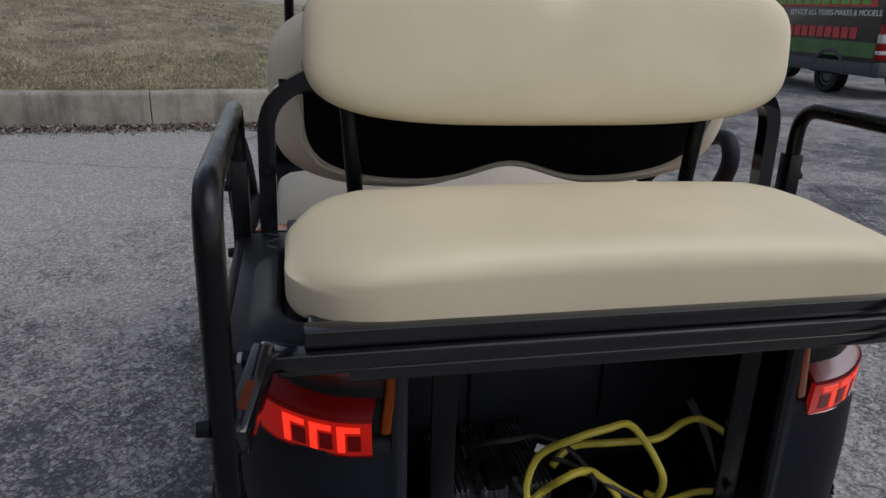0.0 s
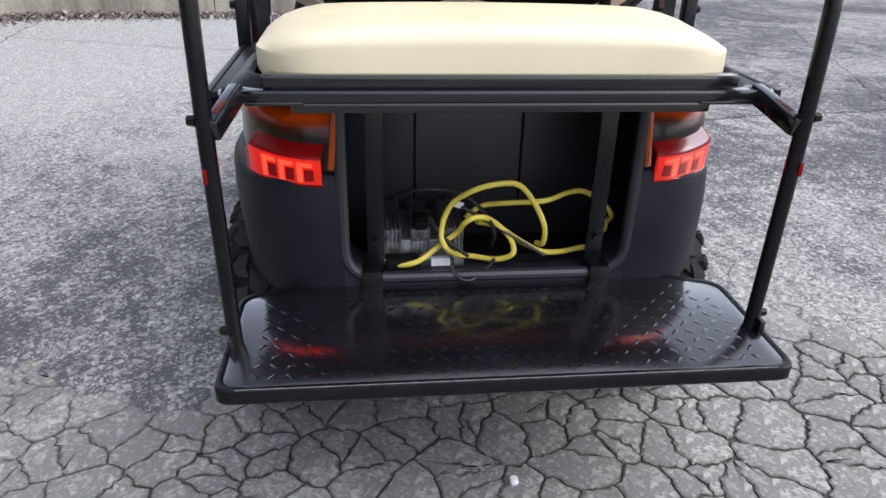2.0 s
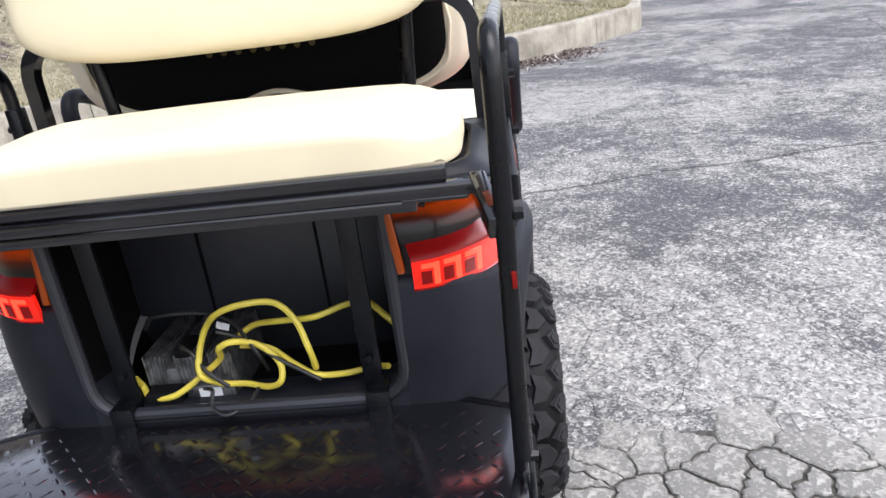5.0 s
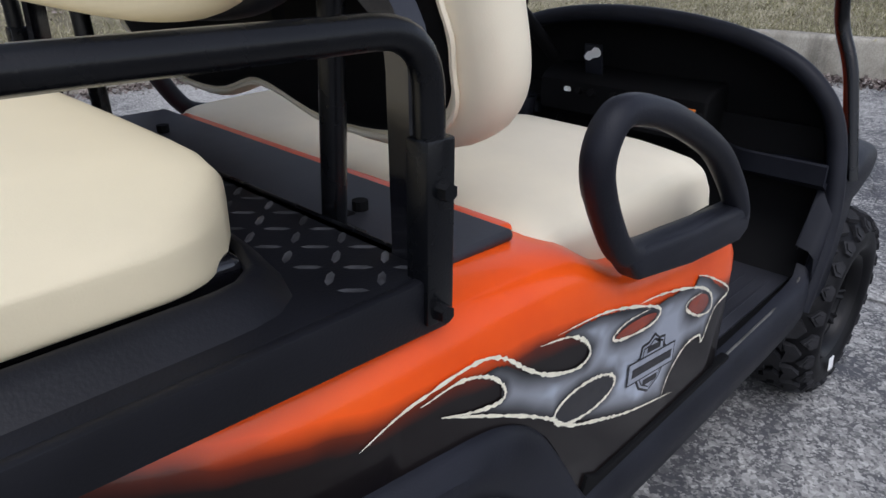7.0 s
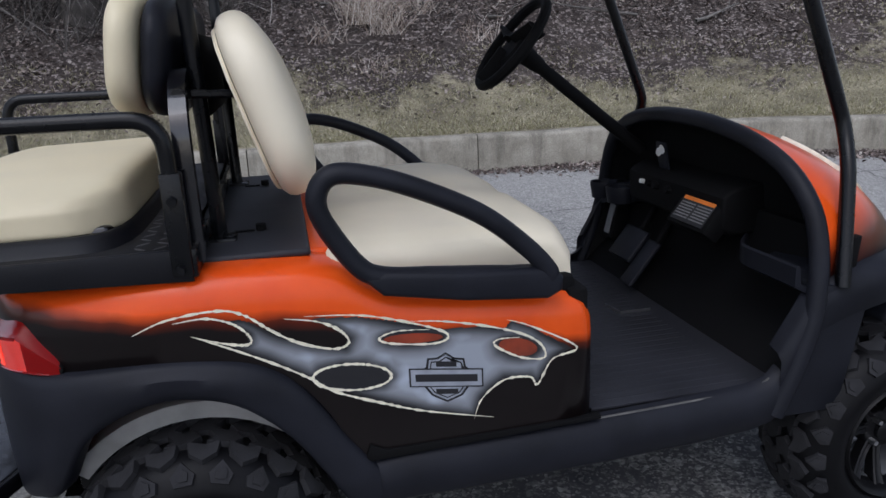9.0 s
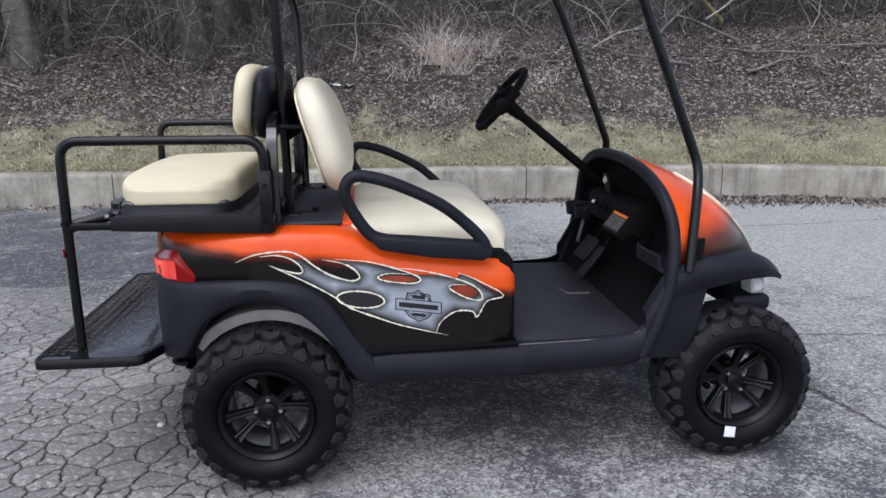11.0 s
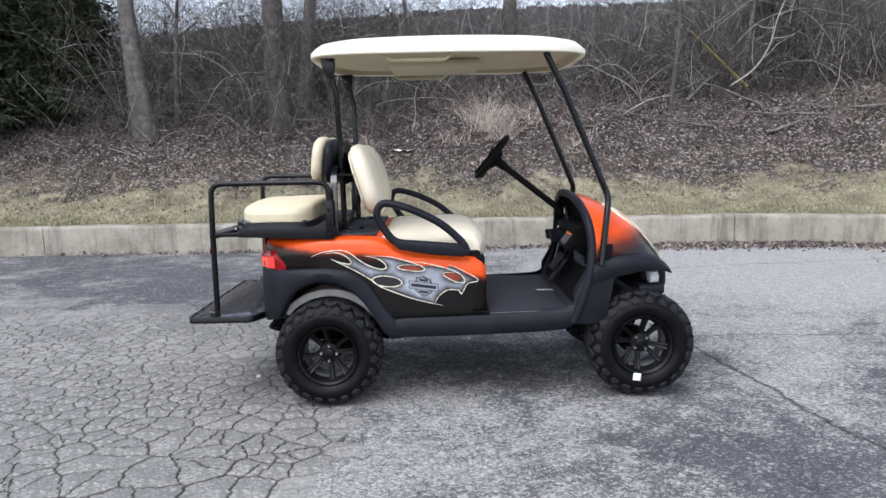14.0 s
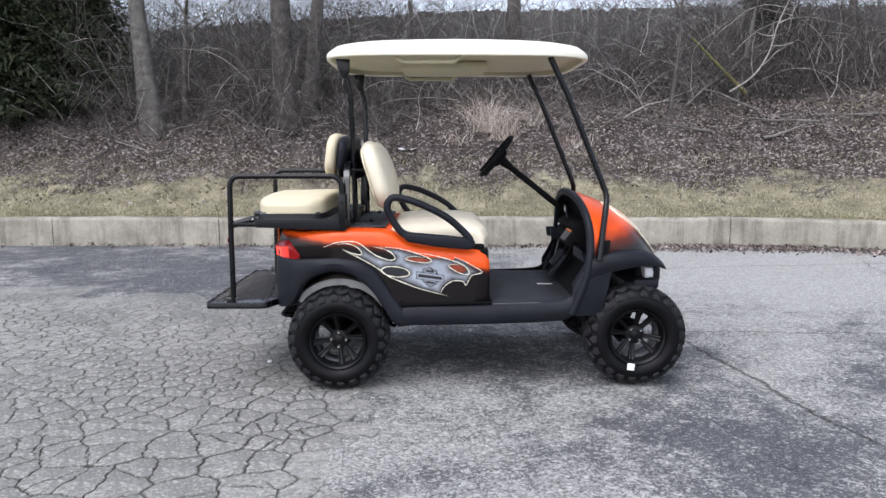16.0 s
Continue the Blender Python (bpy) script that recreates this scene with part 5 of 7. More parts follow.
both(lambda s: part("front_fender", front_wing(s), black_plastic, cart, "black textured plastic front fender", 50))
part("front_bumper", merged(box(1.74, 1.90, -0.40, 0.40, 0.57, 0.70, 0.04, 4), box(1.70, 1.85, -0.52, 0.52, 0.566, 0.625, 0.02, 3)), black_plastic, cart)
for s in (-1, 1):
    hl = part("headlight", prism([(1.754, 0.700), (1.806, 0.699), (1.813, 0.670), (1.811, 0.638), (1.765, 0.635)], s * 0.44, s * 0.530, 0.012, 3), headlight_lens, cart, "clear-lensed headlight")
    part("headlight_bowl", moved(lathe([(0.004, 0.0), (0.017, 0.003), (0.022, 0.012)], 16), Matrix.Translation((1.786, s * 0.522, 0.668)) @ (Matrix.Rotation(math.pi, 4, "Z") if s < 0 else Matrix.Identity(4))), chrome, hl)

# ---- wheels ----
def make_wheel():
    w = new("wheel")
    prof = [(0.152, -0.232), (0.160, -0.240), (0.20, -0.240), (0.240, -0.232), (0.262, -0.215), (0.276, -0.190), (0.280, -0.16), (0.281, -0.12), (0.280, -0.08), (0.276, -0.050), (0.262, -0.025), (0.240, -0.010), (0.224, -0.002), (0.207, 0.0), (0.190, -0.004), (0.176, -0.013), (0.166, -0.026), (0.152, -0.040)]
    part("tyre", lathe(prof, 64), rubber, w, "chunky black all-terrain tyre", 60)
    # tread: interlocking zigzag blocks over the crown, arrow-shaped lugs down both shoulders
    N = 22
    pitch_ = 2 * math.pi / N

    def on_tyre(yc, ang, rad):
        return Matrix.Rotation(-ang, 4, "Y") @ Matrix.Translation((rad, yc, 0))

    def block(outline_, rad, dep, yc, ang, roll=0.0):
        """A tread block: an outline in (across, round), standing dep above the casing."""
        m = on_tyre(yc, ang, rad) @ Matrix.Rotation(roll, 4, "Z")
        lo_ = [base_bm.verts.new(m @ Vector((-0.012, y_, z_))) for y_, z_ in outline_]
        k_ = 0.93
        cy_, cz_ = sum(q[0] for q in outline_) / len(outline_), sum(q[1] for q in outline_) / len(outline_)
        hi_ = [base_bm.verts.new(m @ Vector((dep, cy_ + (y_ - cy_) * k_, cz_ + (z_ - cz_) * k_))) for y_, z_ in outline_]
        base_bm.faces.new(hi_)
        for j_ in range(len(lo_)):
            q_ = (j_ + 1) % len(lo_)
            base_bm.faces.new((lo_[j_], lo_[q_], hi_[q_], hi_[j_]))

    base_bm = bmesh.new()
    zig = [(-0.025, -0.038), (0.003, -0.019), (0.025, -0.038), (0.025, 0.018), (0.003, 0.037), (-0.025, 0.018)]
    zag = [(y_, -z_) for y_, z_ in zig]
    wedge = [(0.026, 0.0), (0.006, 0.029), (-0.026, 0.034), (-0.016, 0.003), (-0.026, -0.034), (0.006, -0.029)]
    house = [(0.021, -0.018), (0.021, 0.018), (0.000, 0.025), (-0.028, 0.0), (0.000, -0.025)]
    dent = [(0.012, -0.010), (0.012, 0.010), (-0.004, 0.013), (-0.016, 0.0), (-0.004, -0.013)]
    for i in range(N):
        f = pitch_ * i
        block(zig, 0.279, 0.013, -0.098, f)
        block(zag, 0.279, 0.013, -0.143, f + 0.5 * pitch_)
        for sgn in (1, -1):
            mid = -0.12 + 0.12 * sgn
            g = f + (0.5 if sgn > 0 else 0) * pitch_
            block([(y_ * sgn, z_) for y_, z_ in wedge], 0.273, 0.014, mid - 0.054 * sgn, g, 0.34 * sgn)
            block([(y_ * sgn, z_) for y_, z_ in house], 0.252, 0.010, mid - 0.020 * sgn, g + 0.5 * pitch_, 0.92 * sgn)
            block([(y_ * sgn, z_) for y_, z_ in dent], 0.252, 0.0135, mid - 0.020 * sgn, g + 0.5 * pitch_, 0.92 * sgn)
    part("tread", base_bm, tread_rubber, w, "deep zigzag tread blocks", 30)
    rim = [(0.150, -0.23), (0.146, -0.21), (0.138, -0.12), (0.140, -0.05), (0.148, -0.042), (0.162, -0.034), (0.166, -0.024), (0.160, -0.016), (0.152, -0.022), (0.144, -0.036), (0.136, -0.07), (0.132, -0.12)]
    part("rim", lathe(rim, 48), rim_black, w, "satin black alloy rim", 40)
    part("barrel", lathe([(0.1365, -0.20), (0.130, -0.12), (0.1325, -0.085), (0.1345, -0.07)], 40), barrel_grey, w, "bare grey inside of the rim", 40)
    # eight spokes in four pairs, dished towards the hub
    for i in range(8):
        a = math.pi / 2 * (i // 2) + (0.30 if i % 2 else -0.30) + 0.22
        pts = [(0.035, 0.013, -0.088, -0.112), (0.075, 0.0115, -0.078, -0.103), (0.115, 0.0130, -0.062, -0.092), (0.142, 0.0175, -0.046, -0.080)]
        rows = [[(r, y0, -hw), (r, y0 + 0.003, -hw * 0.7), (r, y0 - 0.002, -hw * 0.25), (r, y0 - 0.002, hw * 0.25), (r, y0 + 0.003, hw * 0.7), (r, y0, hw), (r, y1, hw), (r, y1, -hw)] for r, hw, y0, y1 in pts]
        bm = moved(grid(rows, close_v=True, cap=True), Matrix.Rotation(a, 4, "Y"))
        part("spoke", bm, rim_black, w, "", 40)
    part("hub", lathe([(0.0, -0.066), (0.020, -0.066), (0.026, -0.070), (0.028, -0.080), (0.052, -0.084), (0.058, -0.092), (0.056, -0.13), (0.0, -0.13)], 28), rim_black, w, "", 40)
    for i in range(4):
        a = math.pi / 2 * i + 0.22
        bm = bmesh.new()
        bmesh.ops.create_cone(bm, cap_ends=True, segments=6, radius1=0.0095, radius2=0.007, depth=0.024, matrix=Matrix.Translation((0.042 * math.cos(a), -0.074, 0.042 * math.sin(a))) @ Matrix.Rotation(-math.pi / 2, 4, "X"))
        part("lug_nut", bm, chrome, w, "zinc lug nut")
    bm = bmesh.new()
    bmesh.ops.create_cone(bm, cap_ends=True, segments=24, radius1=0.062, radius2=0.070, depth=0.05, matrix=Matrix.Translation((0, -0.19, 0)) @ Matrix.Rotation(math.pi / 2, 4, "X"))
    part("brake_drum", bm, matte_black, w)
    return w


wheel = make_wheel()
wheel.parent = cart
RW, FW = -0.012, 1.706
wheel.matrix_basis = Matrix.Translation((RW, 0.655, 0.292))
for m in (Matrix.Translation((FW, 0.632, 0.306)) @ Matrix.Rotation(0.5, 4, "Y"), Matrix.Translation((RW, -0.655, 0.292)) @ Matrix.Rotation(math.pi, 4, "Z") @ Matrix.Rotation(0.2, 4, "Y"), Matrix.Translation((FW, -0.632, 0.306)) @ Matrix.Rotation(math.pi, 4, "Z") @ Matrix.Rotation(0.9, 4, "Y")):
    front_right = copy_thing(wheel, m)
part("tyre_sticker", moved(box(-0.021, 0.021, -0.0015, 0.0015, -0.020, 0.020, 0.001), Matrix.Translation((FW - 0.038, -0.6345, 0.136)) @ Matrix.Rotation(radians(8), 4, "Y") @ Matrix.Rotation(radians(-7), 4, "X")), white_plastic, cart, "small white paper sticker on the tyre")
part("rear_axle", merged(tube([(RW, -0.45, 0.284), (RW, 0.45, 0.284)], 0.038, 14), tube([(RW, -0.13, 0.284), (RW, 0.13, 0.284)], 0.11, 18)), matte_black, cart)
part("front_axle", merged(tube([(FW, -0.5, 0.30), (FW - 0.03, -0.25, 0.34), (FW - 0.03, 0.25, 0.34), (FW, 0.5, 0.30)], 0.024, 10), tube([(FW - 0.07, -0.5, 0.26), (FW - 0.07, 0.5, 0.26)], 0.014, 8)), matte_black, cart)
for s in (-1, 1):
    for x0, x1 in ((RW - 0.33, RW + 0.33),):
        for k in range(4):
            L = 0.33 - 0.06 * k
            part("leaf_spring", tube([(RW - L, s * 0.33, 0.37 - 0.012 * k - 0.0), (RW, s * 0.33, 0.33 - 0.012 * k), (RW + L, s * 0.33, 0.37 - 0.012 * k)], 0.008, 6, flat=3.0), matte_black, cart)
    part("shock_absorber", merged(tube([(1.62, s * 0.42, 0.34), (1.58, s * 0.38, 0.62)], 0.022, 12), tube([(1.62, s * 0.42, 0.30), (1.57, s * 0.375, 0.68)], 0.010, 8)), matte_black, cart)
    arcp = [(RW + 0.335 * math.cos(f), s * 0.40, 0.30 + 0.335 * math.sin(f)) for f in np.linspace(radians(35), radians(140), 14)]
    rows = [[(RW + (x - RW) * k, s * y, 0.30 + (z - 0.30) * k) for y, k in ((0.33, 1.0), (0.485, 1.0), (0.497, 0.992), (0.500, 0.965), (0.500, 0.880))] for x, _, z in arcp]
    part("wheel_housing", shell(grid(rows), 0.003), grey_sheet, cart, "grey sheet-metal wheel housing")
    part("lift_bracket", box(RW - 0.27, RW - 0.20, s * 0.40 - 0.02, s * 0.40 + 0.02, 0.42, 0.52, 0.006), steel_black, cart)
part("tow_hook", tube(rounded([(-0.30, -0.30, 0.44), (-0.345, -0.30, 0.43), (-0.40, -0.30, 0.375), (-0.32, -0.30, 0.375)], 0.02), 0.012, 8), steel_black, cart)
part("side_strut", tube([(0.36, -0.52, 0.40), (0.30, -0.45, 0.34), (0.24, -0.40, 0.35)], 0.012, 8), steel_black, cart)

# ---- tail lights, wrapped round the corners ----
CORNER = smooth_line([(-0.432, 0.370, 0), (-0.430, 0.40, 0), (-0.420, 0.432, 0), (-0.402, 0.462, 0), (-0.375, 0.492, 0), (-0.352, 0.512, 0), (-0.318, 0.533, 0), (-0.283, 0.549, 0), (-0.250, 0.560, 0)], 5)
CORNER = [Vector((tail(p.x), p.y, 0)) for p in CORNER]


def lamp_patch(s, a0, a1, f0, f1, off=0.0, thick=0.008, n=10, m=6):
    """A piece of the lens: a0..a1 round the corner from the inner end, f0..f1 from foot to top."""
    rows = []
    for a in np.linspace(a0, a1, n):
        u = a * (len(CORNER) - 1)
        i = min(int(u), len(CORNER) - 2)
        p = CORNER[i].lerp(CORNER[i + 1], u - i)
        out = Vector((p.x + 0.12, p.y - 0.25, 0)).normalized()
        # the foot runs level; the top falls away to a point along the flank
        lo = 0.746 + 0.006 * a
        hi = 0.845 + 0.014 * min(1, a * 1.6) - 0.082 * max(0, (a - 0.70) / 0.30) ** 1.1
        tuck = max(0, (a - 0.60) / 0.40) ** 1.5
        row = []
        for f in np.linspace(f0, f1, m):
            # a lip at the foot, an upright face, then a facet leaning back to the body
            swell = np.interp(f, [0, 0.05, 0.12, 0.71, 0.77, 1.0], [-0.004, 0.010, 0.016, 0.019, 0.017, -0.006])
            row.append(Vector((p.x, p.y, lo + (hi - lo) * f)) + out * (off + float(swell) * (1 - 0.6 * tuck) - 0.006 * tuck))
        rows.append(row)
    return mirror_y(shell(grid(rows), thick), s)


for s in (-1, 1):
    tl = part("tail_light", lamp_patch(s, 0, 1, 0.74, 1.0, 0, 0.010, 22, 6), red_lens, cart, "red tail light wrapped round the corner", 25)
    part("lit_lens", lamp_patch(s, 0, 0.74, 0.0, 0.74, 0, 0.010, 22, 12), red_glow, tl, "glowing lower part of the lens", 25)
    part("side_lens", lamp_patch(s, 0.74, 1.0, 0.0, 0.74, 0, 0.010, 10, 12), red_lens, tl, "red side of the lens with a faint added glow", 25)
    part("lens_frame", lamp_patch(s, 0.985, 1.02, -0.02, 1.02, 0.001, 0.012, 3, 6), matte_black, tl)
    part("lens_ridge", lamp_patch(s, 0.0, 0.70, 0.715, 0.765, 0.002, 0.004, 16, 3), red_lens, tl)
    part("lens_foot", lamp_patch(s, 0.0, 0.90, 0.03, 0.12, 0.002, 0.004, 16, 4), red_lens, tl)
    # added strip standing for the orange-painted edge of the body, no reflector
    part("body_edge_strip", mirror_y(moved(box(-0.008, 0.008, -0.008, 0.008, -0.07, 0.065, 0.005), Matrix.Translation((-0.388, 0.349, 0.862)) @ Matrix.Rotation(radians(6), 4, "X")), s), orange_edge, tl, "orange-painted body edge beside the tail light")
    for k in range(3):
        a = 0.07 + 0.155 * k
        part("lamp_cell", lamp_patch(s, a, a + 0.072, 0.22, 0.48, 0.0014, 0.003, 4, 4), red_deep, tl, "dark square cell")
        part("lamp_spark", lamp_patch(s, a + 0.086, a + 0.127, 0.19, 0.54, 0.0018, 0.003, 4, 4), red_spark, tl, "bright lit cell")
        part("lamp_bar", lamp_patch(s, a + 0.004, a + 0.127, 0.54, 0.63, 0.0020, 0.003, 5, 3), red_spark, tl)

# ---- roof ----
def roof_mesh():
    rows = []
    # half profile from the middle of the top round the rim to the middle below
    ring = [(0.0, 0.072), (0.35, 0.071), (0.65, 0.065), (0.85, 0.052), (0.94, 0.038), (0.98, 0.016), (1.0, -0.018), (1.0, -0.042), (0.985, -0.047), (0.965, -0.040), (0.955, -0.010), (0.90, -0.004), (0.86, -0.022), (0.60, -0.034), (0.30, -0.036), (0.0, -0.036)]
    for k, z in ring:
        row = []
        for j in range(64):
            f = 2 * math.pi * j / 64
            c, s = math.cos(f), math.sin(f)
            n = 5.5
            rad = (abs(c) ** n + abs(s) ** n) ** (-1 / n)
            x, y = 0.768 * rad * c * k, 0.565 * rad * s * k
            y *= 1 - 0.05 * max(0, x / 0.72) ** 3
            row.append((0.679 + x, y, 1.934 + z - (0.016 * (x / 0.72) ** 2 if z > 0 else 0) - 0.006 * max(0, x)))
        rows.append(row)
    return grid(rows[:10], close_v=True), grid(rows[9:], close_v=True)


roof_top, roof_liner = roof_mesh()
roof = part("roof", roof_top, roof_plastic, cart, "cream moulded plastic roof", 40)
part("roof_liner", roof_liner, roof_under, roof, "darker yellowish underside of the roof", 40)
for s in (-1, 1):
    part("roof_handle", moved(tube(rounded([(0.32, s * 0.49, 1.90), (0.36, s * 0.49, 1.862), (0.66, s * 0.49, 1.862), (0.70, s * 0.49, 1.90)], 0.03), 0.012, 8), Matrix.Identity(4)), roof_under, roof, "moulded grab recess under the roof")
part("roof_bulge", soft_box(0.52, 0.5, 0.05, 0.02, 6, lambda p: Vector((p.x + 0.60, p.y, p.z + 1.875))), roof_under, roof)

# roof struts
for s in (-1, 1):
    st = part("rear_strut", tube(rounded([(0.030, s * 0.415, 1.885), (0.035, s * 0.415, 1.80), (0.064, s * 0.412, 1.69), (0.074, s * 0.352, 0.94)], 0.05), 0.0165, 12), steel_black, cart, "black steel rear roof strut")
    part("strut_cap", prism([(-0.014, 1.885), (0.062, 1.885), (0.060, 1.83), (0.048, 1.775), (0.022, 1.775), (-0.004, 1.83)], s * 0.393, s * 0.437, 0.006), steel_black, st)
    part("strut_foot", box(0.04, 0.11, s * 0.352 - 0.03, s * 0.352 + 0.03, 0.925, 0.95, 0.006), steel_black, st)
    part("front_strut", tube(rounded([(1.195, s * 0.475, 1.89), (1.295, s * 0.476, 1.69), (1.538, s * 0.486, 1.108), (1.518, s * 0.535, 1.02), (1.474, s * 0.606, 0.75)], 0.05), 0.0175, 12), steel_black, cart, "black steel front roof strut")

# ---- front seats ----
def outline(hw, h, n, top_dip, top_w, foot_lift, foot_w, k=88):
    """Edge of a seat back in (across, up), with a dip in the top and a lift in the foot."""
    out = []
    for j in range(k):
        f = 2 * math.pi * j / k
        c, s = math.cos(f), math.sin(f)
        rad = (abs(c) ** n + abs(s) ** n) ** (-1 / n)
        y, z = hw * rad * c, h / 2 * rad * s
        if s > 0:
            z -= top_dip * math.exp(-(y / top_w) ** 2)
        else:
            z += foot_lift * math.exp(-(y / foot_w) ** 2)
        out.append((y, z))
    return out


def pad(edge, thick, crown=0.0, grow_=1.0, crease=0.0):
    """A stuffed pad: the outline in (y, z), filled out along x."""
    rings = [(0.02, 1.0), (0.12, 1.0), (0.22, 1.0), (0.35, 1.0), (0.5, 0.995), (0.65, 0.985), (0.82, 0.94), (0.91, 0.84), (0.96, 0.68), (0.99, 0.42), (1.0, 0.1), (0.995, -0.3), (0.975, -0.62), (0.93, -0.85), (0.84, -0.97), (0.6, -1.0), (0.02, -1.0)]
    rows = [[(thick / 2 * d + crown * (1 - k * k) * (1 if d > 0 else -0.2) - (crease * math.exp(-(y * k / 0.045) ** 2) if d > 0 else 0), y * k * grow_, z * k * grow_) for y, z in edge] for k, d in rings]
    return grid(rows, close_v=True, cap=True)


fb = outline(0.525, 0.43, 3.8, 0.062, 0.10, 0.055, 0.13)
lean = Matrix.Translation((0.232, 0, 1.232)) @ Matrix.Rotation(radians(-17), 4, "Y")
stuffed = pad(fb, 0.104, 0.012, 1.0, 0.020)
for v in stuffed.verts:
    # flat behind, thinning towards the top and the foot
    v.co.x = -0.052 + (v.co.x + 0.052) * (1 - 0.30 * abs(v.co.z / 0.215) ** 2.6)
front_back = part("front_backrest", moved(stuffed, lean @ Matrix.Translation((-0.0205, 0, 0))), vinyl_pale, cart, "cream vinyl front backrest with a dipped top")
part("back_shell", moved(pad(fb, 0.03, 0, 0.87), lean @ Matrix.Translation((-0.068, 0, 0.006))), matte_black, front_back, "black plastic back shell")
part("piping", moved(tube([(-0.074, y * 0.885 + 0.003 * math.sin(37 * y + 60 * z), z * 0.880) for y, z in fb], 0.0045, 6, True), lean), vinyl_pale, front_back)
for y in np.linspace(-0.13, 0.13, 8):
    for z in (-0.02, 0.012, 0.044, 0.076):
        part("shell_dimple", moved(tube([(-0.087, y, z), (-0.0815, y, z)], 0.008, 8), lean), dimple_brown, front_back)


def front_cushion():
    def sh(p):
        u, v = p.x / 0.29, p.y / 0.53
        w = max(0.0, p.z / 0.072)
        z = p.z + w * (0.012 * (1 - v ** 4) - 0.018 * math.exp(-(p.y / 0.05) ** 2) - 0.012 * max(0, -u) ** 2 - 0.018 * max(0, u - 0.55) / 0.45)
        x = p.x - (0.03 * w * max(0, u) + 0.035 * max(0, abs(v) - 0.75) / 0.25 * max(0, u))
        return Vector((x + 0.573, p.y, z + 0.872))
    return soft_box(0.58, 1.06, 0.145, 0.045, 16, sh, 0.015)


part("front_cushion", front_cushion(), vinyl_pale, cart, "cream vinyl front bench cushion")
for s in (-1, 1):
    loop = smooth_line([(0.290, s * 0.604, 1.015), (0.279, s * 0.606, 1.068), (0.305, s * 0.608, 1.106), (0.36, s * 0.61, 1.106), (0.455, s * 0.612, 1.077), (0.594, s * 0.612, 1.010), (0.693, s * 0.61, 0.930), (0.742, s * 0.608, 0.872), (0.722, s * 0.605, 0.866), (0.62, s * 0.604, 0.876), (0.50, s * 0.604, 0.887), (0.395, s * 0.604, 0.898), (0.345, s * 0.604, 0.928)], 6, True)
    arm = part("armrest", tube(loop, 0.0205, 12, True, 1.15), black_plastic, cart, "black looped plastic armrest")
    part("armrest_base", prism([(0.352, 0.902), (0.392, 0.862), (0.56, 0.832), (0.735, 0.816), (0.768, 0.832), (0.770, 0.862), (0.742, 0.886), (0.55, 0.896), (0.40, 0.912)], s * 0.580, s * 0.628, 0.013, 3), black_plastic, arm)

# steering
ax = Vector((0.44, 0, -0.35)).normalized()
hub = Vector((0.985, 0.28, 1.315))
turn = ax.to_track_quat("Z", "Y").to_matrix().to_4x4()
sw = part("steering_wheel", moved(tube([(0.158 * math.cos(f), 0.158 * math.sin(f), 0) for f in np.linspace(0, 2 * math.pi, 40, endpoint=False)], 0.0165, 10, True), Matrix.Translation(hub - ax * 0.03) @ turn), matte_black, cart, "black steering wheel")
part("steering_hub", moved(lathe([(0.0, -0.014), (0.066, -0.012), (0.082, 0.002), (0.064, 0.03), (0.026, 0.05)], 20), Matrix.Translation(hub - ax * 0.02) @ turn @ Matrix.Rotation(math.pi / 2, 4, "X")), matte_black, sw)
for a in (0.35, math.pi - 0.35, -math.pi / 2):
    part("spoke", moved(tube([(0.03 * math.cos(a), 0.03 * math.sin(a), 0.004), (0.15 * math.cos(a), 0.15 * math.sin(a), 0)], 0.034, 8, flat=0.3), Matrix.Translation(hub - ax * 0.03) @ turn), matte_black, sw)
part("steering_column", merged(tube([hub, hub + ax * 0.10, hub + ax * 0.14, hub + ax * 0.56], 0.021, 12), tube([hub - ax * 0.005, hub + ax * 0.09], 0.036, 14, taper=0.024)), matte_black, cart, "black steering column")

# ---- rear seat kit ----
def rear_cushion():
    def sh(p):
        u, v = p.x / 0.195, p.y / 0.478
        w = max(0.0, p.z / 0.048)
        z = p.z + w * (0.008 * (1 - v * v) - 0.060 * max(0, (abs(v) - 0.72) / 0.28) ** 2 * 0.28 - 0.010 * max(0, u - 0.6) - (0.002 + 0.018 * abs(v) ** 3) * (0.5 - 0.5 * u))
        x = p.x * (1 - 0.24 * max(0, (abs(v) - 0.80) / 0.20) ** 2.4)
        y = p.y * (1 - 0.034 * max(0, (abs(u) - 0.55) / 0.45) ** 2 - 0.022 * w * max(0, abs(v) - 0.8) / 0.2)
        return Vector((x - 0.29, y, z + 1.055))
    return soft_box(0.39, 0.990, 0.102, 0.034, 18, sh, 0.014)


part("rear_cushion", rear_cushion(), vinyl, cart, "cream vinyl rear-facing bench cushion")
rb = outline(0.457, 0.27, 3.6, 0.042, 0.075, 0.0, 0.1)
lean = Matrix.Translation((-0.035, 0, 1.338)) @ Matrix.Rotation(radians(7), 4, "Y") @ Matrix.Rotation(math.pi, 4, "Z")
rear_back = part("rear_backrest", moved(pad(rb, 0.066, 0.012), lean @ Matrix.Translation((0.025, 0, 0))), vinyl, cart, "cream vinyl rear backrest with a notched top")
part("back_shell", moved(pad(rb, 0.060, 0, 0.97), lean @ Matrix.Translation((-0.034, 0, 0))), black_plastic, rear_back, "black plastic back shell")
part("seat_base", box(-0.494, -0.12, -0.468, 0.468, 0.984, 1.018, 0.012, 3), gloss_black, cart, "black steel seat base")
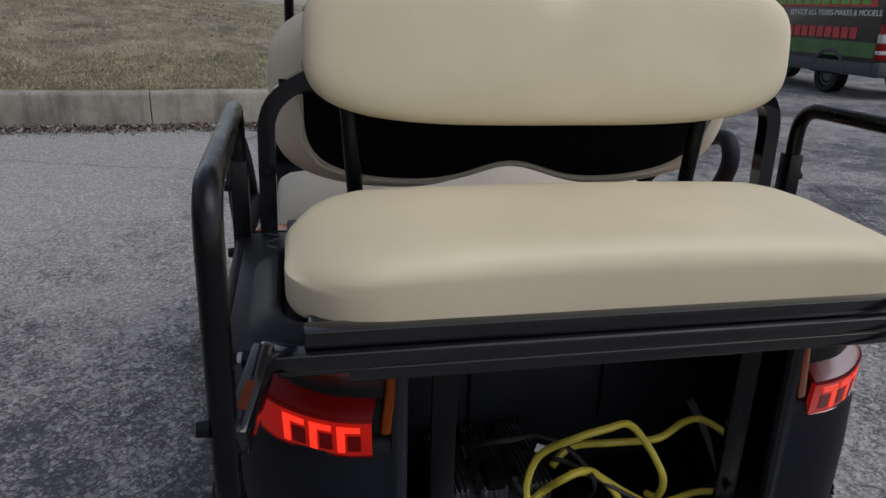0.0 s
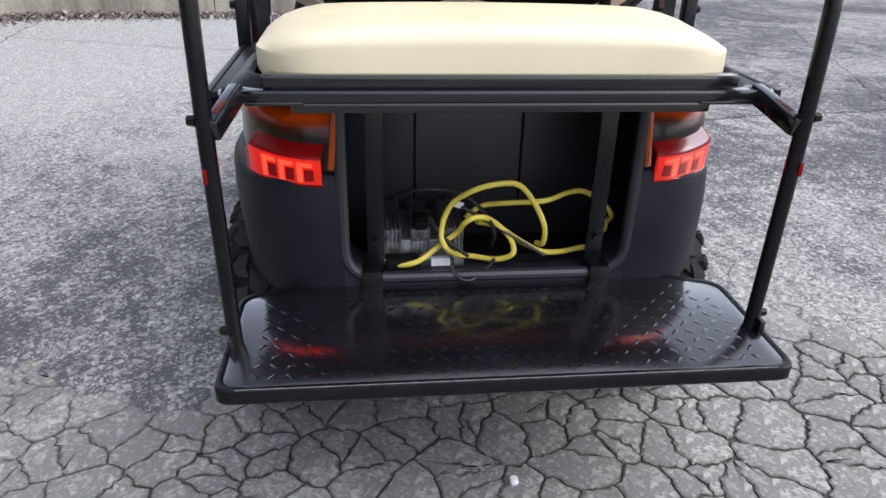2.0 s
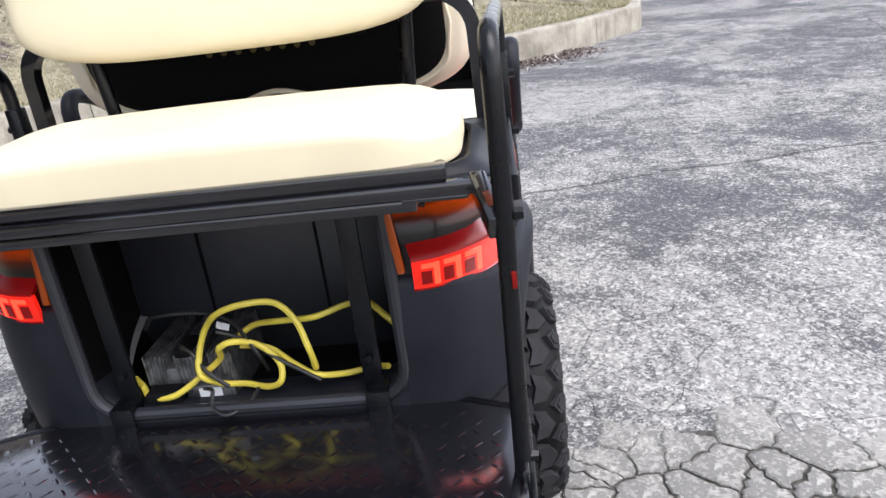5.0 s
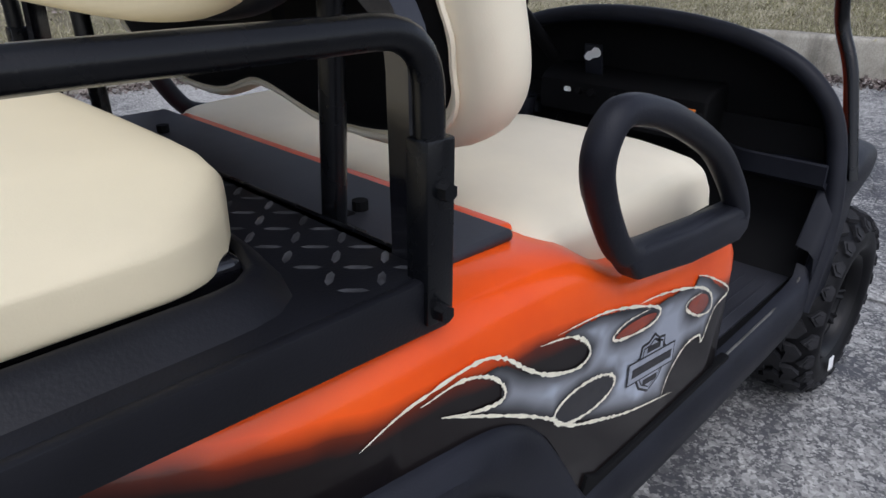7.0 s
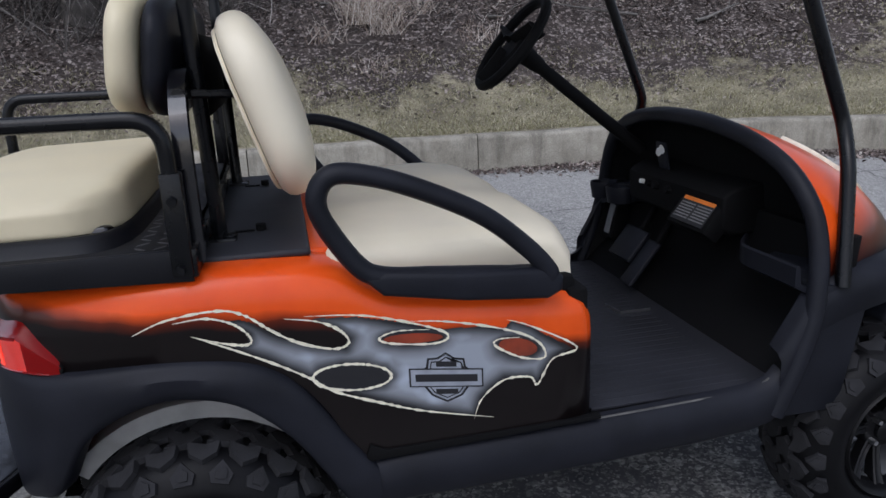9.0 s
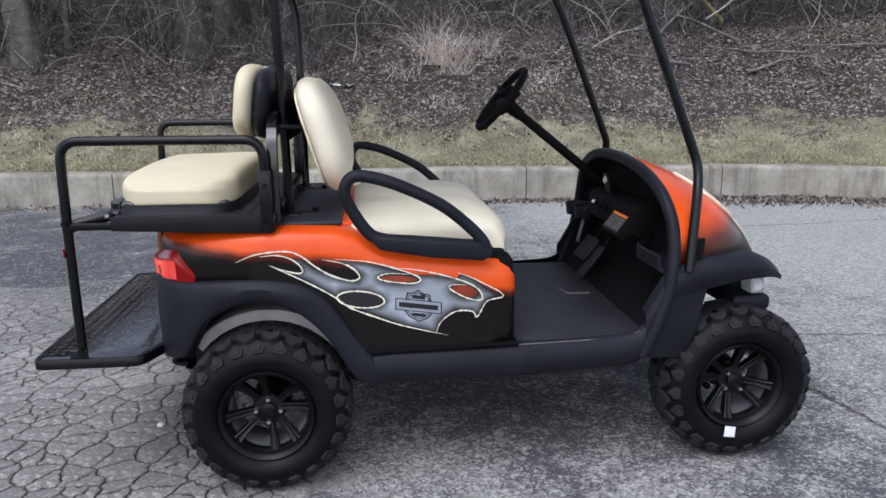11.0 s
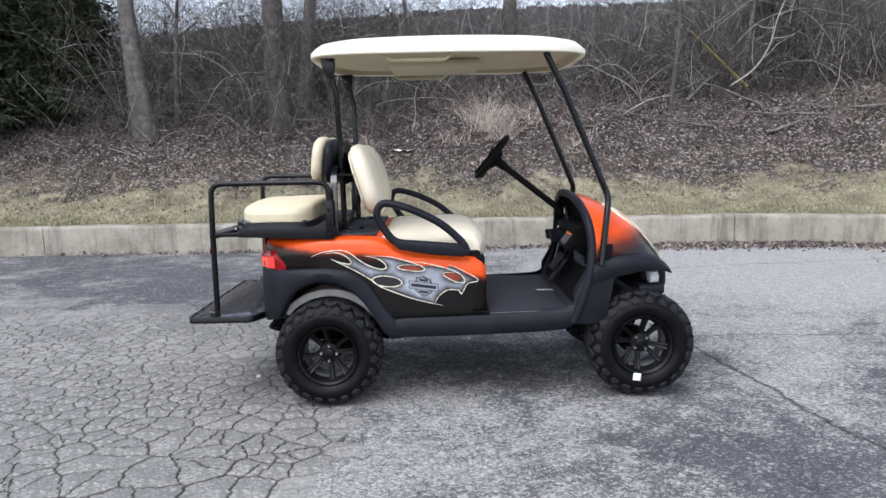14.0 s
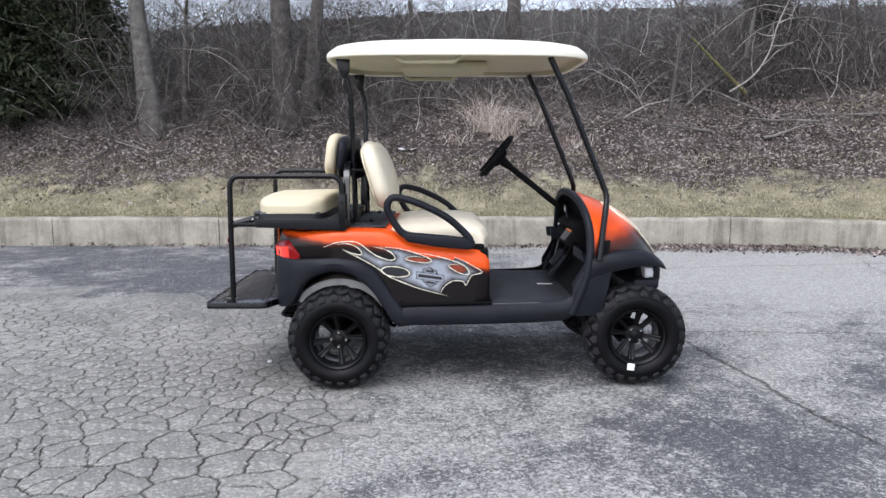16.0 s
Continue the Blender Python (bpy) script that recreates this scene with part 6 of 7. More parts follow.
part("seat_lip", box(-0.502, -0.470, -0.472, 0.472, 0.998, 1.0225, 0.003), gloss_black, cart, "black steel lip under the cushion")
part("rear_bar", box(-0.512, -0.46, -0.526, 0.526, 0.972, 0.996, 0.004), gloss_black, cart, "black steel cross bar")
part("lower_bar", box(-0.507, -0.47, -0.418, 0.418, 0.950, 0.971, 0.004), gloss_black, cart, "short black steel cross bar")
for s in (-1, 1):
    part("bar_bracket", box(-0.510, -0.455, s * 0.45 - 0.055, s * 0.45 + 0.055, 0.966, 0.9735, 0.002), gloss_black, cart)
deck = part("rear_deck", box(-0.47, 0.045, -0.574, 0.574, 0.966, 0.985, 0.006), deck_plastic, cart, "black diamond-plate rear deck")
both(lambda s: part("deck_side", prism([(-0.47, 0.942), (0.040, 0.922), (0.040, 0.986), (-0.47, 0.986)], s * 0.580 - 0.008, s * 0.580 + 0.008, 0.004), deck_plastic, cart, "smooth black skirt of the rear deck"))
part("deck_front", box(0.025, 0.05, -0.585, 0.585, 0.93, 0.985, 0.004), steel_black, cart)


# moulded tray that holds the cushion, its sides sloping down to the deck
def tray_ring(hx_, hy_, z, n=60, e=7.0):
    out = []
    for j in range(n):
        f = 2 * math.pi * j / n
        c, q = math.cos(f), math.sin(f)
        rad = (abs(c) ** e + abs(q) ** e) ** (-1 / e)
        out.append((-0.283 + hx_ * rad * c, hy_ * rad * q, z))
    return out


part("seat_tray", grid([tray_ring(*r) for r in ((0.212, 0.548, 0.9845), (0.208, 0.543, 0.990), (0.201, 0.526, 1.003), (0.196, 0.516, 1.011), (0.190, 0.508, 1.012), (0.184, 0.500, 1.004))], close_v=True), deck_plastic, cart, "moulded black tray round the rear cushion", 50)


def lug_field(x0, x1, y0, y1, z, pitch=0.032, size=0.0125, keep=None):
    """Raised crossed lugs of a tread plate."""
    V, F = [], []
    nx_, ny_ = int((x1 - x0) / pitch), int((y1 - y0) / pitch)
    for i in range(nx_ + 1):
        for j in range(ny_ + 1):
            x, y = x0 + i * pitch, y0 + j * pitch
            if keep and not keep(x, y):
                continue
            a = math.pi / 4 if (i + j) % 2 else -math.pi / 4
            u, w = Vector((math.cos(a), math.sin(a), 0)), Vector((-math.sin(a), math.cos(a), 0))
            c = Vector((x, y, z))
            k = len(V)
            V += [c - u * size, c - u * size * 0.5 - w * 0.0042, c + u * size * 0.5 - w * 0.0042, c + u * size, c + u * size * 0.5 + w * 0.0042, c - u * size * 0.5 + w * 0.0042, c - u * size * 0.4 + Vector((0, 0, 0.0015)), c + u * size * 0.4 + Vector((0, 0, 0.0015))]
            F += [(k, k + 1, k + 6), (k + 1, k + 2, k + 7, k + 6), (k + 2, k + 3, k + 7), (k + 3, k + 4, k + 7), (k + 4, k + 5, k + 6, k + 7), (k + 5, k, k + 6)]
    return V, F


V, F = lug_field(-0.055, 0.02, -0.55, 0.55, 0.985, 0.037, 0.0165)
raw("deck_tread", V, F, worn_lug, deck, "worn raised lugs of the deck", "", "stuff", 60)
for s in (-1, 1):
    rail = part("grab_rail", tube(rounded([(-0.616, s * 0.552, 0.492), (-0.612, s * 0.560, 0.96), (-0.606, s * 0.560, 1.228), (0.020, s * 0.578, 1.228), (0.024, s * 0.578, 0.945)], 0.062, 7), 0.0155, 12), steel_black, cart, "black tubular grab rail with rounded corners")
    part("rail_upright", box(0.004, 0.042, s * 0.578 - 0.016, s * 0.578 + 0.016, 0.935, 1.13, 0.004), steel_black, rail)
    part("lower_rail", box(-0.612, 0.02, s * 0.571 - 0.005, s * 0.571 + 0.005, 0.944, 0.968, 0.002), steel_black, rail)
    for x, y, z in ((0.022, 0.593, 1.080), (0.020, 0.593, 0.950), (-0.612, 0.574, 0.968), (-0.614, 0.566, 0.535)):
        part("bolt", bolt(x, s * y, z, 0.011, 0.014), steel_black, rail)
    # folding link between bar and rail
    a, b = Vector((-0.492, s * 0.522, 0.984)), Vector((-0.606, s * 0.546, 0.952))
    t = (b - a).normalized()
    m = Matrix.Translation((a + b) / 2) @ t.to_track_quat("X", "Z").to_matrix().to_4x4()
    ln = part("fold_link", moved(box(-0.072, 0.072, -0.014, 0.014, -0.019, 0.019, 0.005), m), gloss_black, cart, "folding steel link")
    part("link_reflector", moved(box(-0.005, 0.04, -0.006, 0.006, 0.0185, 0.0200, 0.0005), m), amber_dark, ln)
    part("link_bolt", moved(tube([(-0.058, -0.030, 0.004), (-0.058, 0.030, 0.004)], 0.0075, 6), m), chrome, ln, "zinc hinge bolt")
    part("link_pin", moved(tube([(-0.06, -0.024, 0), (-0.06, 0.024, 0)], 0.013, 10), m), steel_black, ln)
    part("back_support", tube(rounded([(0.045, s * 0.530, 0.95), (0.045, s * 0.525, 1.23), (0.040, s * 0.43, 1.29), (0.040, s * 0.30, 1.30)], 0.06), 0.0225, 4), gloss_black, cart, "bent square-tube backrest support")
    part("reach_rod", tube([(0.06, s * 0.42, 1.26), (0.17, s * 0.40, 1.255)], 0.009, 8), steel_black, cart)
    # reflector only; its lens colour has a faint glow added
    part("rail_reflector", box(-0.631, -0.626, s * 0.566 - 0.004, s * 0.566 + 0.004, 0.855, 0.883, 0.0015), red_deep, rail)
part("cross_tube", tube([(0.045, -0.5, 1.26), (0.045, 0.5, 1.26)], 0.014, 10), steel_black, cart)
part("support_plate", box(0.055, 0.075, -0.28, 0.28, 1.20, 1.38, 0.004), matte_black, cart)
part("under_bar", box(-0.40, -0.36, -0.42, 0.42, 0.925, 0.966, 0.004), steel_black, cart)
for s in (-1, 1):
    part("deck_leg", box(-0.35, -0.32, s * 0.40 - 0.012, s * 0.40 + 0.012, 0.80, 0.95, 0.003), steel_black, cart)

# foot plate
def plate_outline(g=0.0):
    pts = [(-0.37, 0.44), (-0.425, 0.572), (-0.775, 0.572), (-0.775, -0.572), (-0.425, -0.572), (-0.37, -0.44)]
    ring = rounded([(0.5 * (pts[0][0] + pts[-1][0]), 0, 0)] + [(x, y, 0) for x, y in pts] + [(0.5 * (pts[0][0] + pts[-1][0]), 0, 0)], 0.034, 6)
    c = Vector((-0.585, 0, 0))
    return [c + Vector(((p - c).x * (1 - g / 0.19), (p - c).y * (1 - g / 0.57), 0)) for p in ring[:-1]]


rows = [[(p.x, p.y, z) for p in plate_outline(g)] for g, z in ((0.010, 0.470), (0.003, 0.4705), (0.0, 0.474), (0.0, 0.501), (0.002, 0.5045), (0.005, 0.5055), (0.009, 0.5050), (0.014, 0.5030))]
rows_top = [[(p.x, p.y, z) for p in plate_outline(g)] for g, z in ((0.014, 0.476), (0.014, 0.502), (0.018, 0.504))]
bm = grid(rows_top, close_v=True)
bmesh.ops.contextual_create(bm, geom=[e for e in bm.edges if e.is_boundary])
bmesh.ops.triangulate(bm, faces=[f for f in bm.faces if len(f.verts) > 4])
foot = part("foot_plate", bm, plate_gloss, cart, "glossy black diamond-plate footrest", 30)
part("plate_rim", grid(rows, close_v=True), steel_black, foot, "rolled black edge of the footrest", 40)
# thin pale tube: wear and the highlight along the front rim
part("plate_edge", tube([(-0.7735, -0.53, 0.5052), (-0.7735, 0.53, 0.5052)], 0.0014, 5), scuffed, foot, "worn front edge with its highlight in pale colour")
V, F = lug_field(-0.735, -0.43, -0.54, 0.54, 0.504, 0.0335, 0.0145, lambda x, y: abs(y) < 0.53 - max(0, (x + 0.5)) * 0.9)
raw("foot_tread", V, F, plate_gloss, foot, "", "", "stuff", 60)
part("foot_arm", merged(box(-0.60, -0.30, -0.27, -0.23, 0.44, 0.474, 0.004), box(-0.60, -0.30, 0.23, 0.27, 0.44, 0.474, 0.004)), steel_black, cart)
for s in (-1, 1):
    part("rail_foot", box(-0.655, -0.60, s * 0.556 - 0.006, s * 0.556 + 0.006, 0.50, 0.535, 0.003), gloss_black, cart)

# ---- airbrushed flames on both flanks ----
def on_panel(x, z, s, off=0.0015):
    return Vector((x, s * (panel_y(x) + off), z))


def ribbon(pts, w, s, off, tip=True, closed=False):
    """A brush stroke of varying width laid on the panel."""
    line = smooth_line([(x, 0, z) for x, z in pts], 12, closed)
    k = len(line)
    rows = []
    rnd_ = random.Random(k)
    for i, p in enumerate(line):
        a, b = (line[(i - 1) % k], line[(i + 1) % k]) if closed else (line[max(i - 1, 0)], line[min(i + 1, k - 1)])
        t = (b - a).normalized()
        nrm = Vector((-t.z, 0, t.x))
        e = 1.0 if closed or not tip else min(1.0, 0.15 + 5 * min(i, k - 1 - i) / k)
        h = 0.56 * w * e * rnd_.uniform(0.35, 1.4)
        q0, q1 = p - nrm * h, p + nrm * h
        rows.append([on_panel(q0.x, q0.z, s, off), on_panel(q1.x, q1.z, s, off)])
    return grid(rows, close_u=closed)


def blob(pts, s, off, round_=True):
    bm = bmesh.new()
    f = bm.faces.new([bm.verts.new(on_panel(p.x, p.z, s, off)) for p in (smooth_line([(x, 0, z) for x, z in pts], 3, True) if round_ else [Vector((x, 0, z)) for x, z in pts])])
    bmesh.ops.triangulate(bm, faces=[f])
    # follow the curve of the panel between the corners
    bmesh.ops.subdivide_edges(bm, edges=bm.edges[:], cuts=2 if round_ else 6, use_grid_fill=True)
    for v in bm.verts:
        v.co.y = s * (panel_y(v.co.x) + off)
    return bm


def painted_area(pts, s, off, dx=0.004, dz=0.003):
    """An area of the panel inside an outline, laid down in small patches."""
    bm = bmesh.new()
    seen = {}

    def vert(i, j):
        if (i, j) not in seen:
            seen[i, j] = bm.verts.new(on_panel(i * dx, j * dz, s, off))
        return seen[i, j]

    xs, zs = [p[0] for p in pts], [p[1] for p in pts]
    for i in range(int(min(xs) / dx), int(max(xs) / dx) + 1):
        for j in range(int(min(zs) / dz), int(max(zs) / dz) + 1):
            x, z = (i + 0.5) * dx, (j + 0.5) * dz
            inside = False
            for (ax_, az), (bx, bz) in zip(pts, pts[1:] + pts[:1]):
                if (az > z) != (bz > z) and x < ax_ + (bx - ax_) * (z - az) / (bz - az):
                    inside = not inside
            if inside:
                bm.faces.new((vert(i, j), vert(i + 1, j), vert(i + 1, j + 1), vert(i, j + 1)))
    return bm


def edge_distance(me, outlines):
    """Stores on each vertex how far it lies from the nearest outline."""
    P = np.array([(v.co.x, v.co.z) for v in me.vertices])
    best = np.full(len(P), 1.0)
    for pts in outlines:
        for a, b in zip(pts, pts[1:] + pts[:1]):
            a, b = np.array(a), np.array(b)
            t = np.clip(((P - a) @ (b - a)) / max((b - a) @ (b - a), 1e-9), 0, 1)
            q = P - (a + t[:, None] * (b - a))
            best = np.minimum(best, np.hypot(q[:, 0], q[:, 1]))
    me.attributes.new("rim", "FLOAT", "POINT").data.foreach_set("value", best.astype(np.float32))


def ellipse(cx, cz, rx, rz, tilt=0.0, n=10):
    return [(cx + rx * math.cos(f) * math.cos(tilt) - rz * math.sin(f) * math.sin(tilt), cz + rx * math.cos(f) * math.sin(tilt) + rz * math.sin(f) * math.cos(tilt)) for f in (2 * math.pi * i / n for i in range(n))]


UPPER = [(-0.087, 0.827), (-0.019, 0.854), (0.073, 0.863), (0.123, 0.848), (0.172, 0.809), (0.223, 0.777), (0.288, 0.756), (0.318, 0.766), (0.302, 0.794), (0.260, 0.818), (0.196, 0.832)]
TOP = [(0.234, 0.832), (0.338, 0.822), (0.428, 0.798), (0.510, 0.766), (0.521, 0.747), (0.485, 0.740), (0.403, 0.752), (0.380, 0.766), (0.416, 0.777), (0.486, 0.772)]
CURL = [(0.446, 0.795), (0.510, 0.787), (0.595, 0.767), (0.682, 0.737), (0.728, 0.705), (0.735, 0.673), (0.683, 0.681), (0.626, 0.715), (0.632, 0.730), (0.683, 0.728)]
HEAD = [(0.651, 0.772), (0.708, 0.749), (0.811, 0.687), (0.754, 0.666), (0.720, 0.612), (0.702, 0.632), (0.644, 0.634), (0.593, 0.598), (0.574, 0.553)]
TAIL = [(0.020, 0.817), (0.076, 0.796), (0.122, 0.787), (0.129, 0.802), (0.101, 0.832), (0.051, 0.850), (-0.010, 0.846)]
BELLY = [(0.020, 0.817), (0.095, 0.780), (0.176, 0.736), (0.239, 0.696), (0.282, 0.662), (0.373, 0.623), (0.468, 0.588), (0.618, 0.549)]
FILL = [(0.076, 0.842), (0.122, 0.838), (0.182, 0.797), (0.245, 0.767), (0.311, 0.754), (0.321, 0.774), (0.292, 0.803), (0.249, 0.826), (0.338, 0.818), (0.428, 0.795), (0.505, 0.770), (0.595, 0.764), (0.645, 0.752), (0.660, 0.768),
        (0.708, 0.747), (0.800, 0.686), (0.754, 0.666), (0.720, 0.618), (0.700, 0.632), (0.644, 0.637), (0.593, 0.600), (0.574, 0.560), (0.468, 0.590), (0.373, 0.626), (0.282, 0.667), (0.218, 0.712), (0.125, 0.767), (0.085, 0.790), (0.122, 0.789), (0.127, 0.808), (0.100, 0.830)]
for s in (-1, 1):
    fl = part("flame_art", painted_area(FILL, s, 0.0014), silver_flame, cart, "silver-grey airbrushed flame edged in cream", 0)
    edge_distance(fl.data, [FILL, ellipse(0.320, 0.689, 0.080, 0.028, -0.12), ellipse(0.450, 0.757, 0.062, 0.011, -0.08), ellipse(0.676, 0.706, 0.045, 0.020, -0.3)])
    for name, pts, w in (("stroke", UPPER, 0.0055), ("stroke", TOP, 0.0045), ("stroke", CURL, 0.0045), ("stroke", HEAD, 0.0045), ("stroke", TAIL, 0.005), ("stroke", BELLY, 0.005)):
        part(name, ribbon(pts, w, s, 0.0024), cream_paint, fl, "", 0)
    part("hole", blob(ellipse(0.320, 0.689, 0.080, 0.028, -0.12), s, 0.0020), shield_paint, fl, "", 0)
    part("hole_edge", ribbon(ellipse(0.320, 0.689, 0.080, 0.029, -0.12), 0.0055, s, 0.0026, False, True), cream_paint, fl, "", 0)
    part("ember", blob(ellipse(0.450, 0.757, 0.062, 0.011, -0.08), s, 0.0020), ember, fl, "", 0)
    part("ember", blob(ellipse(0.676, 0.706, 0.045, 0.020, -0.3), s, 0.0020), ember, fl, "", 0)
    # plain badge: a cross bar on a shield, without letters
    def badge(pts, off):
        bm = bmesh.new()
        f = bm.faces.new([bm.verts.new(on_panel(0.516 + x, 0.659 + z - 0.14 * x, s, off)) for x, z in pts])
        bmesh.ops.triangulate(bm, faces=[f])
        return bm
    half = [(0.0, 0.058), (0.018, 0.046), (0.040, 0.044), (0.043, 0.024), (0.052, 0.018), (0.050, 0.0), (0.048, -0.022), (0.034, -0.042), (0.0, -0.058)]
    outer = half + [(-x, z) for x, z in half[-2:0:-1]]
    part("badge", badge(outer, 0.0020), shield_paint, fl, "dark shield-shaped badge without lettering", 0)
    part("badge_field", badge([(x * 0.90, z * 0.91) for x, z in outer], 0.0026), badge_grey, fl, "", 0)
    part("badge_line", badge([(x * 0.82, z * 0.83) for x, z in outer], 0.0030), shield_paint, fl, "", 0)
    part("badge_field", badge([(x * 0.77, z * 0.78) for x, z in outer], 0.0034), badge_grey, fl, "", 0)
    for k, (hx_, hz_) in enumerate(((0.080, 0.0215), (0.0765, 0.0185), (0.0745, 0.0165))):
        part("badge_bar", badge([(-hx_, -hz_), (hx_, -hz_), (hx_, hz_), (-hx_, hz_)], 0.0038 + 0.0004 * k), (shield_paint, badge_grey, badge_grey)[k], fl, "", 0)
    part("badge_core", badge([(-0.067, -0.0085), (0.067, -0.0085), (0.067, 0.0085), (-0.067, 0.0085)], 0.0050), shield_paint, fl, "", 0)
    for zz, ww in ((0.0315, 0.022), (-0.0315, 0.024)):
        part("badge_print", badge([(-ww, zz - 0.006), (ww, zz - 0.006), (ww, zz + 0.006), (-ww, zz + 0.006)], 0.0040), shield_paint, fl, "", 0)

# ---- things lying in the bag well ----
charger = tagged(new("battery_charger"), "finned silver battery charger in the bag well", "charger")
charger.location = (-0.225, 0.148, 0.500)
part("body", merged(box(-0.09, 0.10, -0.10, 0.10, 0.0, 0.085, 0.006), box(-0.112, -0.085, -0.10, 0.01, 0.004, 0.050, 0.004)), silver, charger)
for y0, y1 in ((0.052, 0.100), (-0.018, 0.030), (-0.100, -0.045)):
    part("fin_block", box(-0.092, 0.10, y0, y1, 0.080, 0.112, 0.003), silver, charger)
    k = int((y1 - y0) / 0.0085)
    for i in range(k):
        y = y0 + (i + 0.5) * (y1 - y0) / k
        part("fin", box(-0.096, 0.10, y - 0.0017, y + 0.0017, 0.050, 0.120, 0.001, 1), silver, charger)
part("front_box", box(-0.138, -0.092, 0.012, 0.092, 0.002, 0.052, 0.008, 3), matte_black, charger, "black plastic connector box")
part("relay", box(-0.10, -0.03, -0.012, 0.022, 0.112, 0.135, 0.006), matte_black, charger)
part("label", box(-0.1135, -0.1115, -0.070, -0.020, 0.008, 0.044, 0), white_plastic, charger)


def lay(px, depth, lift, scale=0.95):
    """A run given across and up, at a depth that wanders a little."""
    return smooth_line([Vector((depth + 0.018 * math.sin(1.7 * i), y, lift + (z - 0.48) * scale)) for i, (y, z) in enumerate(px)], 8)


LOOP = [(0.255, 0.526), (0.256, 0.496), (0.231, 0.479), (0.169, 0.487), (0.105, 0.523), (0.066, 0.554), (0.05, 0.594), (0.019, 0.606), (-0.021, 0.58), (-0.061, 0.539), (-0.067, 0.507), (-0.032, 0.483), (0.024, 0.482),
        (0.072, 0.501), (0.101, 0.534), (0.105, 0.572), (0.082, 0.629), (0.036, 0.676), (-0.024, 0.694), (-0.077, 0.678), (-0.114, 0.635), (-0.138, 0.581), (-0.141, 0.528), (-0.131, 0.517)]
REACH = [(0.043, 0.575), (0.0, 0.601), (-0.07, 0.618), (-0.147, 0.627), (-0.211, 0.638), (-0.254, 0.637), (-0.294, 0.615), (-0.319, 0.582), (-0.321, 0.551), (-0.311, 0.524)]
RUN = [(0.019, 0.59), (-0.035, 0.567), (-0.09, 0.535), (-0.14, 0.511), (-0.197, 0.494), (-0.247, 0.501), (-0.29, 0.517)]
cord = part("extension_cord", merged(tube(lay(LOOP, -0.345, 0.540), 0.0068, 8), tube(lay(REACH, -0.295, 0.540), 0.0068, 8), tube(lay(RUN, -0.325, 0.530), 0.0068, 8)), cord_yellow)
tagged(cord, "yellow extension cord loosely coiled in the bag well", "extension cord")
LEADS = [([(0.213, 0.636), (0.212, 0.647), (0.188, 0.666), (0.141, 0.677), (0.083, 0.661), (0.031, 0.632), (-0.005, 0.596), (-0.024, 0.549), (-0.023, 0.503)], -0.325, 0.540), ([(0.133, 0.6), (0.122, 0.569), (0.09, 0.536), (0.043, 0.501)], -0.355, 0.545),
         ([(0.088, 0.508), (0.082, 0.489), (0.08, 0.465), (0.046, 0.448), (0.003, 0.462), (-0.02, 0.49)], -0.388, 0.548), ([(0.058, 0.623), (0.012, 0.59), (-0.063, 0.545), (-0.147, 0.493)], -0.335, 0.540)]
lead = part("charger_lead", merged(*[tube(lay(*run_), 0.0046, 6) for run_ in LEADS]), cord_black)
tagged(lead, "thin black charger lead coiled in the bag well", "cable")
plug = tagged(new("plug_tag"), "small white paper tag on the charger lead", "tag")
part("tag", moved(box(-0.001, 0.001, -0.014, 0.014, -0.008, 0.008, 0), Matrix.Translation((-0.29, 0.062, 0.665)) @ Matrix.Rotation(radians(20), 4, "X")), white_plastic, plug)

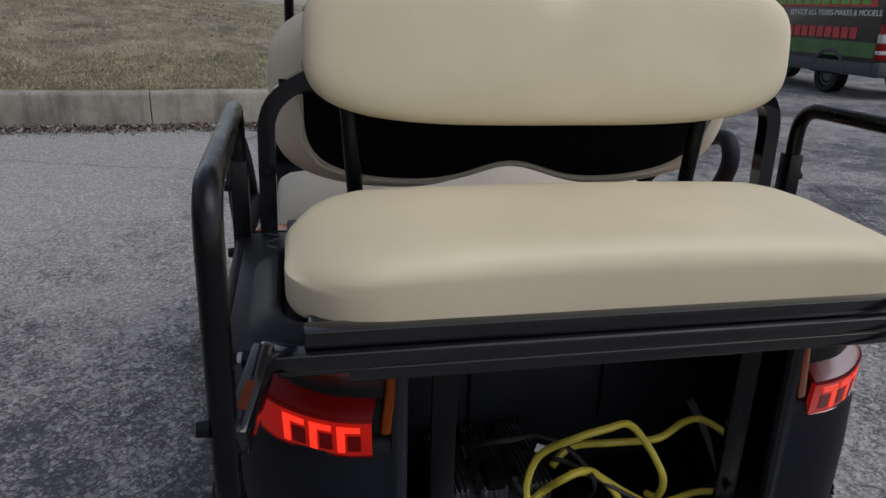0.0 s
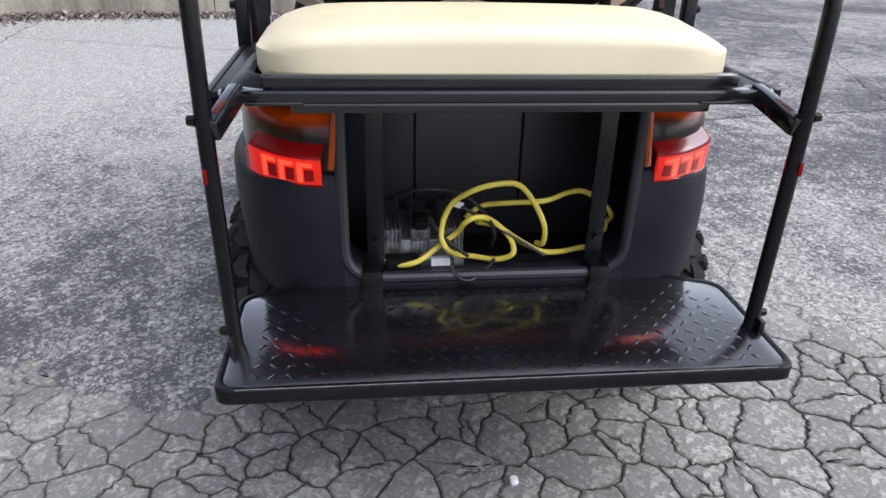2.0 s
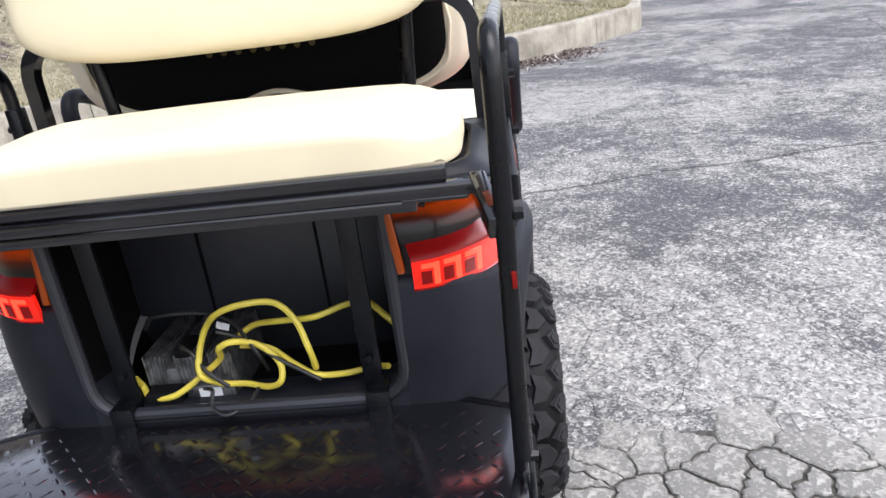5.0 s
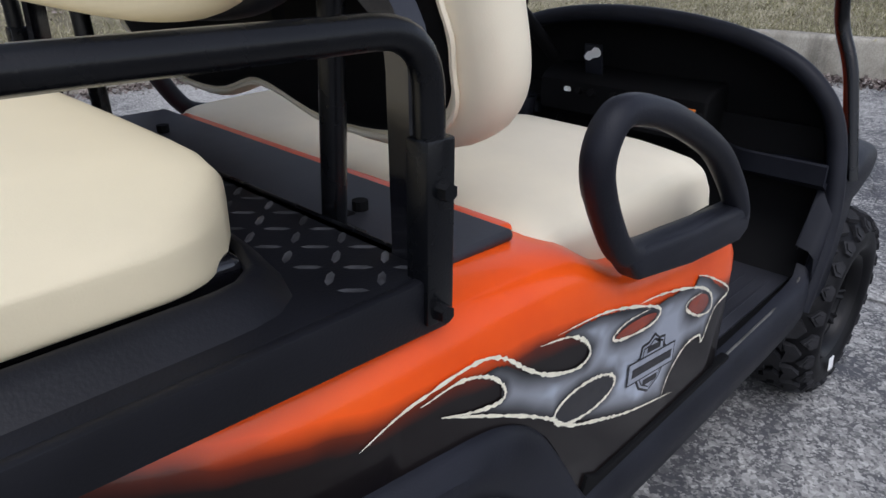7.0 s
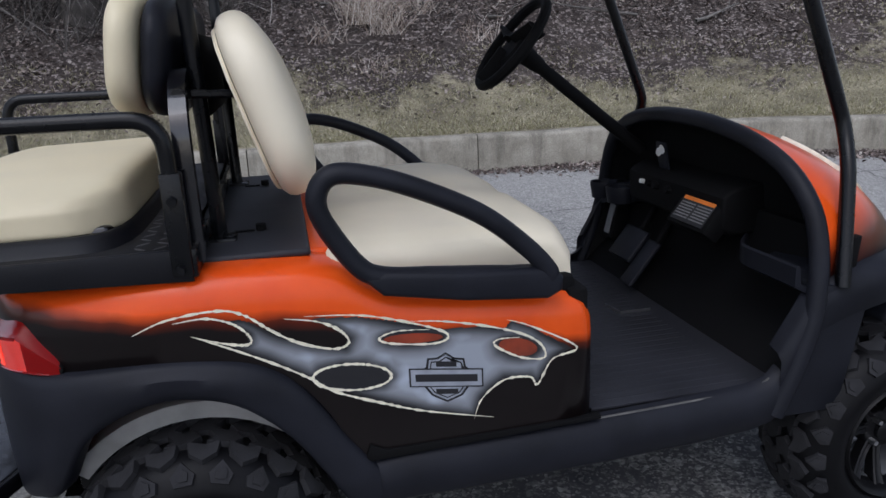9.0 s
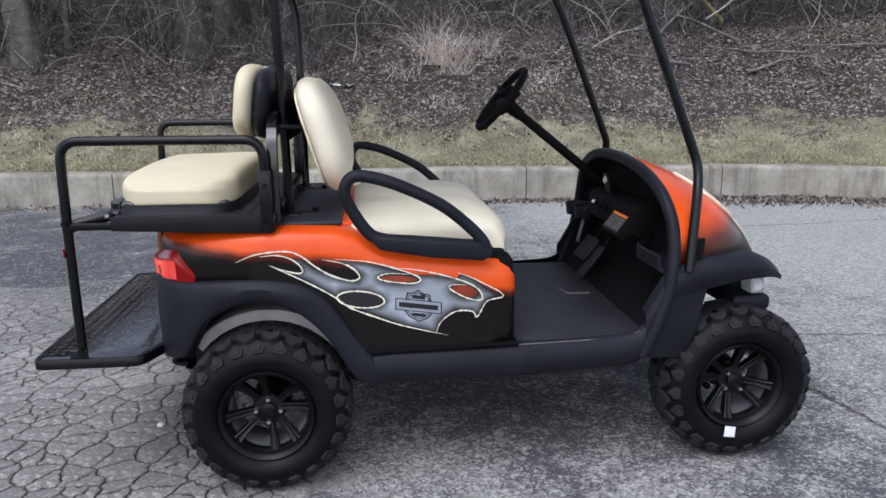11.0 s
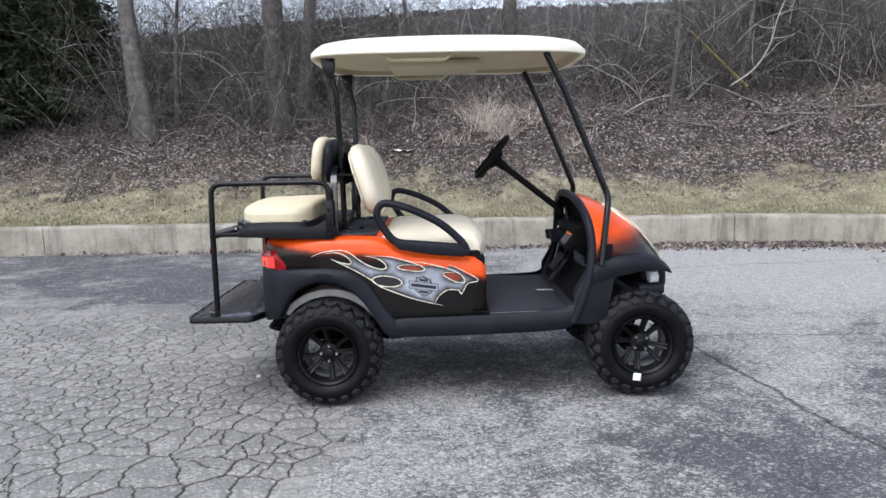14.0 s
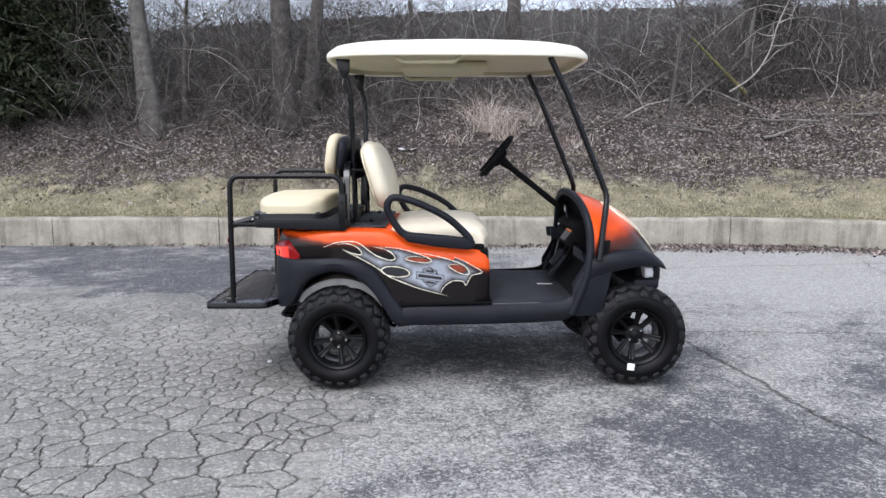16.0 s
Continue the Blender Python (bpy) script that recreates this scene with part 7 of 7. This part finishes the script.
# ---- parked van ----
def make_van():
    van = tagged(new("van"), "black cargo van with green wrap, red print and white writing", "van")
    prof = [(0, 0.55), (0, 2.35), (0.25, 2.62), (4.0, 2.62), (4.5, 2.35), (5.1, 1.55), (5.85, 1.25), (5.95, 0.95), (5.95, 0.45), (0.05, 0.40)]
    part("body", prism(prof, -1.0, 1.0, 0.10, 3), van_black, van)
    part("wrap_band", prism([(0.10, 0.75), (4.4, 0.75), (4.4, 1.05), (0.10, 1.02)], 0.985, 1.006, 0), van_green, van, "green band along the flank")
    part("wrap_band", prism([(0.22, 1.66), (4.0, 1.66), (4.0, 2.15), (0.45, 2.15)], 0.985, 1.004, 0), van_red, van, "red printed panel behind the title")
    part("sill_trim", prism([(0.1, 0.42), (5.7, 0.42), (5.7, 0.66), (0.1, 0.66)], 0.98, 1.02, 0.01), van_grey, van)
    part("bumper", box(-0.09, 0.15, -1.0, 1.0, 0.42, 0.68, 0.04), van_grey, van)
    for x in (1.25, 4.85):
        for y in (0.86, -0.86):
            w = part("wheel", moved(lathe([(0.0, -0.12), (0.22, -0.12), (0.33, -0.13), (0.36, -0.09), (0.36, 0.09), (0.33, 0.13), (0.23, 0.12), (0.21, 0.09), (0.0, 0.09)], 28), Matrix.Translation((x, y, 0.36))), rubber, van)
            part("rim", moved(lathe([(0.0, 0.10), (0.06, 0.10), (0.16, 0.085), (0.20, 0.10)], 24), Matrix.Translation((x, y, 0.36))), van_grey, w)
        part("arch_trim", tube([(x + 0.45 * math.cos(f), 0.99, 0.40 + 0.45 * math.sin(f)) for f in np.linspace(0, math.pi, 18)], 0.045, 8), van_grey, van)
        # solid black half-disc painted in for the shade inside the wheel arch
        part("arch_shade", prism([(x + 0.42 * math.cos(f), 0.40 + 0.42 * math.sin(f)) for f in np.linspace(0, math.pi, 16)], 0.97, 1.004, 0), matte_black, van)
    lampbase = part("tail_lamp", box(-0.03, 0.08, 0.80, 1.0, 0.72, 1.36, 0.02), red_lens, van)
    part("clear_band", box(-0.035, 0.085, 0.80, 1.005, 1.02, 1.18, 0.01), clear_lens, lampbase)
    part("clear_band", box(-0.035, 0.085, 0.80, 1.005, 0.82, 0.89, 0.01), clear_lens, lampbase)
    part("side_window", prism([(4.35, 1.55), (5.0, 1.55), (4.55, 2.2), (4.3, 2.2)], 0.99, 1.006, 0), van_glass, van)
    # big title and number become plain bars
    for i in range(11):
        part("title_bar", box(0.42 + i * 0.27, 0.64 + i * 0.27, 1.004, 1.012, 1.70, 1.96, 0.02), van_lime, van)
    part("title_edge", box(0.22, 4.0, 1.004, 1.009, 1.642, 1.66, 0), van_grey, van)
    for i in range(10):
        part("number_bar", box(0.62 + i * 0.23, 0.80 + i * 0.23, 1.004, 1.012, 1.08, 1.29, 0), van_red, van)
    cu = bpy.data.curves.new("writing", "FONT")
    cu.body = "SERVICE ALL-YEARS-MAKES & MODELS"
    cu.size, cu.extrude = 0.15, 0.003
    cu.align_x = "RIGHT"
    tmp = bpy.data.objects.new("scratch", cu)
    scene.collection.objects.link(tmp)
    me = bpy.data.meshes.new_from_object(tmp.evaluated_get(bpy.context.evaluated_depsgraph_get()))
    bpy.data.objects.remove(tmp)
    me.materials.append(white_plastic)
    wr = new("writing", me)
    wr.parent = van
    wr.matrix_basis = Matrix.Translation((0.10, 1.008, 1.50)) @ Matrix.Rotation(math.pi, 4, "Z") @ Matrix.Rotation(math.pi / 2, 4, "X")
    return van


van = make_van()
van.matrix_basis = Matrix.Translation((10.25, -11.09, 0.014))

# ---- board fence along the top of the bank ----
fence = tagged(new("fence"), "tall weathered grey board fence behind bare trees", "fence", "", "structure")
FLINE = smooth_line([(-24, 20.5, 0), (-9.4, 16.2, 0), (0, 13.2, 0), (10, 12.1, 0), (17, 11.8, 0)], 40)
frun = [0.0]
for a, b in zip(FLINE, FLINE[1:]):
    frun.append(frun[-1] + (b - a).length)
fx, fy = np.array([p.x for p in FLINE]), np.array([p.y for p in FLINE])
board_me = []
for v in range(4):
    w, h = (0.146, 0.142, 0.148, 0.144)[v], (1.82, 1.85, 1.80, 1.83)[v]
    bm = bmesh.new()
    f = bm.faces.new([bm.verts.new(p) for p in ((-w / 2, 0, -0.3), (w / 2, 0, -0.3), (w / 2, 0, h - 0.03), (w / 2 - 0.03, 0, h), (-w / 2 + 0.03, 0, h), (-w / 2, 0, h - 0.03))])
    ext = bmesh.ops.extrude_face_region(bm, geom=[f])
    bmesh.ops.translate(bm, vec=(0, 0.018, 0), verts=[q for q in ext["geom"] if isinstance(q, bmesh.types.BMVert)])
    bmesh.ops.recalc_face_normals(bm, faces=bm.faces)
    me = bpy.data.meshes.new("board")
    bm.to_mesh(me)
    bm.free()
    me.materials.append(fence_board)
    board_me.append(me)
rnd = random.Random(5)
s = 8.0
while s < frun[-1] - 0.2:
    x, y = np.interp(s, frun, fx), np.interp(s, frun, fy)
    x2, y2 = np.interp(s + 0.1, frun, fx), np.interp(s + 0.1, frun, fy)
    ob = new("board", board_me[rnd.randrange(4)])
    ob.parent = fence
    ob.matrix_basis = Matrix.Translation((x, y + (0.022 if len(fence.children) % 2 else 0.0) + rnd.uniform(-0.003, 0.003), 2.86 + 0.02 * math.sin(s) + rnd.uniform(-0.02, 0.02))) @ Matrix.Rotation(math.atan2(y2 - y, x2 - x), 4, "Z") @ Matrix.Rotation(rnd.gauss(0, 0.003), 4, "Y")
    s += 0.134 + rnd.uniform(0, 0.004)
for z in (3.2, 4.33):
    rail_pts = [(p.x, p.y + 0.05, z) for p in FLINE[8::8]]
    part("rail", tube(rail_pts, 0.035, 4), fence_board, fence)

# ---- crazed paving: broken pieces with open joints ----
crazing = tagged(new("cracked_paving"), "alligator-cracked asphalt broken into small pale pieces", "cracked asphalt", "", "structure")
rs = np.random.default_rng(3)
pitch = 0.121
cx, cy = np.meshgrid(np.arange(-6.2, 0.35, pitch), np.arange(-4.4, 2.2, pitch), indexing="ij")
seeds = np.stack([cx.ravel(), cy.ravel()], 1) + rs.uniform(-0.062, 0.062, (cx.size, 2))
seeds = seeds[rs.random(len(seeds)) > np.interp(seeds[:, 1], [-2.2, -1.2, -0.5], [0.66, 0.50, 0.10])]
# small chips huddle between the larger pieces
chips = seeds[rs.random(len(seeds)) < 0.33] + rs.uniform(-0.06, 0.06, (1, 2))
seeds = np.concatenate([seeds, chips + rs.uniform(-0.045, 0.045, chips.shape)])
mask = crazed(seeds[:, 0], seeds[:, 1])


def cell(i):
    """The Voronoi cell round seed i, clipped from a square by its neighbours."""
    c = seeds[i]
    d = seeds - c
    r2 = (d ** 2).sum(1)
    near = np.where((r2 > 0) & (r2 < 0.8 ** 2))[0]
    poly = [np.array(p) for p in ((-0.4, -0.4), (0.4, -0.4), (0.4, 0.4), (-0.4, 0.4))]
    for k in near[np.argsort(r2[near])]:
        if r2[k] > 4 * max(p @ p for p in poly):
            break
        nrm = d[k]
        lim = r2[k] / 2
        out = []
        for a, b in zip(poly, poly[1:] + poly[:1]):
            fa, fb = a @ nrm - lim, b @ nrm - lim
            if fa <= 0:
                out.append(a)
            if (fa < 0) != (fb < 0):
                out.append(a + (b - a) * fa / (fa - fb))
        poly = out
        if len(poly) < 3:
            return None
    return poly


def ragged(P):
    """Shifts points so that straight joints turn into crooked cracks; neighbours share the shift."""
    x, y = P[:, 0], P[:, 1]
    dx = 0.007 * np.sin(23 * y + 2.0 * np.sin(17 * x)) + 0.005 * np.sin(67 * y + 2.5 * np.sin(47 * x + 1)) + 0.0036 * np.sin(190 * y + 90 * x)
    dy = 0.007 * np.sin(21 * x + 2.0 * np.sin(19 * y + 2)) + 0.005 * np.sin(71 * x + 2.5 * np.sin(53 * y)) + 0.0036 * np.sin(210 * x - 70 * y)
    return P + np.stack([dx, dy], 1)


def slab(poly, at, gap, top):
    """A piece with a crooked outline and a worn edge."""
    pts = []
    n_ = len(poly)
    for i in range(n_):
        a, b = poly[i], poly[(i + 1) % n_]
        L = np.hypot(*(b - a))
        if L < 0.012:
            continue
        k = max(2, int(L / 0.015))
        pts += [a + (b - a) * q_ for q_ in np.linspace(0.06, 0.94, k)]
    if len(pts) < 6:
        return None
    P = ragged(np.array(pts) + at) - at
    cen = P.mean(0)
    v = P - cen
    L = np.maximum(np.hypot(v[:, 0], v[:, 1]), 1e-6)[:, None]
    wide = gap * (0.6 + 0.8 * rs.random((len(P), 1)))
    worn = 0.004 + 0.011 * rs.random((len(P), 1)) ** 1.5
    o = cen + v * np.maximum(0.25, 1 - wide / L)
    i_ = cen + v * np.maximum(0.2, 1 - (wide + worn) / L)
    k = len(P)
    V = [(x, y, -0.02) for x, y in o] + [(x, y, top - 0.0035) for x, y in o] + [(x, y, top) for x, y in i_]
    V.append((*cen, top))
    F = []
    for j in range(k):
        m = (j + 1) % k
        F += [(j, m, k + m, k + j), (k + j, k + m, 2 * k + m, 2 * k + j), (2 * k + j, 2 * k + m, 3 * k)]
    return V, F


order = np.argsort(np.hypot(seeds[:, 0] + 1.1, seeds[:, 1] + 0.9))
single, VV, FF_, SS = 0, [], [], []
for i in order:
    if mask[i] < 0.004:
        continue
    poly = cell(i)
    if not poly:
        continue
    open_ = 0.5 + 0.5 * float(lump(seeds[i, 0], seeds[i, 1], 1.9))
    got = slab(poly, seeds[i], 0.0004 + mask[i] ** 0.7 * (0.0021 + 0.0028 * open_ ** 2) * rs.uniform(0.7, 1.3), 0.0008 + 0.0007 * rs.random())
    if not got:
        continue
    V, F = got
    rim_ = len(V) // 3
    soil = [1.0] * (2 * rim_) + [0.12] * rim_ + [0.0]
    sx_, sy_ = seeds[i]
    if single < 300 and mask[i] > 0.4:
        piece = raw("asphalt_piece", V, F, asphalt_piece, crazing, soil=soil)
        piece.location = (sx_, sy_, 0)
        single += 1
    else:
        k = len(VV)
        VV += [(x + sx_, y + sy_, z) for x, y, z in V]
        FF_ += [tuple(q + k for q in f) for f in F]
        SS += soil
raw("asphalt_pieces", VV, FF_, asphalt_piece, crazing, "smaller broken asphalt pieces", "", "stuff", 0, SS)
pebble = part("pebble", soft_box(0.028, 0.022, 0.016, 0.008, 3, lambda p: Vector((p.x - 0.54, p.y - 0.073, p.z + 0.008))), white_plastic)
tagged(pebble, "small white pebble on the asphalt", "pebble")
